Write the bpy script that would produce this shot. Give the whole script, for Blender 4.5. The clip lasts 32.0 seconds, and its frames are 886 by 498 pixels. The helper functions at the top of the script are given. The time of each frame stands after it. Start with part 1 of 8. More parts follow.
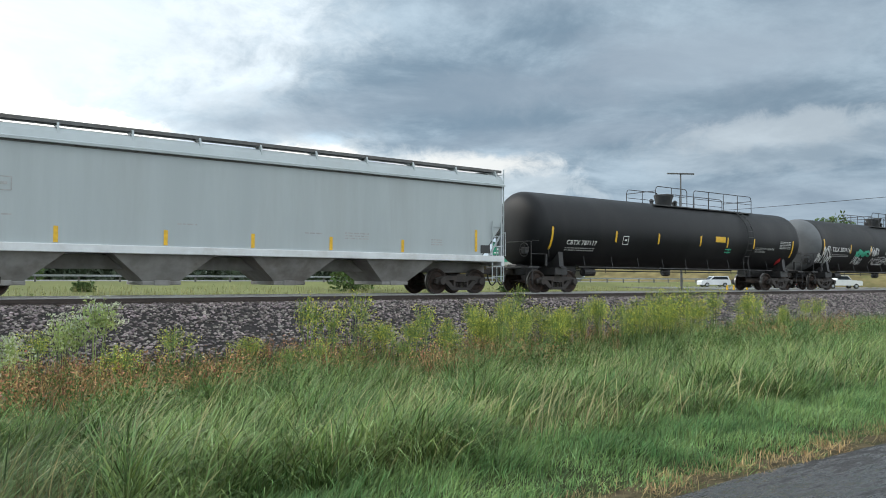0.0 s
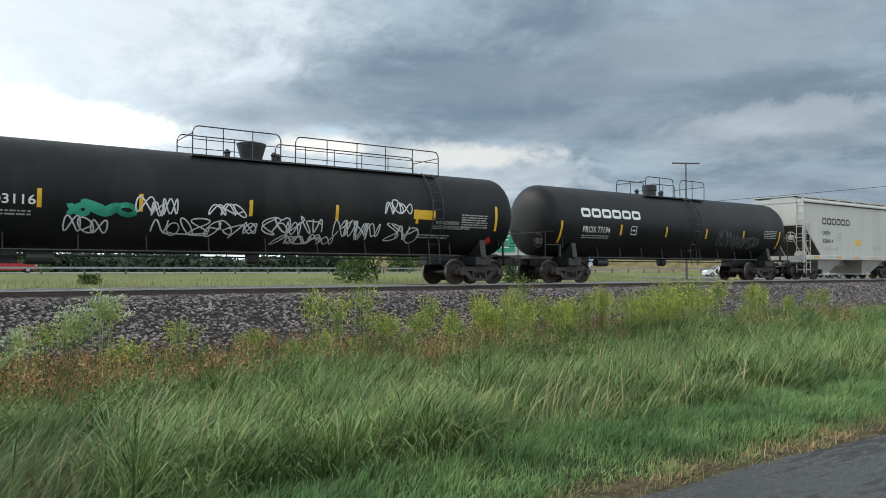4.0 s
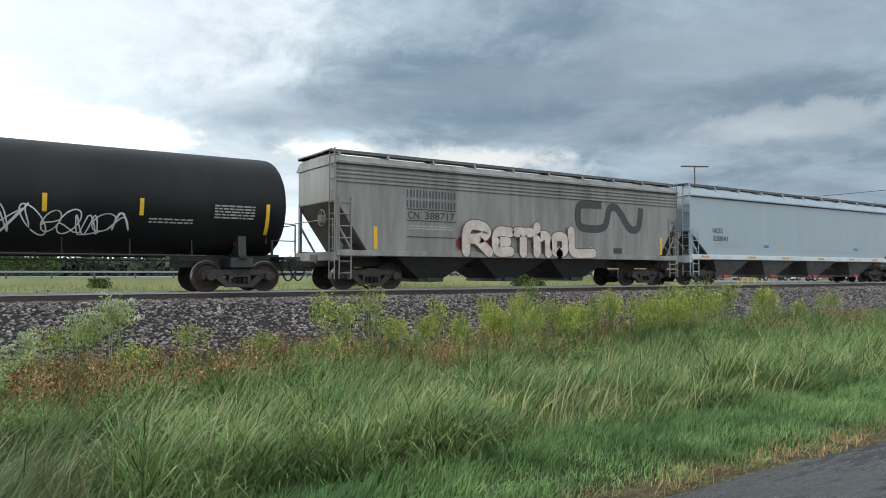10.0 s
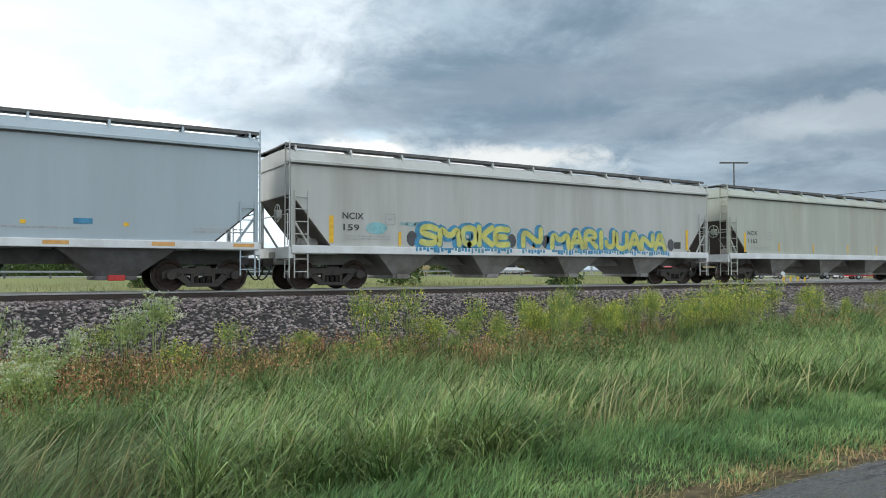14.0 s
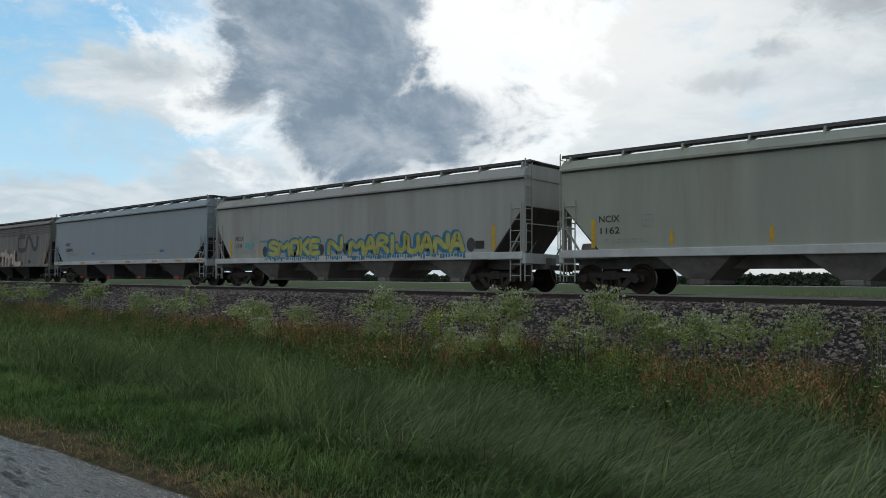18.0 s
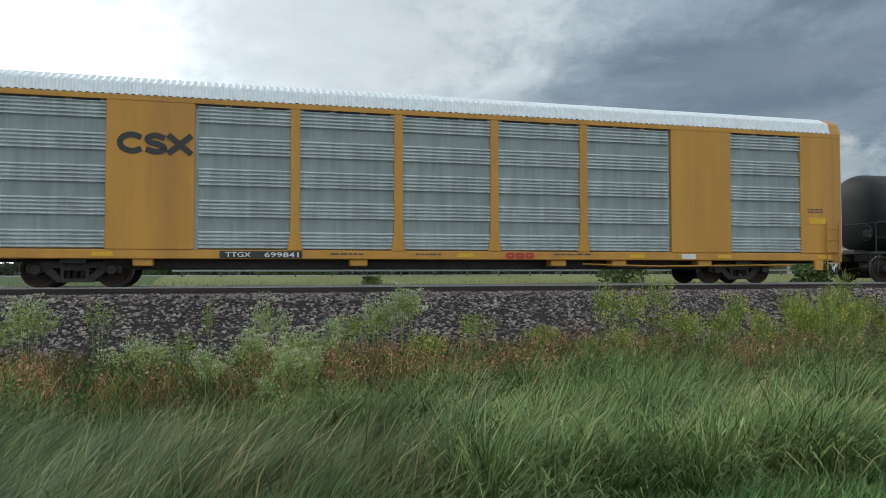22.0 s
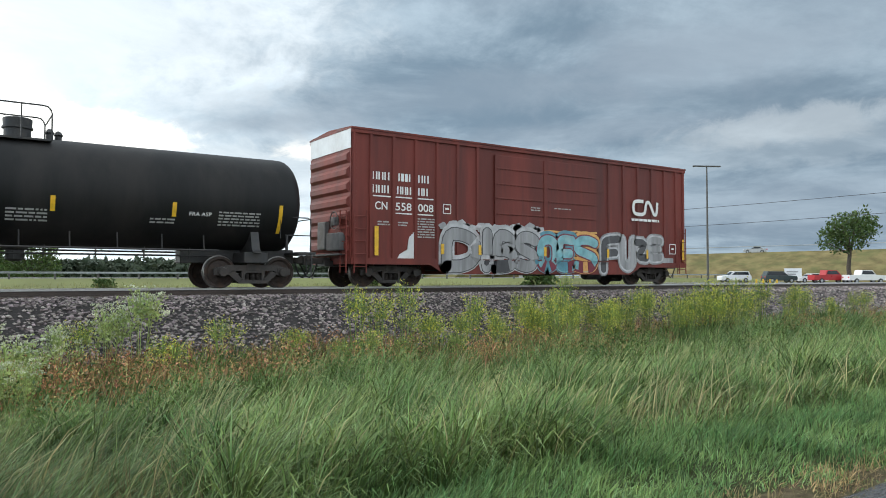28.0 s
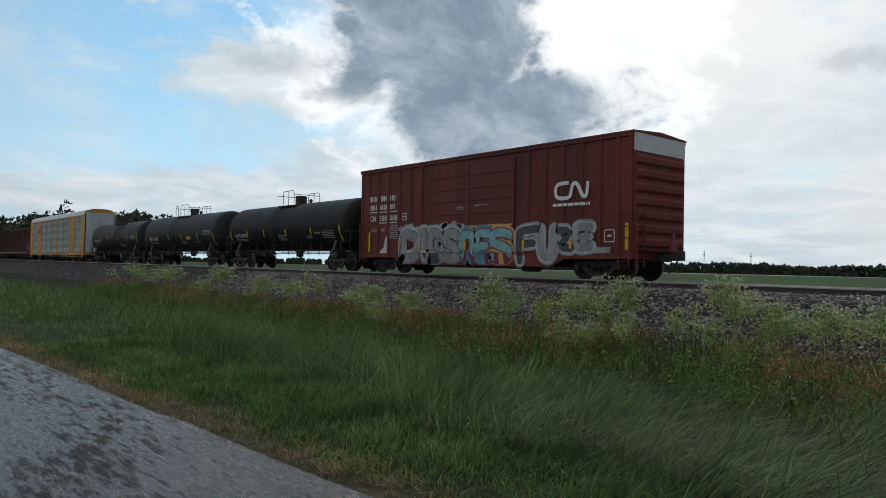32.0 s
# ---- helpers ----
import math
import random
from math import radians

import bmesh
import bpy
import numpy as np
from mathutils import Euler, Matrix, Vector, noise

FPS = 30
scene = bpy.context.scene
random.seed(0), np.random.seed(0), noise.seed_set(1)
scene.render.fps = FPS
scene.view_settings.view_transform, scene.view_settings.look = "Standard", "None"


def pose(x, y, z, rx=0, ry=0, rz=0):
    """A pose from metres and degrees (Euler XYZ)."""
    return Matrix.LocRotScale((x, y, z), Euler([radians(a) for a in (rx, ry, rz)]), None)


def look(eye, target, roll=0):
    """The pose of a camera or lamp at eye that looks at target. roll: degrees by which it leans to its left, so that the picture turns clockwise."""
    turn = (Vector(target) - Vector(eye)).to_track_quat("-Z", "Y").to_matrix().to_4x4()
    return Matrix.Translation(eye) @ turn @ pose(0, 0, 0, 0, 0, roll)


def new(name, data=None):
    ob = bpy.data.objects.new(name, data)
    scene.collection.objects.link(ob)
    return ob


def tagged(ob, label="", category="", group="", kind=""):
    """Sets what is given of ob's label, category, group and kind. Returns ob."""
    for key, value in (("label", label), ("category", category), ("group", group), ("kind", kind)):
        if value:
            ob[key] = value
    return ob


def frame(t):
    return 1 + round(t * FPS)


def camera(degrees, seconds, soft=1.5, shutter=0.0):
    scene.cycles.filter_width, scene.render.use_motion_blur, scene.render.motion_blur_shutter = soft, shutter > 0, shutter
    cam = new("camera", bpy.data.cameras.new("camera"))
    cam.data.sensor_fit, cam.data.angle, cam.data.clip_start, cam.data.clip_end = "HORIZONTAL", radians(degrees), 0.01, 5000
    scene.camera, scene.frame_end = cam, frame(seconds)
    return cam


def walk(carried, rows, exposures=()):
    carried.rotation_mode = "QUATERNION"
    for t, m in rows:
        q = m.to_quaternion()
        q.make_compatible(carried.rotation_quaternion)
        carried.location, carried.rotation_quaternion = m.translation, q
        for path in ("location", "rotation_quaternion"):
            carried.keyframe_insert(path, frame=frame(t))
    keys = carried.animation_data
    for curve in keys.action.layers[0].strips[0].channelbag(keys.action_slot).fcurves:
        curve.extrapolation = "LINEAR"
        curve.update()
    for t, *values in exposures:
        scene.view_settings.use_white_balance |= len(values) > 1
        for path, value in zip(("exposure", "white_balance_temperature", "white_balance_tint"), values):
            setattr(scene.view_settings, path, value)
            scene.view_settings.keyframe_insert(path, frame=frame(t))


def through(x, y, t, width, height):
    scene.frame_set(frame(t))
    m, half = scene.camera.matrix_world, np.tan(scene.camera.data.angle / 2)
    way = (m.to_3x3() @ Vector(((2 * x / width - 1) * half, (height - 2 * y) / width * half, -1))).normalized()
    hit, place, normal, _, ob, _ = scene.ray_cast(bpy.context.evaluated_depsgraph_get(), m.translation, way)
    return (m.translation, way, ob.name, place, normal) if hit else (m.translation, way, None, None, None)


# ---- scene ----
# A freight train passes on a raised track; the viewer stands on a road beside it.
# x runs along the track, y across it, z up; the road surface is z = 0.
TRACK_Y, RAIL_Z = 21.55, 1.22

# ---- camera ----
cam = camera(62.76, 32.0, soft=0.95)
EYE_A, EYE_B = (0.37, -1.14, 1.817), (0.0, 0.0, 1.60)
TURNS = (
    (0.0, -35.05, 2.24, -0.34),
    (0.5, -35.21, 2.14, -0.26),
    (1.0, -35.37, 2.02, -0.26),
    (1.5, -35.41, 1.93, -0.21),
    (2.0, -35.37, 1.82, 0.03),
    (2.5, -35.12, 1.74, -0.24),
    (4.5, -34.54, 1.48, -0.16),
    (5.0, -34.48, 1.49, -0.45),
    (5.5, -34.40, 1.54, -0.54),
    (6.0, -34.39, 1.56, -0.46),
    (6.5, -34.40, 1.58, -0.17),
    (7.0, -34.37, 1.63, -0.13),
    (7.5, -34.31, 1.66, -0.23),
    (8.0, -34.28, 1.67, -0.02),
    (8.5, -34.23, 1.73, -0.21),
    (9.0, -34.17, 1.76, -0.12),
    (9.5, -34.11, 1.78, -0.09),
    (10.0, -34.04, 1.81, -0.06),
    (10.5, -34.02, 1.79, -0.04),
    (11.0, -33.97, 1.83, -0.06),
    (11.5, -33.94, 1.83, -0.10),
    (12.0, -33.89, 1.83, -0.10),
    (12.5, -33.89, 1.79, -0.12),
    (13.0, -33.87, 1.76, 0.05),
    (13.5, -33.84, 1.70, 0.22),
    (15.5, -6.10, 2.30, -0.85),
    (16.0, 8.92, 2.12, -0.55),
    (16.5, 21.53, 2.14, -0.46),
    (17.0, 30.36, 2.49, -0.61),
    (17.5, 37.66, 2.46, -0.62),
    (18.0, 41.29, 2.46, -0.46),
    (18.5, 37.83, 2.08, -0.22),
    (19.0, 30.99, 1.93, 0.02),
    (19.5, 23.31, 1.70, 0.18),
    (20.0, 10.34, 1.10, 0.29),
    (20.5, 1.50, 1.44, 0.42),
    (21.0, -4.52, 2.10, 0.30),
    (21.5, -9.58, 2.35, 0.20),
    (22.0, -14.80, 1.82, 0.09),
    (22.5, -21.07, 1.60, 0.19),
    (23.0, -28.56, 1.25, 0.01),
    (23.5, -33.72, 1.02, -0.05),
    (24.0, -35.78, 0.97, 0.05),
    (24.5, -37.32, 1.01, 0.02),
    (25.0, -38.27, 1.15, -0.16),
    (25.5, -37.18, 1.24, -0.11),
    (27.5, -36.67, 1.95, 0.08),
    (28.0, -34.18, 2.07, -0.11),
    (28.5, -28.59, 2.31, 0.01),
    (29.0, -17.79, 2.83, -0.09),
    (29.5, -5.48, 3.13, 0.39),
    (30.0, 10.91, 2.64, 0.24),
    (30.5, 22.96, 1.87, -0.21),
    (31.0, 32.44, 1.76, -0.60),
    (31.5, 41.89, 1.29, -0.85),
    (32.0, 49.96, 1.32, -1.16),
)


def eye_at(t):
    k = min(max((t - 13.5) / 2.0, 0.0), 1.0)
    k = k * k * (3 - 2 * k)
    return [a + (b - a) * k for a, b in zip(EYE_A, EYE_B)]


path = []
for t, yaw, tilt, lean in TURNS:
    path.append((t, pose(*eye_at(t), 90 + tilt, lean, yaw)))
    if t == 13.5:
        path.append((14.1, pose(*eye_at(14.1), 91.80, 0.0, -30.5)))
        path.append((14.8, pose(*eye_at(14.8), 92.15, -0.5, -20.5)))
walk(cam, path, exposures=(
    (0.0, 0.44), (2.5, 0.3), (5.0, 0.2), (7.0, 0.25), (8.0, 0.40), (9.0, 0.34), (10.0, 0.34), (11.0, 0.44), (13.5, 0.48), (15.0, 0.0), (16.0, -0.4), (17.0, -1.1), (18.0, -1.2), (19.0, -1.2), (20.0, -1.2), (21.0, -1.1),
    (22.0, -0.1), (23.0, 0.4), (24.5, 0.34), (28.0, 0.40), (29.0, 0.15), (29.6, -0.15), (30.3, -0.65), (31.0, -0.88),
    (32.0, -1.15)))


def travelled(t):
    """How far the train has gone by t."""
    u = t / 32
    return 20 * (0.53092 * t + 10 * (-0.10930 * u * u + 0.04667 * u ** 3))


# ---- world and sun ----
SUN_AZ, SUN_EL = -38.0, 30.0
world = bpy.data.worlds.new("sky")
scene.world = world
world.use_nodes = True


class Nodes:
    """A short way to write node trees."""

    def __init__(self, tree):
        self.tree = tree
        tree.nodes.clear()

    def add(self, kind, **settings):
        n = self.tree.nodes.new(kind)
        for k, val in settings.items():
            if k == "op":
                n.operation = val
            elif k == "blend":
                n.data_type, n.blend_type = "RGBA", val
            elif k == "clamp":
                n.use_clamp = val
        return n

    def link(self, a, b):
        self.tree.links.new(a, b)

    def put(self, socket, val):
        if hasattr(val, "is_output"):
            self.link(val, socket)
        else:
            socket.default_value = val

    def math(self, op, a, b=0.0, c=0.0, clamp=False):
        n = self.add("ShaderNodeMath", op=op, clamp=clamp)
        for s, val in zip(n.inputs, (a, b, c)):
            self.put(s, val)
        return n.outputs[0]

    def smooth(self, val, lo, hi, a=0.0, b=1.0):
        n = self.add("ShaderNodeMapRange")
        n.interpolation_type = "SMOOTHSTEP"
        for s, q in zip(n.inputs, (val, lo, hi, a, b)):
            self.put(s, q)
        return n.outputs[0]

    def mix(self, fac, a, b, blend="MIX"):
        n = self.add("ShaderNodeMix", blend=blend)
        self.put(n.inputs[0], fac)
        self.put(n.inputs[6], a if hasattr(a, "is_output") else (*a, 1))
        self.put(n.inputs[7], b if hasattr(b, "is_output") else (*b, 1))
        return n.outputs[2]

    def noise(self, vec, scale, detail=4.0, rough=0.55, distort=0.0):
        n = self.add("ShaderNodeTexNoise")
        if vec is not None:
            self.link(vec, n.inputs["Vector"])
        n.inputs["Scale"].default_value, n.inputs["Detail"].default_value = scale, detail
        n.inputs["Roughness"].default_value, n.inputs["Distortion"].default_value = rough, distort
        return n.outputs[0]

    def vec(self, x, y, z=0.0):
        n = self.add("ShaderNodeCombineXYZ")
        for s, val in zip(n.inputs, (x, y, z)):
            self.put(s, val)
        return n.outputs[0]


def build_sky():
    k = Nodes(world.node_tree)
    co = k.add("ShaderNodeTexCoord").outputs["Generated"]
    sep = k.add("ShaderNodeSeparateXYZ")
    k.link(co, sep.inputs[0])
    x, y, z = sep.outputs
    az = k.math("MULTIPLY", k.math("ARCTAN2", x, y), 57.2958)
    el = k.math("MULTIPLY", k.math("ARCSINE", z), 57.2958)
    deep = k.math("ADD", k.math("MAXIMUM", z, 0.0), 0.13)
    flat = k.vec(k.math("DIVIDE", x, deep), k.math("DIVIDE", y, deep))
    n_layer = k.noise(flat, 0.62, 9, 0.58, 0.5)
    n_mid = k.noise(flat, 1.7, 9, 0.62, 0.4)
    ang = k.vec(k.math("MULTIPLY", az, 0.1), k.math("MULTIPLY", el, 0.15))
    n_puff = k.noise(ang, 1.1, 10, 0.62, 0.35)
    n_edge = k.noise(ang, 3.2, 8, 0.65, 0.6)

    def blob(a0, e0, wa, we, jag=0.5, lo=1.0, hi=0.6, tilt=0.0, fine=0.35):
        across = k.math("SUBTRACT", az, a0)
        da = k.math("DIVIDE", across, wa)
        de = k.math("DIVIDE", k.math("SUBTRACT", k.math("SUBTRACT", el, e0), k.math("MULTIPLY", across, tilt)), we)
        d = k.math("SQRT", k.math("ADD", k.math("MULTIPLY", da, da), k.math("MULTIPLY", de, de)))
        d = k.math("ADD", d, k.math("MULTIPLY", k.math("SUBTRACT", n_puff, 0.5), jag * 2.4))
        d = k.math("ADD", d, k.math("MULTIPLY", k.math("SUBTRACT", n_edge, 0.5), fine * 2))
        return k.smooth(d, lo, hi)

    sky = k.add("ShaderNodeTexSky")
    sky.sky_type, sky.sun_disc = "NISHITA", False
    sky.sun_elevation, sky.sun_rotation = radians(SUN_EL), radians(SUN_AZ)
    nishita = k.mix(1.0, sky.outputs[0], (0.12, 0.12, 0.12), "MULTIPLY")
    blue = k.mix(k.smooth(el, 1.0, 26.0), (1.45, 2.35, 2.9), (0.66, 1.58, 2.55))
    clear = k.mix(0.8, nishita, blue)
    # bright thin cover towards the sun, open on its far side
    cover = k.math("ADD", k.smooth(az, -66.0, -40.0), k.math("MULTIPLY", k.math("SUBTRACT", n_puff, 0.46), 3.2), clamp=True)
    for a0, e0, wa, we in ((-70.0, 4.0, 22.0, 3.5), (-62.0, 14.0, 10.0, 4.0), (-75.0, 22.0, 14.0, 4.0), (-57.0, 7.5, 9.0, 3.0)):
        cover = k.math("MAXIMUM", cover, blob(a0, e0, wa, we, 0.8))
    white = k.mix(k.smooth(n_mid, 0.36, 0.66), (1.42, 1.70, 1.88), (1.98, 2.14, 2.24))
    glow = blob(-34.0, 24.0, 40.0, 26.0, 0.10, 1.0, 0.05, fine=0.05)
    white = k.mix(k.math("MULTIPLY", glow, 0.85), white, (2.55, 2.55, 2.5))
    white = k.mix(k.smooth(az, -10.0, 8.0), white, k.mix(k.smooth(n_mid, 0.35, 0.65), (0.80, 0.95, 1.05), (1.12, 1.22, 1.28)))
    col = k.mix(cover, clear, white)
    # layered cloud over the other side
    edge = k.math("ADD", az, k.math("MULTIPLY", k.math("SUBTRACT", n_puff, 0.5), 46.0))
    heavy = k.smooth(k.math("ADD", edge, k.math("MULTIPLY", k.math("SUBTRACT", el, 15.0), 1.5)), -6.0, 30.0)
    tone = k.math("ADD", k.math("MULTIPLY", n_layer, 0.45), k.math("ADD", k.math("MULTIPLY", n_puff, 0.2), k.math("MULTIPLY", n_mid, 0.35)))
    grey = k.mix(k.smooth(tone, 0.41, 0.59), (0.19, 0.275, 0.36), (0.47, 0.59, 0.69))
    grey = k.mix(k.math("MULTIPLY", k.smooth(az, 34.0, 58.0), 0.30), grey, (0.17, 0.23, 0.29))
    col = k.mix(heavy, col, grey)
    upper = k.math("MULTIPLY", blob(7.0, 18.5, 23.0, 9.5, 0.55, 1.1, 0.3), 0.85)
    col = k.mix(upper, col, k.mix(n_mid, (0.70, 0.79, 0.85), (1.02, 1.10, 1.15)))
    low = k.math("MULTIPLY", blob(25.0, 7.6, 24.0, 3.4, 0.7, tilt=-0.03, fine=0.6), 0.5)
    col = k.mix(low, col, k.mix(n_mid, (0.50, 0.61, 0.69), (0.86, 0.91, 0.92)))
    far_low = k.math("MULTIPLY", blob(58.0, 9.6, 15.0, 2.4, 0.8, tilt=0.05, fine=0.6), 0.25)
    col = k.mix(far_low, col, k.mix(n_mid, (0.40, 0.49, 0.57), (0.66, 0.72, 0.76)))
    for a0, e0, wa, we, tilt, amount in ((34.0, 14.0, 26.0, 2.4, 0.10, 0.5), (56.0, 16.0, 20.0, 4.6, 0.06, 0.75), (46.0, 11.0, 20.0, 1.5, 0.05, 0.6), (22.0, 11.5, 12.0, 1.2, 0.06, 0.55), (60.0, 5.0, 16.0, 3.4, 0.0, 0.6), (44.0, 22.0, 14.0, 2.6, 0.1, 0.35)):
        col = k.mix(k.math("MULTIPLY", blob(a0, e0, wa, we, 0.6, 1.0, 0.2, tilt), amount), col, k.mix(n_mid, (0.22, 0.29, 0.37), (0.38, 0.46, 0.54)))
    # pale warm light low over the far field
    haze = k.math("MULTIPLY", blob(-9.0, 3.0, 20.0, 9.0, 0.15, 1.0, 0.1, fine=0.1), 0.7)
    col = k.mix(haze, col, (2.15, 2.1, 1.98))
    # bright breaks low under the layer
    for a0, e0, wa, we, tilt, amount, tint in ((7.0, 10.2, 10.0, 1.9, -0.04, 0.9, (1.45, 1.45, 1.38)), (36.0, 8.8, 8.0, 1.3, 0.03, 0.7, (0.9, 0.9, 0.87)), (59.0, 10.6, 10.0, 1.6, 0.08, 0.4, (0.56, 0.62, 0.66)), (24.0, 9.4, 6.0, 0.9, 0.0, 0.8, (1.1, 1.08, 1.02))):
        col = k.mix(k.math("MULTIPLY", blob(a0, e0, wa, we, 0.9, 1.0, 0.3, tilt, 0.7), amount), col, tint)
    # the single large cloud before the sun
    rim = blob(-46.0, 18.0, 19.0, 15.0, 0.8, 1.0, 0.7)
    col = k.mix(k.math("MULTIPLY", rim, 0.55), col, (3.0, 3.05, 3.05))
    body = k.math("MAXIMUM", blob(-50.5, 21.0, 11.0, 11.5, 0.7, 1.0, 0.66, fine=0.15), blob(-45.0, 11.5, 12.0, 4.2, 0.7, 1.0, 0.6, tilt=0.12, fine=0.15))
    inner = k.mix(k.smooth(k.math("ADD", k.math("MULTIPLY", n_puff, 0.75), k.math("MULTIPLY", n_edge, 0.25)), 0.38, 0.66), (0.56, 0.76, 0.98), (1.22, 1.40, 1.58))
    col = k.mix(body, col, inner)
    for a0, e0, wa, we, amount in ((-12.0, 19.5, 7.0, 2.6, 0.55), (-20.0, 14.5, 4.0, 1.2, 0.5), (-16.0, 16.5, 3.0, 0.9, 0.5), (-5.0, 24.0, 13.0, 3.6, 0.7), (-63.0, 15.0, 5.0, 1.4, 0.5), (-57.0, 13.0, 5.0, 1.0, 0.45), (-29.0, 21.5, 2.5, 0.6, 0.4)):
        col = k.mix(k.math("MULTIPLY", blob(a0, e0, wa, we, 1.0, 1.0, 0.2, fine=1.0), amount * 0.8), col, (1.0, 1.12, 1.24))
    # even bright overcast overhead and behind the viewer
    back = k.smooth(y, 0.30, -0.15)
    over = k.math("MAXIMUM", back, k.smooth(el, 27.0, 42.0))
    col = k.mix(over, col, k.mix(k.smooth(n_layer, 0.35, 0.65), (0.86, 0.97, 1.06), (1.36, 1.50, 1.60)))
    # below the horizon
    col = k.mix(k.smooth(el, -1.0, 0.0), (0.20, 0.22, 0.18), col)
    bg = k.add("ShaderNodeBackground")
    k.link(col, bg.inputs[0])
    bg.inputs[1].default_value = 0.85
    k.link(bg.outputs[0], k.add("ShaderNodeOutputWorld").inputs[0])


build_sky()
sun_data = bpy.data.lights.new("sun", "SUN")
sun_data.energy, sun_data.angle, sun_data.color = 1.2, radians(14), (1.0, 0.95, 0.86)
sun_ob = new("sun", sun_data)
sun_way = Vector((math.sin(radians(SUN_AZ)) * math.cos(radians(SUN_EL)), math.cos(radians(SUN_AZ)) * math.cos(radians(SUN_EL)), math.sin(radians(SUN_EL))))
sun_ob.matrix_world = look(sun_way * 100, (0, 0, 0))

# ---- materials ----
def material(name, color, rough=0.6, metal=0.0, vary=0.25, scale=6.0, bump=0.15, dirt=None, dirt_amount=0.0, streak=False, island=0.0, fine=60.0, spec=0.5, object_vary=0.0, ior=None):
    """A painted, worn or natural surface: base colour, broad stains, fine grain and relief."""
    m = bpy.data.materials.new(name)
    m.use_nodes = True
    k = Nodes(m.node_tree)
    co = k.add("ShaderNodeTexCoord").outputs["Object"]
    if streak:
        mp = k.add("ShaderNodeMapping")
        mp.inputs["Scale"].default_value = (1.0, 1.0, 0.12)
        k.link(co, mp.inputs[0])
        broad_co = mp.outputs[0]
    else:
        broad_co = co
    broad = k.noise(broad_co, scale, 5, 0.6)
    grain = k.noise(co, fine, 3, 0.6)
    dark = tuple(c * (1 - vary) for c in color)
    light = tuple(min(1.0, c * (1 + vary)) for c in color)
    col = k.mix(k.smooth(broad, 0.3, 0.7), dark, light)
    col = k.mix(k.math("MULTIPLY", grain, vary * 0.8), col, dark)
    if dirt:
        patch = k.math("MULTIPLY", k.smooth(k.noise(broad_co, scale * 0.45, 6, 0.65), 0.45, 0.72), dirt_amount)
        col = k.mix(patch, col, dirt)
    if island:
        rnd = k.add("ShaderNodeNewGeometry").outputs["Random Per Island"]
        hsv = k.add("ShaderNodeHueSaturation")
        k.link(k.math("ADD", k.math("MULTIPLY", rnd, island * 0.12), 0.5 - island * 0.06), hsv.inputs["Hue"])
        k.link(k.math("ADD", k.math("MULTIPLY", k.math("FRACT", k.math("MULTIPLY", rnd, 7.13)), island * 1.3), 1 - island * 0.6), hsv.inputs["Value"])
        k.link(col, hsv.inputs["Color"])
        col = hsv.outputs[0]
    b = k.add("ShaderNodeBsdfPrincipled")
    k.link(col, b.inputs["Base Color"])
    k.link(k.math("ADD", k.math("MULTIPLY", broad, 0.25), rough - 0.12, clamp=True), b.inputs["Roughness"])
    b.inputs["Metallic"].default_value = metal
    b.inputs["Specular IOR Level"].default_value = spec
    if bump:
        bp = k.add("ShaderNodeBump")
        bp.inputs["Strength"].default_value, bp.inputs["Distance"].default_value = bump, 0.02
        k.link(grain, bp.inputs["Height"])
        k.link(bp.outputs[0], b.inputs["Normal"])
    k.link(b.outputs[0], k.add("ShaderNodeOutputMaterial").inputs[0])
    return m


def leaf_material(name, color, island=0.5, through=0.35, tip=None):
    """Thin leaves and blades: some light passes through."""
    m = bpy.data.materials.new(name)
    m.use_nodes = True
    k = Nodes(m.node_tree)
    geo = k.add("ShaderNodeNewGeometry")
    rnd = geo.outputs["Random Per Island"]
    co = k.add("ShaderNodeTexCoord").outputs["Object"]
    patch = k.smooth(k.noise(co, 0.85, 5, 0.65), 0.36, 0.64)
    base = k.mix(patch, (color[0] * 0.62, color[1] * 0.70, color[2] * 0.64), (color[0] * 1.28, color[1] * 1.22, color[2] * 1.15))
    if tip:
        base = k.mix(k.smooth(k.math("ADD", rnd, k.math("MULTIPLY", patch, 0.25)), 0.86, 1.16), base, tip)
    hsv = k.add("ShaderNodeHueSaturation")
    k.link(k.math("ADD", k.math("MULTIPLY", rnd, island * 0.07), 0.5 - island * 0.035), hsv.inputs["Hue"])
    k.link(k.math("ADD", k.math("MULTIPLY", k.math("FRACT", k.math("MULTIPLY", rnd, 9.7)), island * 1.2), 1 - island * 0.6), hsv.inputs["Value"])
    k.link(base, hsv.inputs["Color"])
    d = k.add("ShaderNodeBsdfPrincipled")
    k.link(hsv.outputs[0], d.inputs["Base Color"])
    d.inputs["Roughness"].default_value = 0.55
    d.inputs["Specular IOR Level"].default_value = 0.2
    tr = k.add("ShaderNodeBsdfTranslucent")
    k.link(hsv.outputs[0], tr.inputs[0])
    mx = k.add("ShaderNodeMixShader")
    mx.inputs[0].default_value = through
    k.link(d.outputs[0], mx.inputs[1])
    k.link(tr.outputs[0], mx.inputs[2])
    k.link(mx.outputs[0], k.add("ShaderNodeOutputMaterial").inputs[0])
    return m


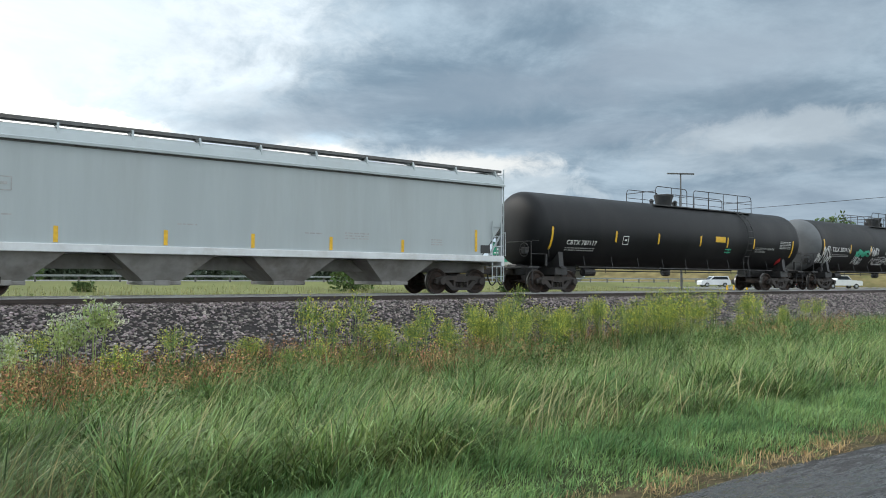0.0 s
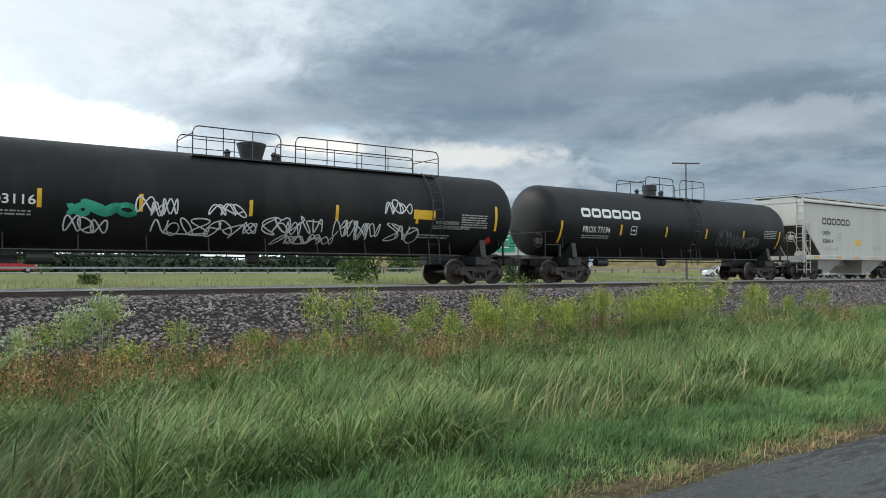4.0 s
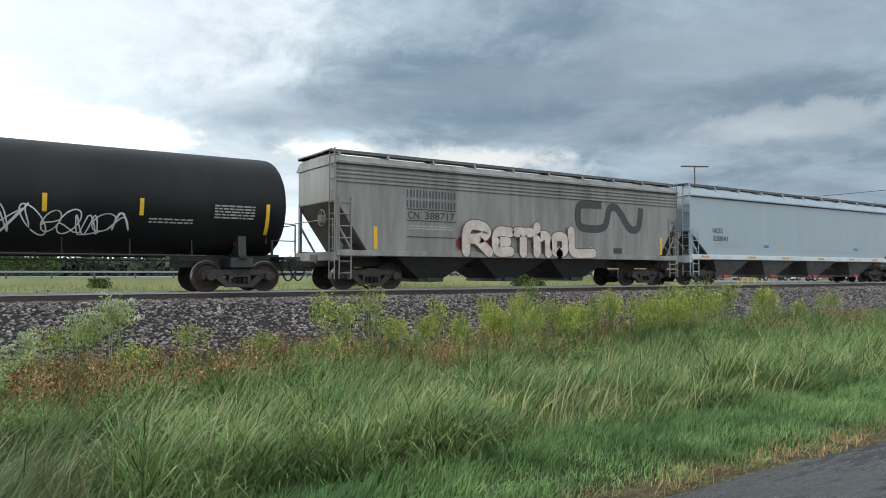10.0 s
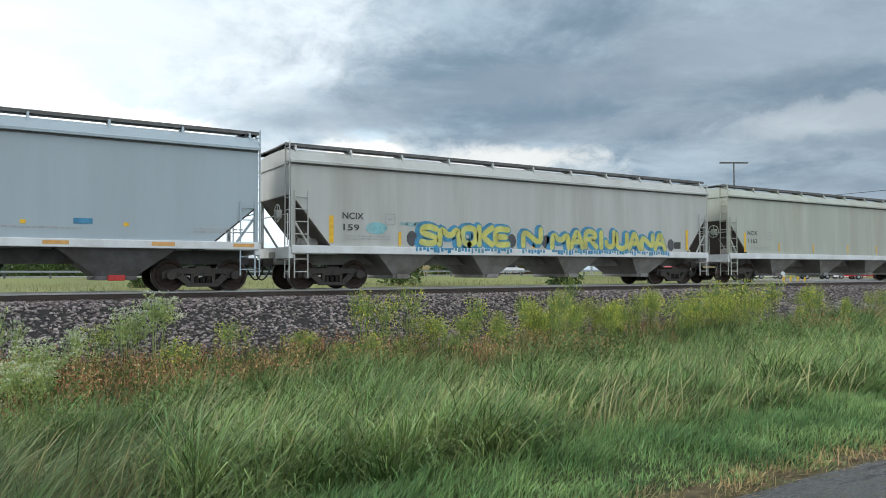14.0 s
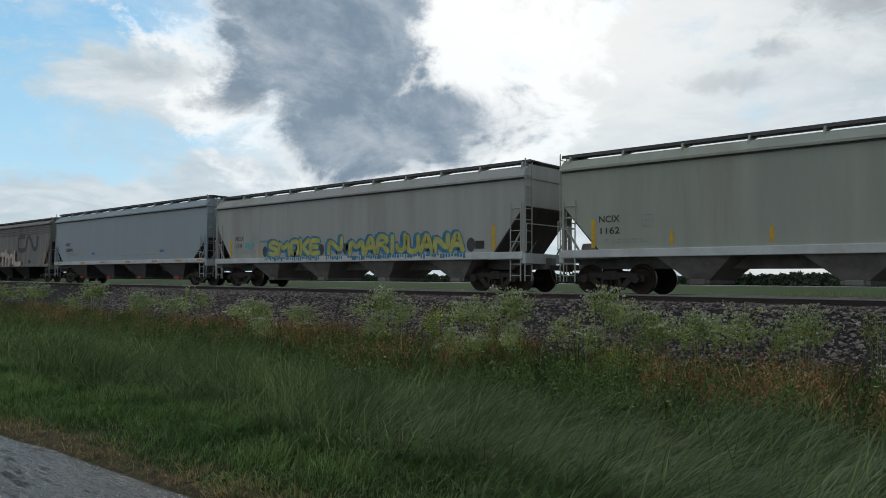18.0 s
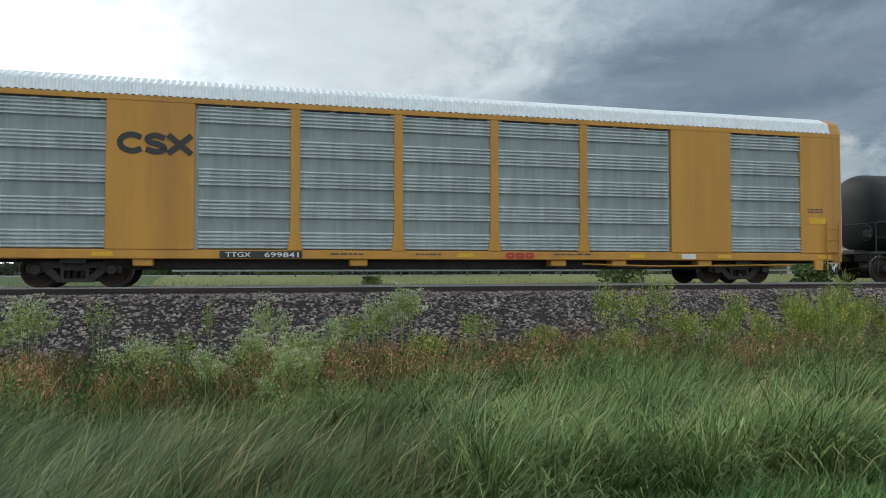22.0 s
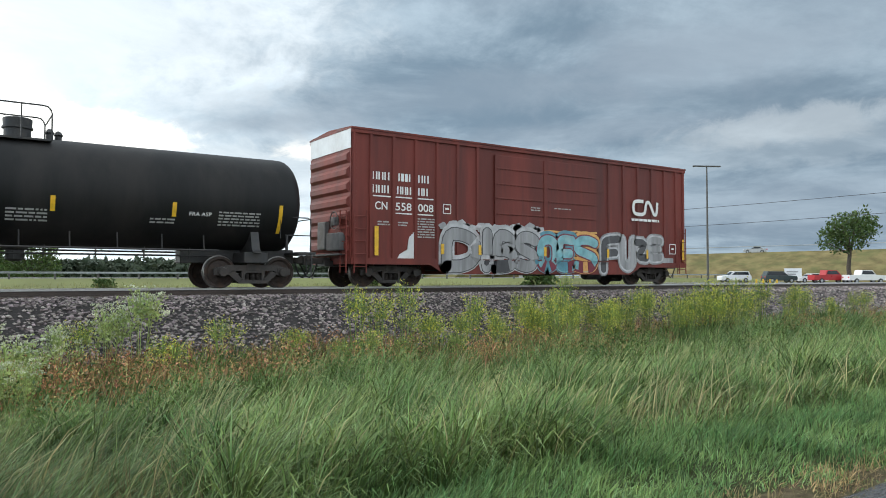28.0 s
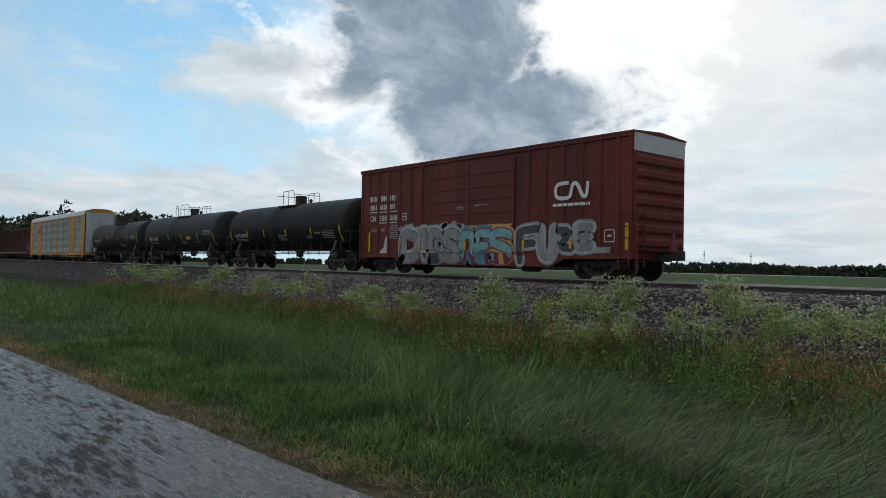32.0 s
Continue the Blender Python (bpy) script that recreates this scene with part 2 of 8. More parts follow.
GREY_HOPPER = material("grey_hopper_paint", (0.37, 0.41, 0.42), 0.55, vary=0.06, scale=1.2, dirt=(0.28, 0.29, 0.28), dirt_amount=0.35, streak=True, bump=0.05)
BLUE_HOPPER = material("blue_grey_paint", (0.33, 0.39, 0.43), 0.5, vary=0.05, scale=1.0, dirt=(0.28, 0.31, 0.33), dirt_amount=0.25, streak=True, bump=0.05)
CREAM_HOPPER = material("off_white_paint", (0.50, 0.49, 0.45), 0.55, vary=0.06, scale=1.4, dirt=(0.33, 0.30, 0.25), dirt_amount=0.35, streak=True, bump=0.05)
PALE_HOPPER = material("pale_grey_paint", (0.43, 0.435, 0.415), 0.55, vary=0.06, scale=1.4, dirt=(0.28, 0.26, 0.22), dirt_amount=0.5, streak=True, bump=0.05)
WORN_HOPPER = material("worn_grey_paint", (0.245, 0.235, 0.22), 0.65, vary=0.2, scale=2.2, dirt=(0.105, 0.088, 0.075), dirt_amount=0.8, streak=True, bump=0.08)
UNDER_GREY = material("dusty_grey_steel", (0.12, 0.12, 0.12), 0.75, vary=0.25, scale=3.0, dirt=(0.09, 0.07, 0.06), dirt_amount=0.6)
SILL_WHITE = material("sill_white_paint", (0.62, 0.64, 0.65), 0.5, vary=0.08, scale=2.0, dirt=(0.35, 0.31, 0.27), dirt_amount=0.4)
TANK_BLACK = material("black_tank_paint", (0.0085, 0.009, 0.010), 0.50, vary=0.3, scale=0.9, dirt=(0.021, 0.020, 0.020), dirt_amount=0.6, streak=True, bump=0.06, spec=0.22)
TANK_GREY = material("faded_black_paint", (0.019, 0.021, 0.023), 0.55, vary=0.3, scale=0.8, dirt=(0.036, 0.036, 0.036), dirt_amount=0.7, streak=True, bump=0.06, spec=0.24)
TANK_DARK = material("sooty_black_paint", (0.0095, 0.010, 0.0105), 0.55, vary=0.35, scale=1.2, dirt=(0.027, 0.024, 0.022), dirt_amount=0.7, streak=True, bump=0.07, spec=0.22)
BOX_RED = material("oxide_red_paint", (0.156, 0.030, 0.022), 0.6, vary=0.34, scale=1.1, dirt=(0.065, 0.021, 0.019), dirt_amount=0.8, streak=True, bump=0.08, spec=0.35)
BEAM_RED = material("dark_maroon_paint", (0.085, 0.028, 0.024), 0.65, vary=0.25, scale=2.0, dirt=(0.05, 0.025, 0.02), dirt_amount=0.6, bump=0.08)
RACK_YELLOW = material("rail_yellow_paint", (0.55, 0.27, 0.045), 0.6, vary=0.1, scale=1.4, dirt=(0.34, 0.16, 0.045), dirt_amount=0.5, streak=True, bump=0.06)
GALVANISED = material("galvanised_steel", (0.50, 0.55, 0.56), 0.5, metal=0.15, vary=0.16, scale=4.0, dirt=(0.34, 0.37, 0.375), dirt_amount=0.5, bump=0.06, streak=True)
ROOF_GALV = material("bright_galvanised_roof", (0.68, 0.72, 0.74), 0.45, metal=0.2, vary=0.08, scale=4.0, bump=0.05)
TRUCK_STEEL = material("brown_black_cast_steel", (0.034, 0.029, 0.026), 0.7, vary=0.3, scale=6.0, dirt=(0.065, 0.046, 0.036), dirt_amount=0.6, bump=0.2)
WHEEL_STEEL = material("rusty_wheel_steel", (0.042, 0.032, 0.028), 0.75, vary=0.3, scale=9.0, dirt=(0.075, 0.042, 0.028), dirt_amount=0.6, bump=0.15, spec=0.25)
TREAD_STEEL = material("polished_wheel_tread", (0.20, 0.19, 0.18), 0.35, metal=0.9, vary=0.1, scale=9.0, bump=0.02)
IRON_BLACK = material("black_ironwork", (0.025, 0.025, 0.026), 0.55, vary=0.25, scale=7.0, dirt=(0.06, 0.045, 0.035), dirt_amount=0.4)
RUBBER = material("black_rubber", (0.02, 0.02, 0.02), 0.7, vary=0.2, scale=10.0)
MARK_YELLOW = material("reflective_yellow_tape", (0.72, 0.42, 0.02), 0.45, vary=0.12, scale=9.0, dirt=(0.45, 0.26, 0.05), dirt_amount=0.4, bump=0.02)
MARK_ORANGE = material("dusty_orange_tape", (0.62, 0.33, 0.10), 0.5, vary=0.12, scale=9.0, bump=0.02)
LETTER_WHITE = material("white_lettering", (0.72, 0.72, 0.70), 0.5, vary=0.06, scale=7.0, bump=0.0)
LETTER_BLACK = material("black_lettering", (0.03, 0.03, 0.03), 0.5, vary=0.1, scale=7.0, bump=0.0)
LETTER_GREY = material("faded_grey_lettering", (0.34, 0.34, 0.33), 0.5, vary=0.15, scale=9.0, bump=0.0)
PAINT_RED = material("red_paint", (0.50, 0.03, 0.03), 0.5, vary=0.1, scale=8.0, bump=0.02)
PAINT_BLUE = material("blue_spray_paint", (0.035, 0.21, 0.38), 0.5, vary=0.3, scale=4.0, dirt=(0.12, 0.33, 0.45), dirt_amount=0.5, bump=0.02)
PAINT_CYAN = material("turquoise_spray_paint", (0.17, 0.38, 0.42), 0.5, vary=0.25, scale=3.0, dirt=(0.38, 0.50, 0.50), dirt_amount=0.6, bump=0.02)
PAINT_LIME = material("yellow_spray_paint", (0.50, 0.48, 0.12), 0.5, vary=0.2, scale=3.0, dirt=(0.30, 0.42, 0.30), dirt_amount=0.35, bump=0.02)
PAINT_SILVER = material("silver_spray_paint", (0.30, 0.30, 0.305), 0.5, metal=0.1, vary=0.35, scale=2.5, dirt=(0.15, 0.145, 0.145), dirt_amount=0.7, bump=0.02, streak=True)
PAINT_SMOKE = material("charcoal_spray_paint", (0.06, 0.06, 0.065), 0.5, vary=0.2, scale=3.0, bump=0.02)
PAINT_PINK = material("peach_spray_paint", (0.56, 0.48, 0.43), 0.5, vary=0.15, scale=3.0, dirt=(0.40, 0.26, 0.18), dirt_amount=0.45, bump=0.02)
PAINT_MAROON = material("maroon_spray_paint", (0.18, 0.03, 0.05), 0.5, vary=0.15, scale=2.0, bump=0.02)
TAG_FADED = material("faded_white_spray_paint", (0.44, 0.44, 0.45), 0.5, vary=0.25, scale=3.0, dirt=(0.24, 0.20, 0.19), dirt_amount=0.6, bump=0.02)
PAINT_GREEN = material("green_spray_paint", (0.04, 0.35, 0.22), 0.5, vary=0.15, scale=2.0, bump=0.02)
TAG_WHITE = material("white_spray_paint", (0.62, 0.62, 0.62), 0.5, vary=0.1, scale=2.0, bump=0.02)
SIGN_GREEN = material("green_road_sign", (0.02, 0.26, 0.15), 0.4, vary=0.05, scale=2.0, bump=0.0)
RAIL_BROWN = material("rusty_rail_web", (0.050, 0.036, 0.030), 0.7, vary=0.25, scale=5.0, bump=0.1)
RAIL_TOP = material("polished_rail_head", (0.42, 0.41, 0.40), 0.32, metal=0.6, vary=0.08, scale=12.0, bump=0.0)
TIE_WOOD = material("creosoted_timber", (0.07, 0.052, 0.04), 0.85, vary=0.3, scale=5.0, bump=0.3)
BUFFED = material("rubbed_out_grey_paint", (0.085, 0.09, 0.09), 0.6, vary=0.5, scale=5.0, dirt=(0.02, 0.02, 0.02), dirt_amount=0.9, bump=0.02)
# bed coloured near-black so the gaps between stones look shaded
BALLAST_BED = material("ballast_gap_shade", (0.028, 0.024, 0.023), 0.9, vary=0.45, scale=14.0, bump=0.8, fine=30.0)
BALLAST = material("ballast_stone", (0.235, 0.197, 0.188), 0.85, vary=0.35, scale=3.0, bump=0.1, island=1.15)
def wet_asphalt():
    """Old patched asphalt, damp, with smooth wet streaks and grit."""
    m = bpy.data.materials.new("wet_asphalt")
    m.use_nodes = True
    k = Nodes(m.node_tree)
    co = k.add("ShaderNodeTexCoord").outputs["Object"]
    mp = k.add("ShaderNodeMapping")
    mp.inputs["Scale"].default_value = (0.22, 1.0, 1.0)
    k.link(co, mp.inputs[0])
    grit = k.noise(co, 75.0, 4, 0.75)
    lumps = k.noise(co, 13.0, 7, 0.72)
    across = k.add("ShaderNodeSeparateXYZ")
    k.link(co, across.inputs[0])
    pool = k.noise(mp.outputs[0], 1.3, 5, 0.65)
    # water lies along the broken edge and in the ruts
    film = k.math("ADD", k.math("MULTIPLY", k.smooth(across.outputs[1], 0.6, 2.4), 0.035), k.math("MULTIPLY", k.noise(mp.outputs[0], 11.0, 9, 0.8), 0.62))
    wet = k.smooth(k.math("ADD", film, k.math("MULTIPLY", pool, 0.38)), 0.46, 0.56)
    col = k.mix(k.smooth(grit, 0.35, 0.65), (0.020, 0.020, 0.022), (0.088, 0.086, 0.085))
    col = k.mix(k.math("MULTIPLY", k.smooth(lumps, 0.50, 0.66), 0.5), col, (0.13, 0.126, 0.120))
    col = k.mix(k.math("MULTIPLY", wet, 0.5), col, (0.028, 0.029, 0.031))
    b = k.add("ShaderNodeBsdfPrincipled")
    k.link(col, b.inputs["Base Color"])
    k.link(k.math("SUBTRACT", 0.92, k.math("MULTIPLY", wet, 0.72)), b.inputs["Roughness"])
    k.link(k.math("ADD", 0.15, k.math("MULTIPLY", wet, 0.85)), b.inputs["Specular IOR Level"])
    bp = k.add("ShaderNodeBump")
    bp.inputs["Strength"].default_value, bp.inputs["Distance"].default_value = 0.8, 0.028
    k.link(k.math("ADD", lumps, k.math("MULTIPLY", grit, 0.25)), bp.inputs["Height"])
    k.link(bp.outputs[0], b.inputs["Normal"])
    k.link(b.outputs[0], k.add("ShaderNodeOutputMaterial").inputs[0])
    return m


PAINT_BROWN = material("brown_spray_paint", (0.13, 0.05, 0.03), 0.5, vary=0.2, scale=3.0, bump=0.02)
# near-black brown: the shade below the hopper end slopes, put into the colour
SLOPE_BROWN = material("shaded_slope_steel", (0.055, 0.046, 0.040), 0.75, vary=0.3, scale=2.0, dirt=(0.10, 0.07, 0.05), dirt_amount=0.5)
BAY_GREY = material("dusty_bay_steel", (0.27, 0.262, 0.25), 0.75, vary=0.2, scale=2.0, dirt=(0.11, 0.085, 0.07), dirt_amount=0.6)
PAINT_TEAL = material("faded_blue_spray_paint", (0.085, 0.245, 0.31), 0.5, vary=0.25, scale=3.0, dirt=(0.16, 0.24, 0.27), dirt_amount=0.5, bump=0.02)
ASPHALT = wet_asphalt()
SOIL = material("grassy_soil", (0.040, 0.052, 0.020), 0.95, vary=0.4, scale=1.5, bump=0.4, dirt=(0.06, 0.05, 0.028), dirt_amount=0.5, fine=25.0, spec=0.1)
DRY_EDGE = leaf_material("dry_straw", (0.36, 0.27, 0.135), 0.7, 0.1, tip=(0.22, 0.13, 0.07))
FIELD = material("far_field", (0.155, 0.168, 0.066), 0.95, vary=0.25, scale=0.06, bump=0.3, fine=3.0, spec=0.1)
FIELD_GREEN = material("green_crop_field", (0.060, 0.092, 0.036), 0.95, vary=0.25, scale=0.05, bump=0.3, fine=3.0, spec=0.1)
# lighter grey than the shell: sky sheen on the head, held in the colour
HEAD_GREY = material("worn_head_sheen_grey", (0.10, 0.105, 0.11), 0.45, vary=0.15, scale=1.5, dirt=(0.07, 0.07, 0.07), dirt_amount=0.6, bump=0.05)
CONCRETE = material("pale_concrete", (0.42, 0.41, 0.39), 0.8, vary=0.12, scale=0.8, bump=0.1, dirt=(0.25, 0.24, 0.22), dirt_amount=0.4)
STEEL_RAIL = material("guardrail_steel", (0.34, 0.36, 0.37), 0.5, metal=0.4, vary=0.1, scale=3.0, bump=0.05)
HIGHWAY = material("highway_asphalt", (0.14, 0.14, 0.14), 0.7, vary=0.1, scale=0.4, bump=0.1)
BARK = material("bark", (0.075, 0.058, 0.045), 0.9, vary=0.3, scale=4.0, bump=0.5)
POLE_WOOD = material("weathered_pole_timber", (0.105, 0.10, 0.095), 0.9, vary=0.2, scale=4.0, bump=0.3)
CAR_GLASS = material("dark_car_glass", (0.02, 0.025, 0.03), 0.12, vary=0.1, scale=3.0, bump=0.0)
CAR_WHITE = material("white_car_paint", (0.72, 0.72, 0.72), 0.3, vary=0.03, scale=1.0, bump=0.0)
CAR_RED = material("red_car_paint", (0.38, 0.02, 0.025), 0.3, vary=0.05, scale=1.0, bump=0.0)
CAR_DARK = material("dark_green_car_paint", (0.03, 0.05, 0.05), 0.3, vary=0.05, scale=1.0, bump=0.0)
CAR_SILVER = material("silver_car_paint", (0.40, 0.41, 0.42), 0.3, metal=0.3, vary=0.05, scale=1.0, bump=0.0)
GRASS_TALL = leaf_material("tall_grass", (0.140, 0.218, 0.070), 1.1, 0.12, tip=(0.29, 0.34, 0.15))
GRASS_BLOWN = leaf_material("windblown_grass", (0.136, 0.200, 0.084), 1.0, 0.42, tip=(0.27, 0.32, 0.16))
GRASS_DEAD = leaf_material("dead_grass_stalks", (0.20, 0.165, 0.085), 0.7, 0.08)
GRASS_SEED = leaf_material("seeding_grass", (0.34, 0.31, 0.16), 0.5, 0.15)
LEAF_PALE = leaf_material("pale_green_leaves", (0.42, 0.49, 0.20), 0.6, 0.45)
GRASS_MOWN = leaf_material("verge_grass", (0.140, 0.240, 0.082), 1.0, 0.28, tip=(0.26, 0.34, 0.15))
GRASS_RED = leaf_material("rusty_dry_weeds", (0.40, 0.225, 0.110), 1.1, 0.12, tip=(0.38, 0.32, 0.16))
LEAF_WEED = leaf_material("weed_leaves", (0.112, 0.165, 0.050), 0.8, 0.15)
LEAF_YELLOW = leaf_material("yellow_green_leaves", (0.27, 0.36, 0.12), 0.8, 0.4)
FLOWER_YELLOW = leaf_material("yellow_blossom", (0.74, 0.70, 0.12), 0.35, 0.35)
FLOWER_WHITE = leaf_material("white_blossom", (0.56, 0.59, 0.44), 0.35, 0.25)
LEAF_TREE = leaf_material("tree_leaves", (0.085, 0.130, 0.042), 0.6, 0.25)
# distance haze is mixed into this leaf colour as a bluish tone
LEAF_FAR = leaf_material("hazed_far_leaves", (0.066, 0.086, 0.060), 0.4, 0.12)
HAY = leaf_material("field_grass", (0.235, 0.230, 0.100), 0.5, 0.3, tip=(0.36, 0.32, 0.17))

STAINED_HOPPER = material("stained_green_grey_paint", (0.385, 0.41, 0.355), 0.55, vary=0.12, scale=1.0, dirt=(0.29, 0.25, 0.19), dirt_amount=0.6, streak=True, bump=0.05)
DRY_BANK = material("dry_grass_bank", (0.185, 0.150, 0.070), 0.95, vary=0.35, scale=0.35, bump=0.3, dirt=(0.10, 0.12, 0.045), dirt_amount=0.6, fine=4.0, spec=0.1)
DARK_GAP = material("dark_gap", (0.012, 0.012, 0.012), 0.9, vary=0.2, scale=4.0, bump=0.0)

PERFORATED = material("perforated_galvanised_steel", (0.25, 0.30, 0.30), 0.55, metal=0.15, vary=0.16, scale=4.0, dirt=(0.25, 0.28, 0.275), dirt_amount=0.5, bump=0.2, streak=True)
SHOULDER = material("sandy_road_shoulder", (0.115, 0.092, 0.055), 0.95, vary=0.5, scale=7.0, bump=0.9, dirt=(0.055, 0.068, 0.028), dirt_amount=0.9, fine=110.0, spec=0.1)

# ---- mesh tools ----
class Shape:
    """Collects the faces of one mesh."""

    def __init__(self):
        self.v, self.f = [], []

    def add(self, verts, faces):
        n = len(self.v)
        self.v += [tuple(p) for p in verts]
        self.f += [tuple(i + n for i in q) for q in faces]
        return self

    def box(self, x0, x1, y0, y1, z0, z1, bev=0.0):
        b = min(bev, (x1 - x0) * 0.3, (y1 - y0) * 0.3, (z1 - z0) * 0.3)
        if b <= 0:
            return self.add([(x, y, z) for x in (x0, x1) for y in (y0, y1) for z in (z0, z1)],
                            [(0, 1, 3, 2), (4, 6, 7, 5), (0, 4, 5, 1), (2, 3, 7, 6), (0, 2, 6, 4), (1, 5, 7, 3)])
        ring = lambda z, i: [(x0 + i + b, y0 + i, z), (x1 - i - b, y0 + i, z), (x1 - i, y0 + i + b, z), (x1 - i, y1 - i - b, z),
                             (x1 - i - b, y1 - i, z), (x0 + i + b, y1 - i, z), (x0 + i, y1 - i - b, z), (x0 + i, y0 + i + b, z)]
        v = ring(z0, b * 0.5) + ring(z0 + b, 0) + ring(z1 - b, 0) + ring(z1, b * 0.5)
        f = [tuple(range(7, -1, -1)), tuple(range(24, 32))]
        for r in range(3):
            f += [(r * 8 + i, r * 8 + (i + 1) % 8, r * 8 + 8 + (i + 1) % 8, r * 8 + 8 + i) for i in range(8)]
        return self.add(v, f)

    def prism(self, poly, a, b, axis="y"):
        """A flat outline pushed along an axis; the outline is (x, z) for y, (y, z) for x and (x, y) for z."""
        put = {"y": lambda p, d: (p[0], d, p[1]), "x": lambda p, d: (d, p[0], p[1]), "z": lambda p, d: (p[0], p[1], d)}[axis]
        n = len(poly)
        v = [put(p, a) for p in poly] + [put(p, b) for p in poly]
        return self.add(v, [tuple(range(n)), tuple(range(2 * n - 1, n - 1, -1))] + [(i, i + n, (i + 1) % n + n, (i + 1) % n) for i in range(n)])

    def lathe(self, profile, centre, axis="x", n=24):
        """Profile of (along, radius) turned about an axis."""
        v, f = [], []
        for a, r in profile:
            for i in range(n):
                c, s = r * math.cos(2 * math.pi * i / n), r * math.sin(2 * math.pi * i / n)
                p = {"x": (a, c, s), "y": (c, a, s), "z": (c, s, a)}[axis]
                v.append(tuple(p[j] + centre[j] for j in range(3)))
        for r in range(len(profile) - 1):
            f += [(r * n + i, r * n + (i + 1) % n, (r + 1) * n + (i + 1) % n, (r + 1) * n + i) for i in range(n)]
        f += [tuple(range(n)), tuple(range((len(profile) - 1) * n, len(profile) * n))]
        return self.add(v, f)

    def rod(self, points, r, n=6):
        """A round bar along a path."""
        pts = [Vector(p) for p in points]
        v, f = [], []
        for i, p in enumerate(pts):
            d = (pts[min(i + 1, len(pts) - 1)] - pts[max(i - 1, 0)]).normalized()
            u = d.cross(Vector((0, 0, 1)) if abs(d.z) < 0.9 else Vector((1, 0, 0))).normalized()
            w = d.cross(u)
            v += [tuple(p + (u * math.cos(2 * math.pi * j / n) + w * math.sin(2 * math.pi * j / n)) * r) for j in range(n)]
        for i in range(len(pts) - 1):
            f += [(i * n + j, i * n + (j + 1) % n, (i + 1) * n + (j + 1) % n, (i + 1) * n + j) for j in range(n)]
        f += [tuple(range(n)), tuple(range((len(pts) - 1) * n, len(pts) * n))]
        return self.add(v, f)

    def mesh(self, name, mat, smooth=False):
        me = bpy.data.meshes.new(name)
        me.from_pydata(self.v, [], self.f)
        me.materials.append(mat)
        if smooth:
            me.polygons.foreach_set("use_smooth", [True] * len(me.polygons))
            me.set_sharp_from_angle(angle=radians(38))
        bm = bmesh.new()
        bm.from_mesh(me)
        bmesh.ops.recalc_face_normals(bm, faces=bm.faces)
        bm.to_mesh(me)
        bm.free()
        return me


def part(name, shape, mat, parent, label="", smooth=False, at=None):
    """Links a shape, or a mesh that is shared, as one object under a thing or a part."""
    me = shape if isinstance(shape, bpy.types.Mesh) else shape.mesh(name, mat, smooth)
    ob = new(name, me)
    ob.parent = parent
    if at is not None:
        ob.matrix_basis = at
    if label:
        ob["label"] = label
    return ob


def thing(name, label, category, group="", at=None, kind=""):
    ob = tagged(new(name), label, category, group, kind)
    ob.empty_display_size = 0.5
    if at is not None:
        ob.matrix_basis = at
    return ob


def single(name, shape, mat, label, category="", group="", kind="", smooth=False, at=None):
    ob = tagged(new(name, shape if isinstance(shape, bpy.types.Mesh) else shape.mesh(name, mat, smooth)), label, category, group, kind)
    if at is not None:
        ob.matrix_basis = at
    return ob


def bulk(name, verts, faces, mat, label, category, kind="stuff", smooth=False):
    """One large mesh from arrays; faces all have the same number of corners."""
    me = bpy.data.meshes.new(name)
    nv, nf, k = len(verts), len(faces), faces.shape[1]
    me.vertices.add(nv)
    me.vertices.foreach_set("co", np.ascontiguousarray(verts, dtype=np.float32).ravel())
    me.loops.add(nf * k)
    me.loops.foreach_set("vertex_index", np.ascontiguousarray(faces, dtype=np.int32).ravel())
    me.polygons.add(nf)
    me.polygons.foreach_set("loop_start", np.arange(nf, dtype=np.int32) * k)
    me.polygons.foreach_set("use_smooth", np.full(nf, smooth, dtype=bool))
    me.update(calc_edges=True)
    me.materials.append(mat)
    return tagged(new(name, me), label, category, "", kind)


LETTERS = {}


def lettering(text, bold=0.0):
    """Corners and faces of a line of text, one unit high, from the built-in font."""
    if (text, bold) not in LETTERS:
        cu = bpy.data.curves.new("letters", "FONT")
        cu.body, cu.offset, cu.resolution_u = text, bold, 3
        ob = bpy.data.objects.new("letters", cu)
        me = ob.to_mesh()
        v = [tuple(p.co) for p in me.vertices]
        f = [tuple(p.vertices) for p in me.polygons]
        ob.to_mesh_clear()
        bpy.data.objects.remove(ob)
        bpy.data.curves.remove(cu)
        lo, hi = min(p[0] for p in v), max(p[0] for p in v)
        top = max(p[1] for p in v)
        LETTERS[text, bold] = [((p[0] - lo) / (hi - lo), p[1] / top) for p in v], f
    return LETTERS[text, bold]


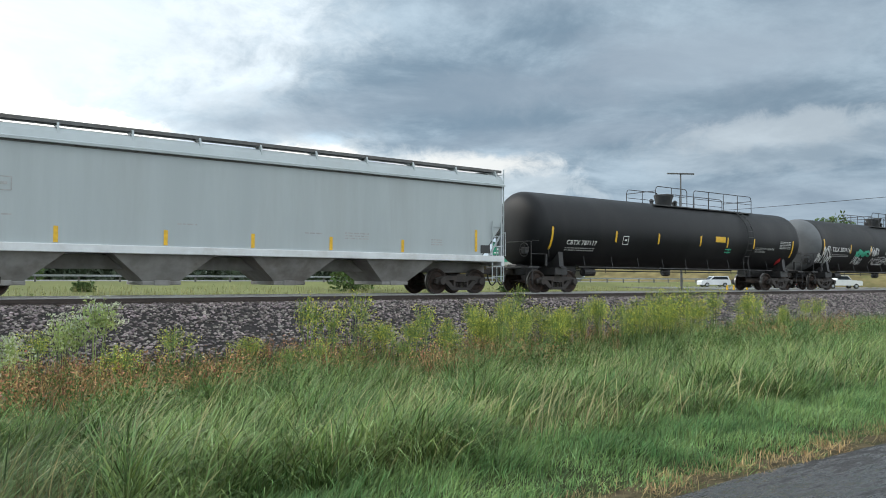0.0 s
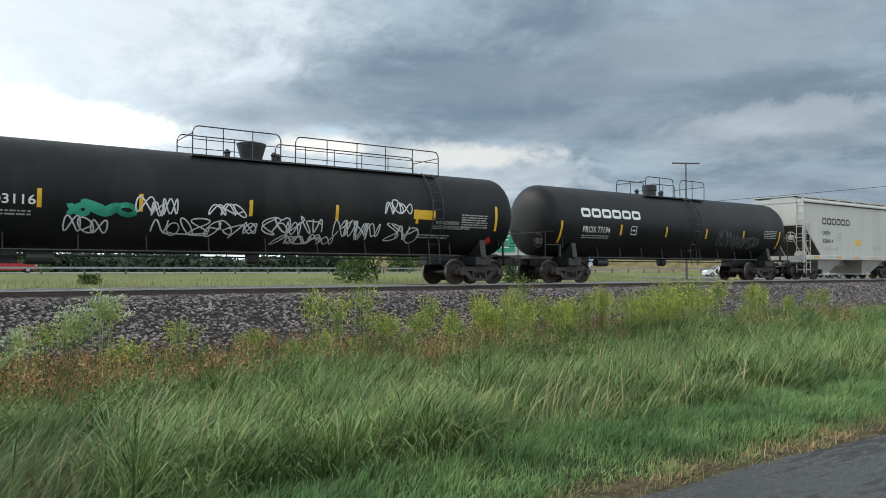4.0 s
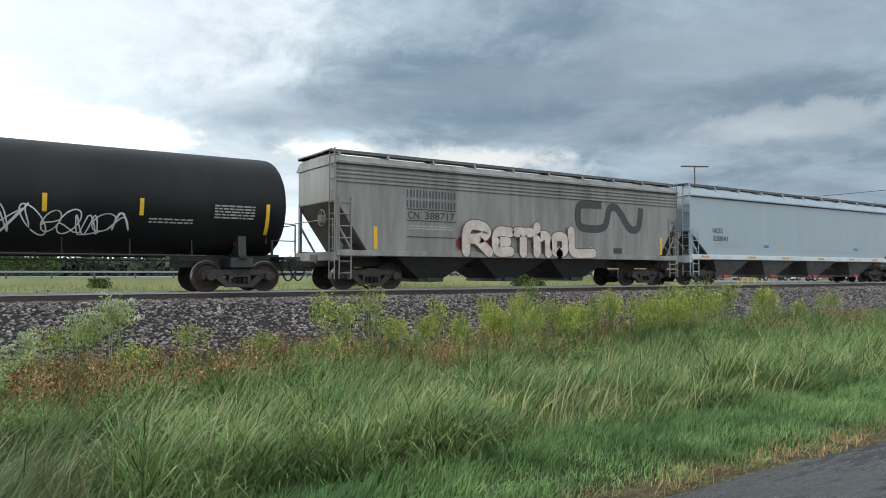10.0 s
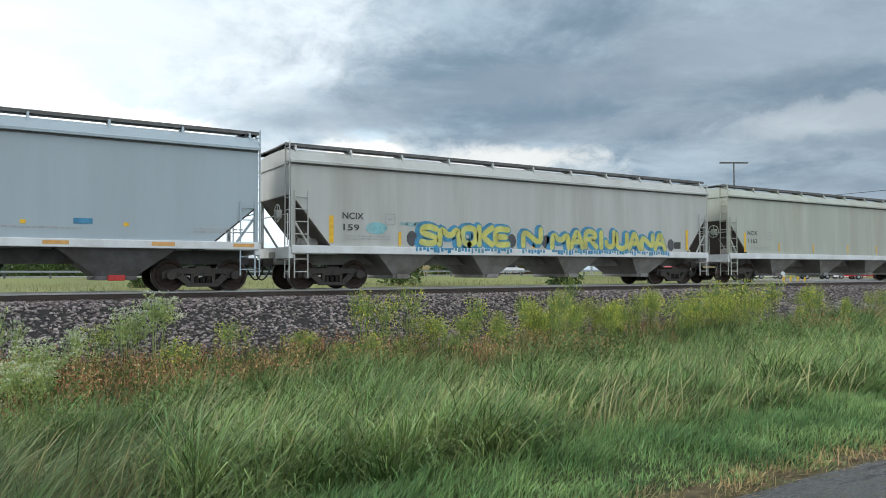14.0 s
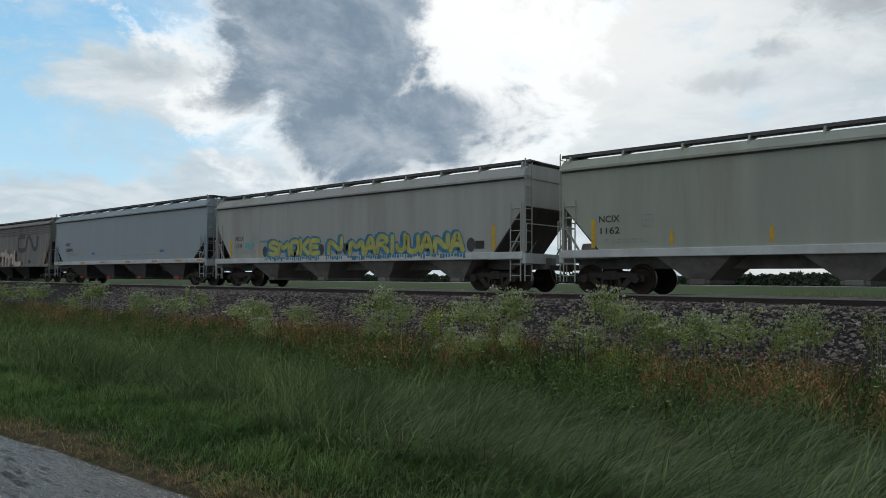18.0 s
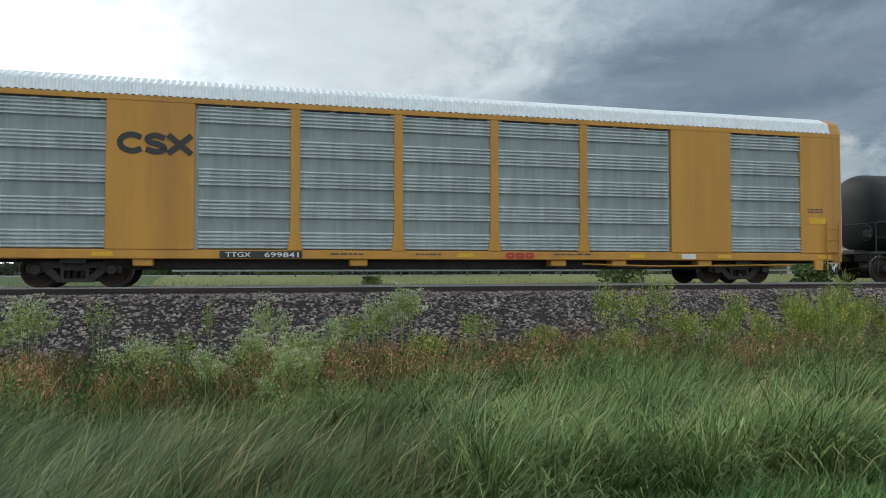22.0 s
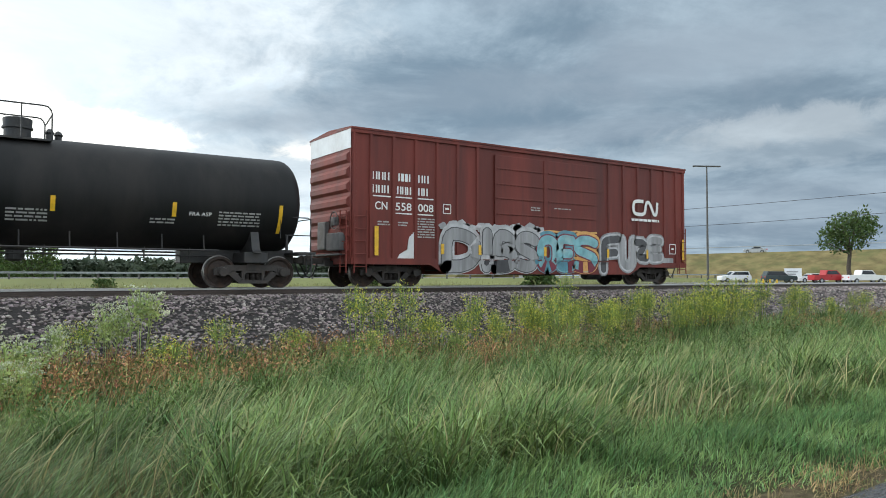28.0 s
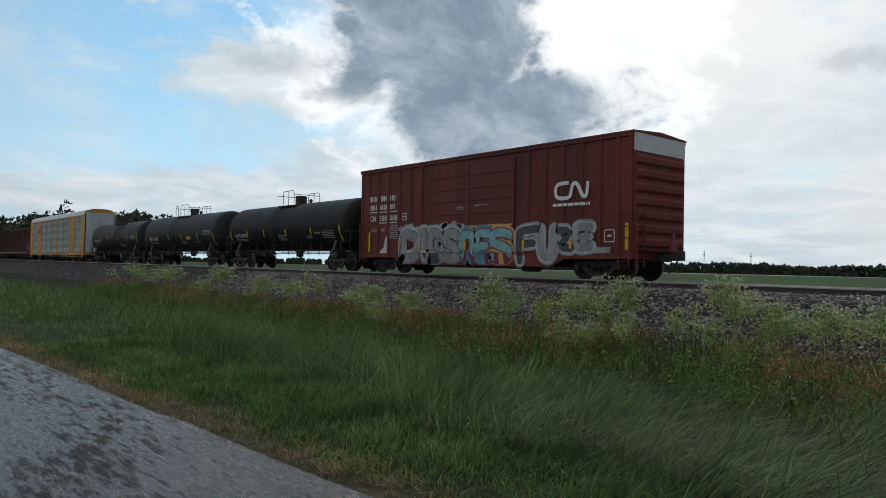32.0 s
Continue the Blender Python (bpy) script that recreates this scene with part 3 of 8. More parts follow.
class Side:
    """The wall of a car that faces the road: puts flat marks on it, on a plane or round a tank."""

    def __init__(self, y, radius=0.0, centre_z=0.0):
        self.y, self.r, self.cz = y, radius, centre_z

    def at(self, x, z, lift=0.006):
        if not self.r:
            return (x, self.y - lift, z)
        d = max(-0.98, min(0.98, (z - self.cz) / self.r))
        r = self.r + lift
        return (x, -r * math.sqrt(1 - d * d), self.cz + r * d)

    def patch(self, sh, x0, x1, z0, z1, lift=0.006, n=4):
        v = [self.at(x, z0 + (z1 - z0) * i / n, lift) for i in range(n + 1) for x in (x0, x1)]
        return sh.add(v, [(2 * i, 2 * i + 1, 2 * i + 3, 2 * i + 2) for i in range(n)])

    def text(self, sh, text, x0, x1, z0, z1, lift=0.008, bold=0.0):
        v, f = lettering(text, bold)
        return sh.add([self.at(x0 + p[0] * (x1 - x0), z0 + p[1] * (z1 - z0), lift) for p in v], f)

    def bars(self, sh, x0, x1, z, rows=2, h=0.042, gap=0.085, seed=1, lift=0.007):
        """Small print that cannot be read."""
        rnd = random.Random(seed)
        for r in range(rows):
            x = x0
            while x < x1 - 0.05:
                w = min(rnd.uniform(0.05, 0.26), x1 - x)
                self.patch(sh, x, x + w, z - r * gap, z - r * gap + h, lift, 1)
                x += w + 0.035
        return sh

    def ribbon(self, sh, pts, width, lift=0.01):
        """A painted stroke along (x, z) points."""
        n = len(pts)
        v = []
        for i, (x, z) in enumerate(pts):
            a, b = pts[max(i - 1, 0)], pts[min(i + 1, n - 1)]
            dx, dz = b[0] - a[0], b[1] - a[1]
            d = math.hypot(dx, dz) or 1.0
            ox, oz = -dz / d * width / 2, dx / d * width / 2
            v += [self.at(x + ox, z + oz, lift), self.at(x - ox, z - oz, lift)]
        return sh.add(v, [(2 * i, 2 * i + 1, 2 * i + 3, 2 * i + 2) for i in range(n - 1)])

    def fill(self, sh, pts, lift=0.008):
        """A filled round outline."""
        cx, cz = sum(p[0] for p in pts) / len(pts), sum(p[1] for p in pts) / len(pts)
        n = len(pts)
        return sh.add([self.at(cx, cz, lift)] + [self.at(x, z, lift) for x, z in pts], [(0, 1 + i, 1 + (i + 1) % n) for i in range(n)])

    def scribble(self, sh, x0, x1, z0, z1, seed, width=0.05, lift=0.009):
        """A loose looping tag that spells nothing."""
        rnd = random.Random(seed)
        n = max(3, int((x1 - x0) / 0.36))
        line = []
        for i in range(n):
            cx = x0 + (i + 0.5) * (x1 - x0) / n
            ax, az = (x1 - x0) / n * rnd.uniform(0.45, 0.8), (z1 - z0) * rnd.uniform(0.35, 0.5)
            cz = (z0 + z1) / 2 + rnd.uniform(-0.1, 0.1) * (z1 - z0)
            k1, k2, p1, p2 = rnd.choice((1, 1, 2)), rnd.choice((1, 2, 3)), rnd.uniform(0, 6.3), rnd.uniform(0, 6.3)
            line += [(cx + ax * math.sin(k1 * t / 14 * 6.283 + p1), cz + az * math.sin(k2 * t / 14 * 6.283 + p2)) for t in range(15)]
        self.ribbon(sh, rounded(line, 1), width, lift)
        return sh


# ---- the ground ----
def ground_z(x, y):
    """Road, verge, ditch, track bank, field: height across the track."""
    pts = ((-400, -0.4), (-8, -0.2), (-6.2, -0.04), (2.7, -0.04), (3.0, -0.03), (4.2, -0.05), (7.0, -0.35), (10.5, -0.62), (14.2, -0.60), (16.6, -0.35),
           (18.4, 0.30), (24.6, 0.30), (27.5, -0.10), (33.0, -0.05), (62.0, 0.25), (74.0, 0.52), (79.0, 1.2), (104.0, 1.2), (112.0, 0.2), (600.0, -0.4), (4000, -1.0))
    for (a, za), (b, zb) in zip(pts, pts[1:]):
        if y <= b:
            k = (y - a) / (b - a)
            z = za + (zb - za) * k
            break
    else:
        z = -1.0
    if 3.5 < y < 16 or 26 < y < 62:
        z += 0.10 * noise.noise(Vector((x * 0.22, y * 0.22, 3.0))) + 0.04 * noise.noise(Vector((x * 0.9, y * 0.9, 5.0)))
    return z


def build_ground():
    near = [i * 1.5 for i in range(-60, 61)]
    xs = [-3000, -1500, -700, -400, -250, -170, -125] + near + [125, 170, 250, 400, 700, 1500, 3000]
    ys = [-300, -100, -40, -15, -8, -6.2, -3, 0, 2.7] + [2.7 + 0.5 * i for i in range(1, 29)] + [17.4, 18.4, 21, 24.6, 26, 27.5] + \
         [30 + 4 * i for i in range(8)] + [62, 66, 70, 74, 78, 84, 90, 96, 104, 112, 140, 200, 300, 450, 700, 1200, 2000, 3000]
    v = np.array([(x, y, ground_z(x, y)) for y in ys for x in xs])
    n = len(xs)
    near_rows = sum(1 for y in ys if y <= 27.5)
    me = bpy.data.meshes.new("ground")
    me.from_pydata([tuple(p) for p in v], [], [(j * n + i, j * n + i + 1, (j + 1) * n + i + 1, (j + 1) * n + i) for j in range(len(ys) - 1) for i in range(n - 1)])
    me.materials.append(SOIL)
    me.materials.append(FIELD)
    me.materials.append(FIELD_GREEN)
    me.polygons.foreach_set("material_index", [0 if j < near_rows - 1 else 2 if xs[i] < -9 else 1 for j in range(len(ys) - 1) for i in range(n - 1)])
    me.polygons.foreach_set("use_smooth", [True] * len(me.polygons))
    tagged(new("ground", me), "grassy ditch and open green field reaching the horizon", "ground", kind="structure")


build_ground()


def road_edge(x):
    """Where the asphalt ends, along the road."""
    return np.interp(x, (-40, -15, -8, -4.5, 4.6, 8, 12, 60), (2.2, 2.42, 2.75, 3.0, 2.88, 2.84, 2.76, 2.6))


def build_road():
    edge = [(-260 + 0.8 * i) for i in range(650)]
    v, f = [], []
    for i, x in enumerate(edge):
        w = float(road_edge(x)) + 0.13 * noise.noise(Vector((x * 0.5, 0, 0))) + 0.10 * noise.noise(Vector((x * 2.1, 4, 0)))
        for y, z in ((-6.0, 0.0), (-2.5, 0.05), (1.0, 0.02), (w - 0.12, 0.0), (w, -0.035)):
            v.append((x, y, z))
    n = 5
    f = [(i * n + j, i * n + j + 1, (i + 1) * n + j + 1, (i + 1) * n + j) for i in range(len(edge) - 1) for j in range(n - 1)]
    sh = Shape().add(v, f)
    single("road", sh, ASPHALT, "damp grey asphalt road with a ragged grassy edge", "road", kind="structure", smooth=True)


build_road()


def build_shoulder():
    v = []
    xs = [-60 + 0.4 * i for i in range(300)]
    for x in xs:
        e = float(road_edge(x))
        w = 0.30 + 0.16 * noise.noise(Vector((x * 0.8, 7, 0))) + 0.08 * noise.noise(Vector((x * 2.9, 2, 0)))
        for y, z in ((e - 0.16, -0.028), (e + 0.05, -0.005), (e + w, -0.022), (e + w + 0.1, -0.06)):
            v.append((x, y, z + 0.012 * noise.noise(Vector((x * 3, y * 3, 1)))))
    f = [(i * 4 + j, i * 4 + j + 1, i * 4 + j + 5, i * 4 + j + 4) for i in range(len(xs) - 1) for j in range(3)]
    single("road_shoulder", Shape().add(v, f), SHOULDER, "sandy strip of dirt and dead grass beside the asphalt", "shoulder", kind="structure", smooth=True)


build_shoulder()


# ---- the track ----
def build_track():
    bank = Shape()
    y0 = TRACK_Y
    prof = [(y0 - 5.15, -0.42), (y0 - 2.45, 0.86), (y0 - 1.75, 0.985), (y0 + 1.75, 1.005), (y0 + 2.4, 0.93), (y0 + 4.9, -0.15)]
    for a, b in ((-400, -60), (-60, 90), (90, 400)):
        bank.prism(prof, a, b, "x")
    single("ballast_bank", bank, BALLAST_BED, "sloping crushed-stone bank under the track, coloured near-black as shade between stones", "ballast", kind="structure")
    # stones, joined: too small and too many to pick apart
    rng = np.random.default_rng(3)
    n = 84000
    x = np.where(rng.random(n) < 0.88, rng.uniform(-42, 58, n), rng.uniform(-110, 120, n))
    k = rng.random(n)
    y = y0 - 5.25 + 4.55 * k
    far = rng.random(n) < 0.10
    y = np.where(far, y0 + rng.uniform(-0.6, 0.6, n), y)
    z = np.interp(y, [p[0] for p in prof], [p[1] for p in prof]) + rng.uniform(-0.01, 0.035, n)
    size = rng.uniform(0.022, 0.060, n)
    base = np.array([(1, 0, 0), (-1, 0, 0), (0, 1, 0), (0, -1, 0), (0, 0, 1), (0, 0, -1)], dtype=float)
    tri = np.array([(0, 2, 4), (2, 1, 4), (1, 3, 4), (3, 0, 4), (2, 0, 5), (1, 2, 5), (3, 1, 5), (0, 3, 5)])
    q = rng.normal(size=(n, 3, 3))
    q, _ = np.linalg.qr(q)
    stretch = rng.uniform(0.65, 1.35, (n, 6, 1))
    pts = np.einsum("nij,kj->nki", q, base) * stretch * (1.15, 1.15, 0.7) * size[:, None, None] + np.stack([x, y, z], 1)[:, None, :]
    faces = (tri[None] + (np.arange(n) * 6)[:, None, None]).reshape(-1, 3)
    bulk("ballast_stones", pts.reshape(-1, 3), faces, BALLAST, "loose grey and mauve-brown crushed ballast stones", "gravel")
    # sleepers near the viewer
    tie = Shape().box(-0.115, 0.115, -1.3, 1.3, 0, 0.17, 0.015).mesh("sleeper", TIE_WOOD)
    track = thing("railway_track", "single railway track with rusty rails and polished heads on timber sleepers", "railway track", kind="structure", at=pose(0, TRACK_Y, 0))
    for i in range(-110, 150):
        part("sleeper", tie, None, track, at=pose(i * 0.53, 0, RAIL_Z - 0.345))
    web = [(-0.075, -0.172), (0.075, -0.172), (0.075, -0.155), (0.012, -0.14), (0.010, -0.05), (-0.010, -0.05), (-0.012, -0.14), (-0.075, -0.155)]
    for s in (-1, 1):
        rail = part("rail", Shape().prism([(p[0] + s * 0.753, p[1] + RAIL_Z) for p in web], -400, 400, "x"), RAIL_BROWN, track)
        part("rail_head", Shape().prism([(s * 0.753 + a, RAIL_Z + b) for a, b in ((-0.012, -0.0495), (0.012, -0.0495), (0.037, -0.042), (0.037, -0.008), (0.028, 0), (-0.028, 0), (-0.037, -0.008), (-0.037, -0.042))], -400, 400, "x"), RAIL_TOP, rail, "worn steel rail head with a polished running surface")


build_track()

# ---- grass and weeds ----
def heights(x, y):
    return np.array([ground_z(a, b) for a, b in zip(x, y)])


def blades(name, x, y, length, width, mat, label, category, seed, segs=3, wind=0.3, droop=(0.5, 2.0), rise=0.25, up=-0.02, heading=None, start=None):
    """Grass blades that rise and arch over, joined; each is its own island."""
    rng = np.random.default_rng(seed)
    n = len(x)
    a = rng.uniform(0, 2 * np.pi, n)
    # neighbours lean the same way, in slow swirls
    sw = np.array([noise.noise(Vector((p * 0.6, q * 0.8, 9.0))) for p, q in zip(x, y)])
    hx, hy = np.cos(a) + wind + 0.9 * sw, np.sin(a) * 0.8 - 0.2
    if heading is not None:
        hx, hy = np.cos(heading), np.sin(heading)
    d = np.hypot(hx, hy) + 1e-6
    hx, hy = hx / d, hy / d
    bend = rng.uniform(droop[0], droop[1], n)
    if start is None:
        start = rise * rng.uniform(0.0, 1.0, n)
    twist = rng.uniform(-0.9, 0.9, n)
    fx, fy = -hy * np.cos(twist) + hx * np.sin(twist), hx * np.cos(twist) + hy * np.sin(twist)
    px, py, pz = x.copy(), y.copy(), heights(x, y) + up
    rows = []
    for i in range(segs + 1):
        k = i / segs
        w = width * (0.55 + 0.9 * k if k < 0.4 else 0.91 * (1 - ((k - 0.4) / 0.6) ** 1.6)) * 0.5 + 0.0007
        rows.append(np.stack([px - fx * w, py - fy * w, pz], 1))
        rows.append(np.stack([px + fx * w, py + fy * w, pz], 1))
        th = start + bend * ((i + 0.5) / segs) ** 1.9
        px, py, pz = px + hx * np.sin(th) * length / segs, py + hy * np.sin(th) * length / segs, pz + np.cos(th) * length / segs
    v = np.stack(rows, 1)
    m = 2 * (segs + 1)
    quad = np.array([(2 * i, 2 * i + 1, 2 * i + 3, 2 * i + 2) for i in range(segs)])
    f = (quad[None] + (np.arange(n) * m)[:, None, None]).reshape(-1, 4)
    return bulk(name, v.reshape(-1, 3), f, mat, label, category, smooth=True)


def leafy(name, x, y, h, per, size, mat, label, category, seed, spread=0.10, low=0.15):
    """Weeds full of small leaves: leaves round many short stems, joined."""
    rng = np.random.default_rng(seed)
    idx = np.repeat(np.arange(len(x)), per)
    k = rng.uniform(low, 1.0, len(idx))
    lean = rng.normal(0, 0.12, (len(x), 2))[idx]
    r = spread * (1.15 - 0.75 * k)
    z = heights(x, y)[idx]
    c = np.stack([x[idx] + lean[:, 0] * h[idx] * k + rng.normal(0, 1, len(idx)) * r, y[idx] + lean[:, 1] * h[idx] * k + rng.normal(0, 1, len(idx)) * r, z + h[idx] * k], 1)
    v, f = leaf_quads(rng, c, size)
    return bulk(name, v, f, mat, label, category)


def scatter(n, y0, y1, spread, seed, clump=0.35, x_min=-70, x_max=80, power=1.0):
    """Places in clumps, thicker near the viewer."""
    rng = np.random.default_rng(seed)
    y = y0 + (y1 - y0) * rng.random(n) ** power
    x = rng.uniform(-1, 1, n) * (2.6 * np.maximum(y, 3) + spread)
    gx, gy = np.round(x / clump) * clump, np.round(y / clump) * clump
    jx = np.modf(np.sin(gx * 12.9 + gy * 78.2) * 43758.5)[0] * clump
    x = np.where(rng.random(n) < 0.55, gx + jx + rng.normal(0, clump * 0.22, n), x)
    y = np.where(rng.random(n) < 0.5, gy + rng.normal(0, clump * 0.3, n), y)
    keep = (x > x_min) & (x < x_max) & (y > y0 - 0.3) & (y < y1 + 0.3)
    return x[keep], y[keep]


def leaf_quads(rng, centres, size, mat_up=0.3):
    """Small leaves at given places, random in turn."""
    n = len(centres)
    u = rng.normal(size=(n, 3))
    u /= np.linalg.norm(u, axis=1)[:, None]
    w = np.cross(u, rng.normal(size=(n, 3)))
    w /= np.linalg.norm(w, axis=1)[:, None]
    s = (size * rng.uniform(0.6, 1.4, n))[:, None]
    u, w = u * s, w * s * 0.5
    v = np.stack([centres - u, centres + w, centres + u, centres - w], 1)
    return v.reshape(-1, 3), np.arange(n * 4).reshape(-1, 4)


def swirl(x, y, size, seed):
    """Smooth lattice noise from -1 to 1, for arrays of places."""
    u, v = np.asarray(x) / size + seed * 17.3, np.asarray(y) / size + seed * 5.7
    i, j = np.floor(u), np.floor(v)
    f, g = u - i, v - j
    f, g = f * f * (3 - 2 * f), g * g * (3 - 2 * g)
    h = lambda p, q: 2 * np.modf(np.abs(np.sin(p * 127.1 + q * 311.7 + seed) * 43758.5453))[0] - 1
    return (h(i, j) * (1 - f) + h(i + 1, j) * f) * (1 - g) + (h(i, j + 1) * (1 - f) + h(i + 1, j + 1) * f) * g


def grass_edge(x):
    """How far across the ditch the tall grass reaches, towards the bank."""
    return np.interp(x, (-60, 0, 3, 6, 9, 14), (10.1, 10.2, 11.5, 12.0, 12.9, 14.5)) + 0.6 * swirl(x, x * 0, 1.6, 4)


def build_grass():
    rng = np.random.default_rng(8)
    # upright tall grass in tussocks that lean outwards and with the wind
    n = 5000
    cy = 4.7 + 9.8 * rng.random(n) ** 1.1
    cx = -4.0 + (2.3 * (cy + 1.2) + 6.5) * rng.random(n)
    keep = (cx > 2.0 + 2.0 * swirl(cx, cy, 2.0, 6) - 0.25 * (cy - 5.0)) & (cy < grass_edge(cx)) & (cy > 5.0 + 0.25 * swirl(cx, cy, 0.9, 2))
    cx, cy = cx[keep], cy[keep]
    n = len(cx)
    mound = np.clip(0.5 + 0.42 * swirl(cx, cy, 1.3, 1) + 0.30 * swirl(cx, cy, 0.6, 3), 0.05, 1.0)
    count = rng.integers(26, 56, n)
    idx = np.repeat(np.arange(n), count)
    reach = rng.uniform(0.12, 0.30, n)[idx]
    q = np.sqrt(rng.random(len(idx)))
    a = rng.uniform(0, 2 * np.pi, len(idx))
    x, y = cx[idx] + reach * q * np.cos(a), cy[idx] + reach * q * np.sin(a)
    lean = rng.normal(0, 0.35, (n, 2))[idx]
    way = np.arctan2(q * np.sin(a) * 0.9 - 0.22 + lean[:, 1], q * np.cos(a) * 0.9 + 0.30 + lean[:, 0]) + rng.normal(0, 0.45, len(x))
    edge = np.interp(y - 4.95, (0, 0.4, 1.2), (0.62, 0.9, 1.0))
    h = (0.36 + 0.74 * mound[idx]) * rng.uniform(0.6, 1.2, len(x)) * edge * (1 + 0.35 * np.interp(x, (5, 12), (0, 1)) * np.interp(y, (10, 14), (0, 1)))
    blades("tall_grass", x, y, h, 0.013 * rng.uniform(0.5, 1.4, len(x)), GRASS_TALL, "tall arching green grass in tussocks filling the ditch", "grass", 22, 3, heading=way, droop=(0.5, 2.8), start=0.05 + 0.45 * q * rng.uniform(0.3, 1.2, len(x)))
    # flattened windblown grass
    n = 104000
    y = 4.5 + 7.0 * rng.random(n)
    x = 5.5 - rng.random(n) ** 1.15 * (2.4 * y + 8)
    far = np.zeros(n)
    x[:20000] = -16 - 55 * rng.random(20000) ** 1.3
    far[:20000] = 1.0
    keep = (x < 3.0 + 2.0 * swirl(x, y, 2.0, 6) - 0.25 * (y - 5.0)) & (y < grass_edge(x) + 0.4)
    x, y, far = x[keep], y[keep], far[keep]
    wave = swirl(x, y, 1.5, 7)
    way = -0.25 + 1.1 * wave + rng.normal(0, 0.65, len(x))
    h = rng.uniform(0.5, 1.0, len(x)) * (1 + 0.3 * swirl(x, y, 0.8, 9)) * np.interp(y, (4.5, 5.4), (0.5, 1.0))
    blades("windblown_grass", x, y, h, 0.0105 * rng.uniform(0.5, 1.3, len(x)) * (1 + 1.3 * far), GRASS_BLOWN, "dark blue-green grass combed flat by the wind", "grass", 23, 3, heading=way, droop=(0.25, 1.0), start=np.clip(1.02 + 0.40 * swirl(x, y, 0.6, 11) + rng.normal(0, 0.28, len(x)), 0.1, 1.5))
    # brown stalks low in the mounds, pale seed stalks over them
    x, y = scatter(24000, 5.0, 9.5, 6, 37, 0.7, x_min=-1)
    keep = swirl(x, y, 1.1, 13) > 0.05
    x, y = x[keep], y[keep]
    blades("dead_stalks", x, y, rng.uniform(0.25, 0.6, len(x)), 0.006, GRASS_DEAD, "olive-brown dead grass stalks low among the tall grass", "grass", 39, 2, heading=rng.uniform(0, 6.28, len(x)), droop=(0.1, 0.8), start=rng.uniform(0, 0.4, len(x)))
    x, y = scatter(9000, 4.9, 14.5, 6, 35, 1.2)
    keep = (y < grass_edge(x) + 0.5) & (x > -1.5)
    x, y = x[keep], y[keep]
    blades("seeding_grass", x, y, rng.uniform(0.55, 1.1, len(x)), 0.0105, GRASS_SEED, "pale seeding grass stalks among the tall grass", "grass", 36, 4, heading=-0.2 + rng.normal(0, 0.5, len(x)), droop=(0.5, 2.0), start=rng.uniform(0.0, 0.4, len(x)))
    # verge
    n = 118000
    y = 2.5 + 3.0 * rng.random(n)
    x = np.where(rng.random(n) < 0.8, rng.uniform(-1, 1, n) * 15, rng.uniform(-1, 1, n) * 45)
    gap = y - road_edge(x) - 0.18 - 0.20 * np.sin(x * 2.3) * np.sin(x * 0.71 + 1) - 0.12 * np.sin(x * 5.9 + y * 3)
    keep = (gap > rng.uniform(-0.22, 0.10, n)) & (y < 5.25 + 0.3 * swirl(x, y, 0.9, 2))
    x, y, gap = x[keep], y[keep], gap[keep]
    h = rng.uniform(0.10, 0.24, len(x)) * np.interp(gap, (-0.2, 0.25, 1.0, 2.0), (0.35, 0.75, 1.1, 1.45)) * np.interp(x, (-6, 2), (0.8, 1.0)) * (1 + 0.5 * swirl(x, y, 0.4, 15))
    way = -0.3 + 0.9 * swirl(x, y, 0.4, 16) + rng.normal(0, 1.0, len(x))
    blades("verge_grass", x, y, h, 0.0088 * rng.uniform(0.6, 1.4, len(x)) * np.interp(np.abs(x), (12, 30), (1, 2.4)), GRASS_MOWN, "soft green verge grass beside the road", "grass", 24, 2, heading=way, droop=(0.5, 1.9), start=rng.uniform(0.0, 0.6, len(x)))
    x, y = scatter(150000, 2.0, 4.2, 16, 25, 0.25)
    off = y - road_edge(x)
    thick = np.array([noise.noise(Vector((p * 1.1, q * 2.0, 2.0))) for p, q in zip(x, y)])
    keep = (off > -0.14) & (off < 0.55) & (rng.random(len(x)) < np.interp(off, (-0.14, 0.04, 0.3, 0.55), (0.10, 0.95, 0.6, 0.04)) * np.interp(thick, (-0.25, 0.15), (0.25, 1.0)))
    x, y = x[keep], y[keep]
    blades("road_edge_straw", x, y, rng.uniform(0.03, 0.12, len(x)), 0.006, DRY_EDGE, "straw-coloured dead grass lying along the asphalt edge", "grass", 26, 2, 0.2, (0.1, 0.5), 1.7, 0.035)

    def patchy(n, y0, y1, seed, level, bias, wide=16):
        x, y = scatter(n, y0, y1, wide, seed, 0.8)
        q = np.array([noise.noise(Vector((p * 0.30, q * 0.45, seed))) + 0.4 * noise.noise(Vector((p * 1.3, q * 1.3, seed))) for p, q in zip(x, y)]) + np.interp(x, *bias)
        return x[q > level], y[q > level]

    x, y = patchy(58000, 11.6, 16.6, 27, 0.20, ((-60, -8, 2, 5, 9, 12, 16, 30), (0.05, 0.10, 0.26, 0.36, 0.36, 0.24, 0.14, 0.16)))
    blades("rusty_weeds", x, y, rng.uniform(0.4, 1.0, len(x)) * np.interp(y, (10.6, 12.5, 15.0, 16.9), (0.7, 1.0, 1.0, 0.5)), 0.016 * rng.uniform(0.5, 1.4, len(x)), GRASS_RED, "rust-brown and straw dry weeds at the foot of the bank", "weeds", 28, 3, 0.3, (0.3, 1.5))
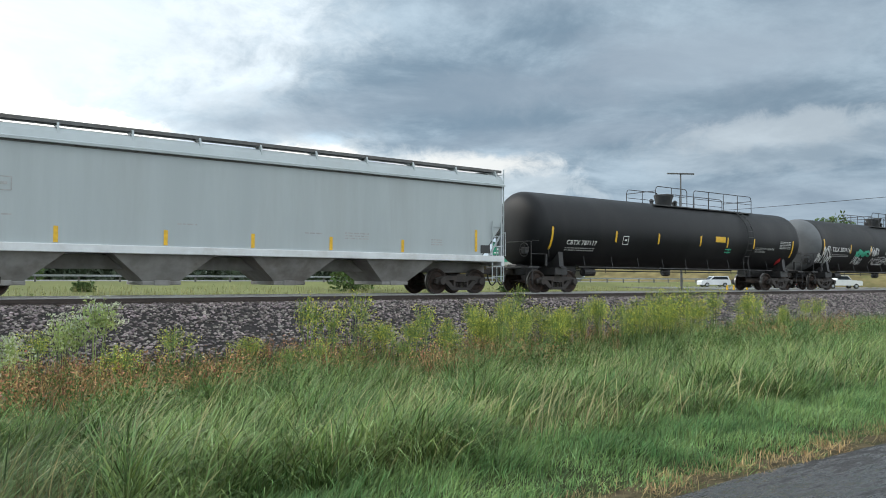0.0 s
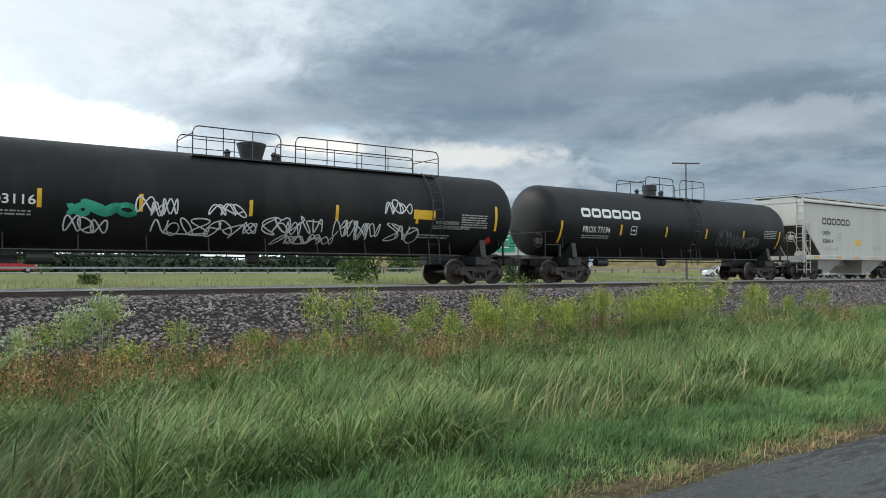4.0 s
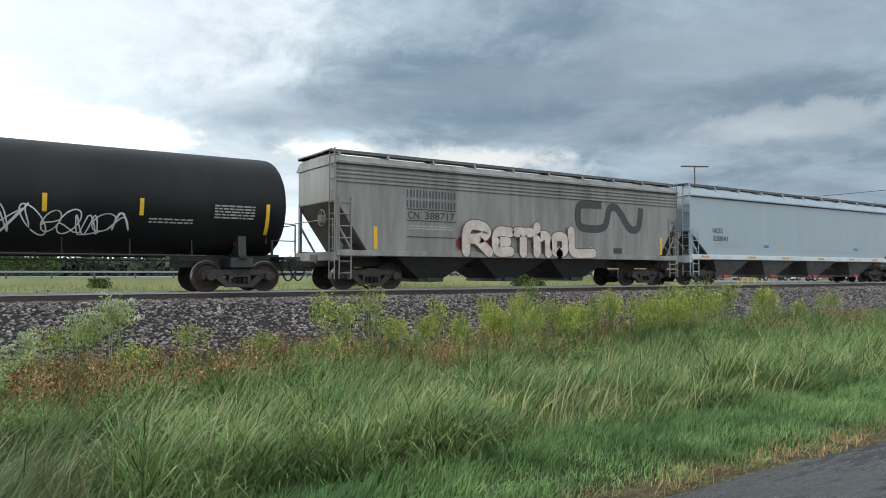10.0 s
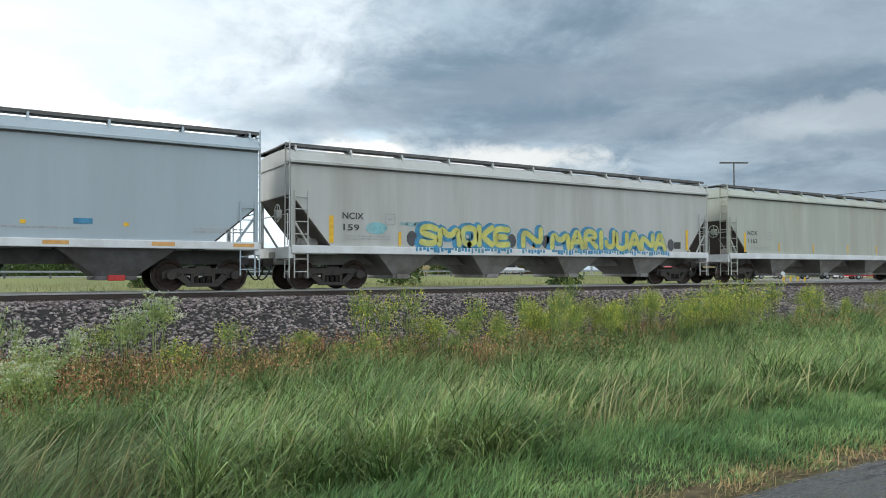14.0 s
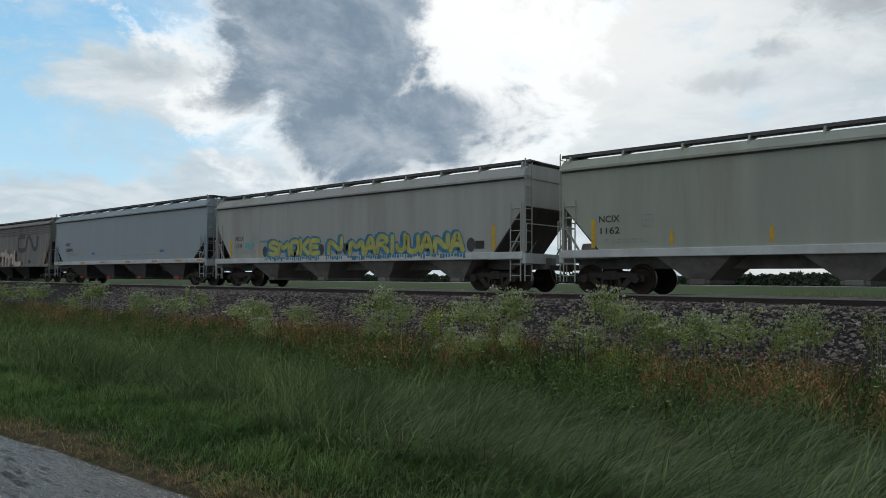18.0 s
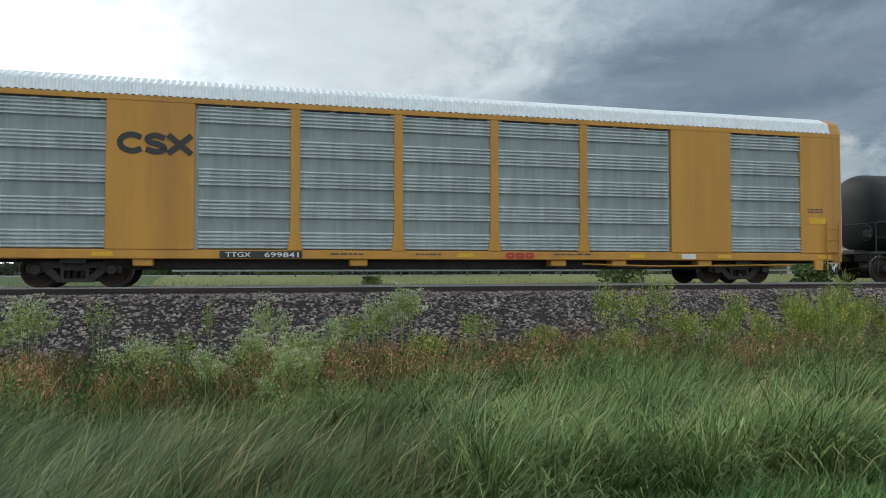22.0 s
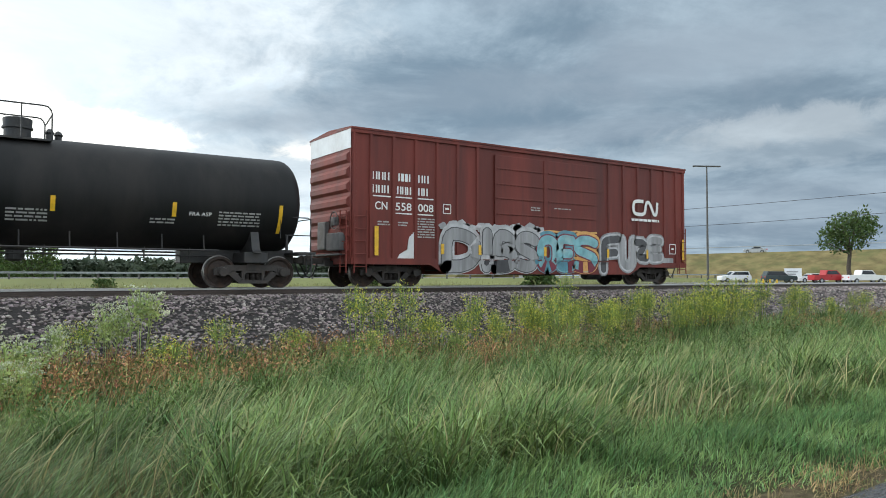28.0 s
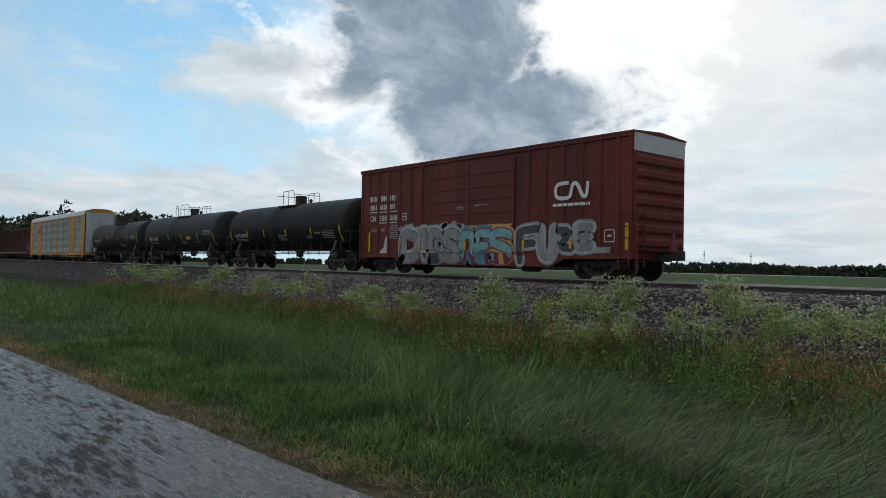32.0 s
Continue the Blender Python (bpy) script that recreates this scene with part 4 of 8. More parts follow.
    x, y = patchy(11000, 11.8, 16.4, 27, 0.24, ((-60, -8, 2, 5, 9, 12, 16, 30), (0.02, 0.06, 0.22, 0.34, 0.34, 0.22, 0.12, 0.12)))
    leafy("rusty_seed_heads", x, y, rng.uniform(0.45, 1.05, len(x)) * np.interp(y, (12.5, 15.0, 16.9), (1.0, 1.0, 0.5)), 15, 0.026, GRASS_RED, "rust-brown seed heads of dock at the foot of the bank", "weeds", 38, 0.08, 0.35)
    x, y = scatter(20000, 10.4, 16.6, 16, 29, 0.9)
    blades("green_weeds", x, y, rng.uniform(0.35, 1.0, len(x)) * np.interp(y, (12, 15.4, 16.9), (1.0, 1.0, 0.5)), 0.022 * rng.uniform(0.5, 1.4, len(x)), LEAF_WEED, "green leafy weeds along the foot of the bank", "weeds", 30, 3, 0.3, (0.4, 1.8))
    x, y = patchy(13500, 9.0, 15.6, 41, 0.0, ((-60, -4, 4, 7, 10), (0.30, 0.32, 0.28, 0.08, 0.04)))
    leafy("leafy_weeds", x, y, rng.uniform(0.4, 1.05, len(x)) * np.interp(y, (9.0, 10.5, 14.0, 16.0), (0.6, 1.0, 0.8, 0.4)), 17, 0.030, LEAF_WEED, "dense green leafy weeds in the ditch", "weeds", 42, 0.11, 0.1)
    x = np.random.default_rng(31).uniform(-140, 130, 46000)
    y = 25.5 + 48 * np.random.default_rng(32).random(46000) ** 1.6
    keep = (x > -20) | (y < 27.5)
    x, y = x[keep], y[keep]
    blades("meadow_grass", x, y, np.random.default_rng(33).uniform(0.2, 0.75, len(x)) * (1 + 0.5 * swirl(x, y, 2.5, 21)), 0.035, HAY, "rough yellow-green grass beyond the track", "grass", 34, 2, 0.3, (0.3, 1.2))
    x, y = rng.uniform(-15, 75, 2600), 25.6 + 12 * rng.random(2600) ** 1.5
    keep = swirl(x, y, 2.2, 23) > 0.0
    x, y = x[keep], y[keep]
    leafy("meadow_weeds", x, y, rng.uniform(0.4, 1.0, len(x)), 15, 0.055, LEAF_WEED, "green weeds standing in the meadow beyond the track", "weeds", 45, 0.16, 0.1)


build_grass()


def arrays_mesh(name, v, f, mat):
    me = bpy.data.meshes.new(name)
    me.from_pydata([tuple(p) for p in v], [], [tuple(q) for q in f])
    me.materials.append(mat)
    return me


def weed_meshes(kind, seed):
    """Stems, leaves and blossoms of one bushy plant a metre tall."""
    rng = np.random.default_rng(seed)
    stems, tips, leaf_at = Shape(), [], []
    n = {"white": 9, "yellow": 9, "thin": 6}[kind]
    for i in range(n):
        a = rng.uniform(0, 6.28)
        r = {"white": rng.uniform(0.12, 0.45), "yellow": rng.uniform(0.06, 0.28), "thin": rng.uniform(0.05, 0.22)}[kind]
        top = 1.0 - 0.45 * (r / 0.5) ** 1.5 * rng.uniform(0.5, 1.2) if i else 1.0
        if i == 0:
            r = 0.05
        p = [(0.5 * r * math.cos(a), 0.5 * r * math.sin(a), 0), (r * 0.62 * math.cos(a), r * 0.62 * math.sin(a), top * 0.45), (r * math.cos(a), r * math.sin(a), top)]
        stems.rod(p, 0.0055, 3)
        tips.append(p[2])
        for j in range({"white": 64, "yellow": 34, "thin": 26}[kind]):
            k = rng.uniform(0.12, 0.95) ** 1.1
            q = np.array(p[1]) * (1 - k) + np.array(p[2]) * k if k > 0.4 else np.array(p[0]) * (1 - k) + np.array(p[1]) * k
            leaf_at.append(q + rng.normal(0, 0.055, 3) * (1.3, 1.3, 1.0))
        for j in range(5):
            b = rng.uniform(0, 6.28)
            m = np.array(p[1]) * 0.45 + np.array(p[2]) * 0.55
            t = np.array(p[2]) + np.array((0.16 * math.cos(b), 0.16 * math.sin(b), rng.uniform(-0.22, 0.03)))
            stems.rod([tuple(m), tuple(t)], 0.003, 3)
            tips.append(tuple(t))
            leaf_at += [m + (t - m) * rng.random() + rng.normal(0, 0.03, 3) for q in range(5)]
    lv, lf = leaf_quads(rng, np.array(leaf_at), {"white": 0.024, "yellow": 0.0135, "thin": 0.0135}[kind])
    dots = []
    for t in tips:
        t = np.array(t)
        if kind == "white":
            for j in range(10):
                b, rr = rng.uniform(0, 6.28), 0.085 * math.sqrt(rng.random())
                dots.append(t + (rr * math.cos(b), rr * math.sin(b), 0.03 * rng.random()))
        else:
            for j in range(8 if kind == "yellow" else 3):
                dots.append(t + rng.normal(0, 0.035, 3) + (0, 0, -0.26 * rng.random() ** 2))
    dv, df = leaf_quads(rng, np.array(dots), 0.016 if kind == "white" else 0.014)
    blossom = FLOWER_WHITE if kind == "white" else FLOWER_YELLOW
    leaf = LEAF_PALE if kind == "white" else LEAF_YELLOW
    return stems.mesh("stem", leaf), arrays_mesh("leaves", lv, lf, leaf), arrays_mesh("blossom", dv, df, blossom)


WEEDS = {(k, s): weed_meshes(k, 40 + s) for k in ("white", "yellow", "thin") for s in range(4)}
NAMES = {"white": ("white_flowered_weed", "tall bushy weed with flat white flower heads by the ballast"),
         "yellow": ("yellow_flowered_weed", "tall leafy weed with small yellow blossoms by the ballast"),
         "thin": ("thin_weed", "thin upright pale green weed by the ballast")}


def weed(kind, azimuth, y, top, wide, variant):
    """A plant on the bearing where it is seen, its top at a given height."""
    x = y * math.tan(radians(azimuth))
    z = ground_z(x, y)
    name, label = NAMES[kind]
    h = top - z
    root = tagged(new(name), label, "weed", "flowering weeds by the track")
    root.matrix_basis = pose(x, y, z - 0.02, 0, 0, variant * 73) @ Matrix.Diagonal((wide, wide, h, 1))
    stem, leaves, blossom = WEEDS[kind, variant % 4]
    for name, me in (("stem", stem), ("leaves", leaves), ("blossom", blossom)):
        part(name, me, None, root)["kind"] = "stuff"


def build_weeds():
    rnd = random.Random(12)
    seen = (("white", 11.5, 15.2, 1.28, 1.3), ("white", 9.6, 15.0, 1.0, 1.0), ("white", 1.2, 15.2, 1.12, 0.7), ("yellow", 27.4, 14.8, 1.30, 1.2), ("yellow", 29.2, 14.6, 1.0, 1.0), ("yellow", 30.9, 15.0, 1.42, 1.1),
            ("thin", 43.6, 15.4, 1.55, 1.3), ("yellow", 42.5, 15.0, 1.2, 0.9), ("yellow", 47.0, 14.6, 0.9, 1.2), ("yellow", 52.5, 14.4, 1.2, 1.2), ("yellow", 54.0, 14.8, 1.4, 1.4), ("yellow", 55.9, 14.6, 1.5, 1.6), ("yellow", 57.8, 14.8, 1.35, 1.5), ("yellow", 60.2, 15.0, 1.3, 1.4),
            ("yellow", 49.5, 15.0, 1.25, 0.9), ("yellow", 36.0, 14.0, 0.7, 1.1), ("yellow", 38.5, 13.6, 0.6, 1.0), ("yellow", 17.5, 14.4, 0.75, 0.9), ("yellow", 33.5, 14.2, 0.7, 1.0),
            ("thin", -2.8, 15.0, 1.02, 0.5), ("thin", -10.5, 15.2, 1.05, 0.9), ("white", -14.9, 15.0, 1.12, 0.9), ("white", -18.9, 15.0, 1.12, 1.3), ("white", -22.0, 14.8, 0.95, 1.1), ("white", -25.5, 15.0, 1.0, 1.0),
            ("white", -28.9, 15.0, 1.42, 1.2), ("white", -31.0, 14.4, 0.85, 1.1), ("white", -36.5, 15.0, 1.35, 1.5), ("white", -39.0, 14.6, 1.1, 1.3), ("yellow", -41.5, 14.4, 0.92, 1.1), ("white", -44.5, 14.6, 1.0, 1.2),
            ("white", -46.2, 15.0, 1.32, 1.5), ("white", -52.2, 14.6, 0.75, 1.3), ("white", -55.8, 14.8, 0.85, 1.5), ("white", -60.5, 15.0, 1.2, 1.6), ("white", -63.5, 14.8, 1.0, 1.4), ("white", -67.0, 15.0, 1.3, 1.8), ("white", -70.5, 14.8, 1.2, 1.8), ("white", -73.0, 15.2, 1.4, 2.0),
            ("white", -3.0, 11.6, 0.42, 0.6), ("white", 2.5, 11.0, 0.45, 0.7), ("white", 4.5, 11.2, 0.4, 0.6), ("white", -8.0, 13.4, 0.55, 0.8), ("white", 6.5, 14.0, 0.7, 0.7))
    for i, (kind, a, y, top, wide) in enumerate(seen):
        weed(kind, a, y, top + 0.06, wide * (1.5 if a < -12 else 1.2), i)
    for i in range(22):
        a = rnd.uniform(-75, 4)
        weed(rnd.choice(("white", "white", "thin")), a, rnd.uniform(11.6, 15.6), rnd.uniform(0.15, 0.8), rnd.uniform(0.8, 1.5), i)
    for i in range(44):
        a = rnd.uniform(36, 66)
        weed("yellow", a, rnd.uniform(13.4, 15.4), rnd.uniform(0.55, 1.25), rnd.uniform(0.8, 1.3), i)
    for i in range(26):
        a = rnd.uniform(6, 66)
        y = rnd.uniform(13.0, 15.9)
        weed(rnd.choice(("yellow", "thin")), a, y, rnd.uniform(0.3, 0.75) + (0.35 if a > 40 else 0.0), rnd.uniform(0.8, 1.5), i)


build_weeds()

# ---- beyond the track ----
def crown_points(rng, blobs, n):
    """Leaf places in a few overlapping uneven clumps."""
    out = []
    vol = np.array([b[3] * b[4] * b[5] for b in blobs])
    for (cx, cy, cz, rx, ry, rz), k in zip(blobs, (vol / vol.sum() * n).astype(int)):
        d = rng.normal(size=(k, 3))
        d /= np.linalg.norm(d, axis=1)[:, None]
        r = rng.uniform(0.45, 1.0, k) ** 0.6
        r *= 1 + 0.18 * np.sin(d[:, 0] * 7 + cx) * np.cos(d[:, 2] * 6 + cz)
        out.append(np.stack([cx + d[:, 0] * r * rx, cy + d[:, 1] * r * ry, cz + d[:, 2] * r * rz], 1))
    return np.concatenate(out)


def tree(x, y, h, wide, seed, label="broad leafy green tree standing alone", leaves=2600, size=0.22, trunk=0.28, z=None, name="tree"):
    rng = np.random.default_rng(seed)
    z0 = ground_z(x, y) if z is None else z
    root = thing(name, label, "tree" if name == "tree" else "bush", "", at=pose(x, y, z0 - 0.05))
    sh = Shape()
    r = h * 0.028 + 0.05
    top = h * 0.55
    fork = h * trunk
    for i in range(7):
        a = i * 0.9 + rng.uniform(-0.2, 0.2)
        q = rng.uniform(0.25, 0.7) * wide / 2
        sh.add(*limb((0, 0, fork), (q * math.cos(a), q * math.sin(a), top + rng.uniform(-0.1, 0.3) * h), r * 0.45))
    sh.add(*limb((0, 0, 0), (0.05, 0, fork + 0.2), r, 0.75))
    part("trunk", sh, BARK, root)
    blobs = [(0, 0, h * 0.64, wide * 0.36, wide * 0.36, h * 0.26)]
    if trunk < 0.13:
        blobs += [(0, 0, h * 0.32, wide * 0.42, wide * 0.42, h * 0.30), (wide * 0.2, 0, h * 0.2, wide * 0.25, wide * 0.3, h * 0.2), (-wide * 0.2, 0, h * 0.2, wide * 0.25, wide * 0.3, h * 0.2)]
    for i in range(9):
        a = i * 0.7 + rng.uniform(0, 0.5)
        q = wide * 0.28 * rng.uniform(0.6, 1.1)
        blobs.append((q * math.cos(a), q * math.sin(a), h * rng.uniform(max(trunk + 0.1, 0.4), 0.82), wide * 0.2, wide * 0.2, h * 0.15))
    v, f = leaf_quads(rng, crown_points(rng, blobs, leaves), size)
    part("crown", arrays_mesh("crown", v, f, LEAF_TREE), None, root)
    return root


def limb(p, q, r, taper=0.35):
    p, q = Vector(p), Vector(q)
    d = (q - p).normalized()
    u = d.cross(Vector((1, 0, 0)) if abs(d.x) < 0.8 else Vector((0, 1, 0))).normalized()
    w = d.cross(u)
    v = [tuple(c + (u * math.cos(j * 1.047) + w * math.sin(j * 1.047)) * rr) for c, rr in ((p, r), ((p + q) / 2 + u * r * 0.6, r * (1 + taper) / 2), (q, r * taper)) for j in range(6)]
    return v, [(i * 6 + j, i * 6 + (j + 1) % 6, (i + 1) * 6 + (j + 1) % 6, (i + 1) * 6 + j) for i in range(2) for j in range(6)]


def woods(name, line, h, leaves, seed, label, size=0.8, step=5.0, mat=None):
    """A far row of trees, joined: nobody could count them."""
    rng = np.random.default_rng(seed)
    blobs = []
    for (xa, ya), (xb, yb) in zip(line, line[1:]):
        d = math.hypot(xb - xa, yb - ya)
        for i in range(max(1, int(d / step))):
            k = (i + rng.uniform(0, 1)) / (d / step)
            x, y = xa + (xb - xa) * k, ya + (yb - ya) * k + rng.uniform(-4, 4)
            hh = h * (0.85 + 0.35 * noise.noise(Vector((x * 0.022, y * 0.022, 7.0))) + rng.uniform(-0.1, 0.1))
            z = ground_z(x, y)
            blobs.append((x, y, z + hh * 0.5, step * rng.uniform(0.6, 1.8), step * 0.6, hh * 0.52))
            blobs.append((x + rng.uniform(-2, 2), y - 1, z + hh * 0.22, step * 1.5, step * 0.5, hh * 0.3))
    v, f = leaf_quads(rng, crown_points(rng, blobs, leaves), size)
    bulk(name, v, f, mat or LEAF_FAR, label, "trees")


def build_far():
    # long far tree line round the open field
    woods("far_woods", [(-1400, 250), (-900, 380), (-500, 470), (-260, 480), (-120, 430), (-40, 330), (20, 250), (70, 230)], 7.6, 125000, 51, "long dark line of far trees beyond the field", 1.15, 3.6)
    woods("near_woods", [(-10, 175), (30, 150), (75, 140)], 5.5, 14000, 52, "dark hedge of trees behind the highway", 0.7, 4.5)
    woods("left_woods", [(-420, 30), (-330, 48), (-270, 60), (-215, 75)], 17, 40000, 53, "tall dark trees where the track runs away", 0.9, 7)
    # highway with guardrail
    hw = Shape()
    hw.box(-140, 260, 84, 102, 1.0, 1.225)
    single("highway", hw, HIGHWAY, "grey two-way highway beyond the meadow", "road", kind="structure")
    rail = thing("guardrail", "long galvanised steel guardrail beside the highway", "guardrail", at=pose(0, 80.5, 1.2))
    part("rail_beam", Shape().prism([(-0.04, 0.50), (0.0, 0.54), (-0.05, 0.60), (0.0, 0.66), (-0.04, 0.70), (0.04, 0.70), (0.06, 0.60), (0.04, 0.50)], -8, 120, "x"), STEEL_RAIL, rail)
    post_me = Shape().box(-0.08, 0.08, 0.02, 0.2, -0.3, 0.72, 0.01).mesh("guardrail_post", POLE_WOOD)
    for i in range(33):
        part("guardrail_post", post_me, None, rail, at=pose(-7 + i * 3.9, 0.04, 0))
    # raised crossroad and bridge
    p0, p1 = Vector((86, 228, 0)), Vector((172, 15, 0))
    d = (p1 - p0).normalized()
    nrm = Vector((-d.y, d.x, 0))

    def bank(s0, s1, top0, top1, name):
        v = []
        for s, top in ((s0, top0), (s1, top1)):
            c = p0 + d * s
            for off, z in ((-24, -0.3), (-7, top), (7, top), (24, -0.3)):
                q = c + nrm * off
                v.append((q.x, q.y, z))
        f = [(0, 1, 5, 4), (1, 2, 6, 5), (2, 3, 7, 6), (0, 3, 2, 1), (4, 5, 6, 7)]
        single(name, Shape().add(v, f), DRY_BANK, "dry grassy highway embankment", "embankment", kind="structure")

    b0, b1 = (Vector((118, 149, 0)) - p0).dot(d), (Vector((131.5, 116, 0)) - p0).dot(d)
    bank(0, b0, 4.6, 5.9, "embankment_west")
    bank(b1, 230, 6.0, 7.4, "embankment_east")
    bridge = thing("overpass_bridge", "concrete highway overpass bridge with a steel rail", "bridge", at=Matrix.Translation(p0 + d * ((b0 + b1) / 2)) @ Matrix.Rotation(math.atan2(d.y, d.x), 4, "Z"))
    half = (b1 - b0) / 2 + 7
    part("deck", Shape().box(-half, half, -6.5, 6.5, 5.0, 6.1, 0.1), CONCRETE, bridge)
    part("parapet", Shape().box(-half, half, -6.6, -6.3, 6.1, 6.9).box(-half, half, 6.3, 6.6, 6.1, 6.9), CONCRETE, bridge)
    for x in (-8.0, 8.0):
        part("pier", Shape().box(x - 0.6, x + 0.6, -5, 5, -0.3, 5.0, 0.1), CONCRETE, bridge)
    rail = part("bridge_rail", Shape().rod([(-20, -6.9, 6.9), (95, -6.9, 8.1)], 0.09, 6), STEEL_RAIL, bridge)
    # green road sign on a gantry
    sg = thing("road_sign", "large green highway direction sign on a steel gantry", "road sign", at=pose(99, 118, 0.2, 0, 0, -40))
    part("sign_board", Shape().box(-1.9, 1.9, -0.1, 0.02, 5.0, 9.2, 0.05), SIGN_GREEN, sg)
    bars = Shape()
    for i, (q, w) in enumerate(((8.5, 1.4), (7.7, 1.0), (6.9, 1.5), (6.1, 1.1))):
        bars.box(-w, w * 0.6, -0.13, -0.10, q - 0.12, q + 0.12)
    part("sign_print", bars, LETTER_WHITE, sg)
    part("gantry_post", Shape().rod([(9.0, 0.3, -0.5), (9.0, 0.3, 8.2)], 0.22, 8), STEEL_RAIL, sg)
    part("gantry_arm", Shape().rod([(9.0, 0.3, 8.0), (-2.0, 0.3, 8.0)], 0.14, 6).rod([(9.0, 0.3, 7.2), (-2.0, 0.3, 7.2)], 0.14, 6), STEEL_RAIL, sg)
    # trees and bushes
    tree(117, 58.5, 12.6, 10.2, 61, z=0.6, leaves=3300, size=0.25, trunk=0.36)
    tree(36, 66, 4.4, 6.0, 62, "round green bush by the highway", 1500, 0.2, 0.12, name="bush")
    tree(100, 152, 9, 12, 63, "round leafy tree beside the overpass", 1500, 0.4, 0.1)
    tree(73, 139, 8.6, 7, 64, "round leafy tree beside the overpass", 1200, 0.35, 0.1)
    tree(82, 133, 7.2, 7, 65, "round leafy tree beside the overpass", 1200, 0.35, 0.1)
    tree(41.2, 46.3, 2.6, 3.6, 69, "dense round green bush in the meadow", 1800, 0.15, 0.05, name="bush")
    tree(11, 68, 1.0, 2.4, 70, "low green bush in the meadow", 900, 0.12, 0.02, name="bush")
    for i, (x, y, h, w) in enumerate(((-20, 130, 9.3, 11), (-14, 136, 7.0, 9), (5, 128, 7, 9), (11, 132, 8, 10))):
        tree(x, y, h, w, 80 + i, "round dark tree at the field's edge", 2600, 0.26, 0.08)
    # poles and wires
    def utility_pole(x, y, top, arms, label, lean=0.0):
        z = ground_z(x, y)
        pole = thing("utility_pole", label, "utility pole", "utility poles", at=pose(x, y, z, 0, 0, -30))
        part("shaft", Shape().lathe([(-0.3, 0.11), (top - z, 0.055)], (0, 0, 0), "z", 10), POLE_WOOD, pole)
        for q in arms:
            part("crossarm", Shape().box(-1.2, 1.2, -0.08, 0.08, top - z - q - 0.06, top - z - q + 0.05, 0.02), POLE_WOOD, pole)
            for k in (-1.1, -0.5, 0.5, 1.1) if len(arms) > 1 else ():
                part("insulator", Shape().lathe([(0, 0.03), (0.08, 0.06), (0.16, 0.05), (0.2, 0.02)], (k, 0, top - z - q + 0.05), "z", 8), IRON_BLACK, pole)
        return pole
    utility_pole(52.7, 38.0, 10.9, (0.06,), "slim grey utility pole with one T crossarm")
    utility_pole(81, 140, 13.6, (0.4, 3.2), "tall timber utility pole with two crossarms")
    for k, (za, zb) in enumerate(((13.0, 12.5), (10.3, 10.0))):
        pts = []
        for i in range(21):
            q = i / 20
            pts.append((81 + (98 - 81) * q, 140 + (22 - 140) * q, za + (zb - za) * q - 4 * 1.2 * q * (1 - q)))
        single("overhead_wire", Shape().rod(pts, 0.03, 4), IRON_BLACK, "thin black overhead wire sagging between poles", "wire", "overhead wires")
    for i, (a, dist, h) in enumerate(((-30.2, 900, 27), (-27.0, 860, 24))):
        x, y = -dist * math.sin(radians(-a)), dist * math.cos(radians(a))
        py = thing("pylon", "far thin transmission mast over the field", "pylon", "pylons", at=pose(x, y, -1))
        part("mast", Shape().rod([(0, 0, 0), (0, 0, h)], 0.4, 5), STEEL_RAIL, py)
        part("mast_arm", Shape().box(-1.6, 1.6, -0.2, 0.2, h * 0.80, h * 0.82), STEEL_RAIL, py)
    # lot with parked vehicles
    single("parking_lot", Shape().box(84, 150, 50, 74, 0.0, 0.55), HIGHWAY, "grey paved lot beside the highway", "lot", kind="structure")
    board = thing("lot_sign", "small white sign board on two posts", "sign", at=pose(107.3, 62.2, 0.55, 0, 0, -58))
    part("board", Shape().box(-1.2, 1.2, -0.05, 0.05, 0.9, 2.2, 0.02), CAR_WHITE, board)
    part("sign_print", Shape().box(-0.9, 0.7, -0.07, -0.05, 1.6, 1.8).box(-0.9, 0.4, -0.07, -0.05, 1.2, 1.4), LETTER_GREY, board)
    for x in (-1.0, 1.0):
        part("sign_post", Shape().box(x - 0.05, x + 0.05, -0.04, 0.04, -0.2, 0.9), POLE_WOOD, board)


def build_bollards():
    me = Shape().lathe([(-0.2, 0.07), (1.36, 0.07), (1.41, 0.05), (1.43, 0.01)], (0, 0, 0), "z", 10).mesh("bollard", MARK_YELLOW)
    for az in (57.5, 57.95, 58.4, 58.85):
        x, y = 60 * math.sin(radians(az)), 60 * math.cos(radians(az))
        single("bollard", me, None, "yellow painted steel bollard in the meadow", "bollard", "yellow bollards", at=pose(x, y, ground_z(x, y)))


VEHICLE = {}


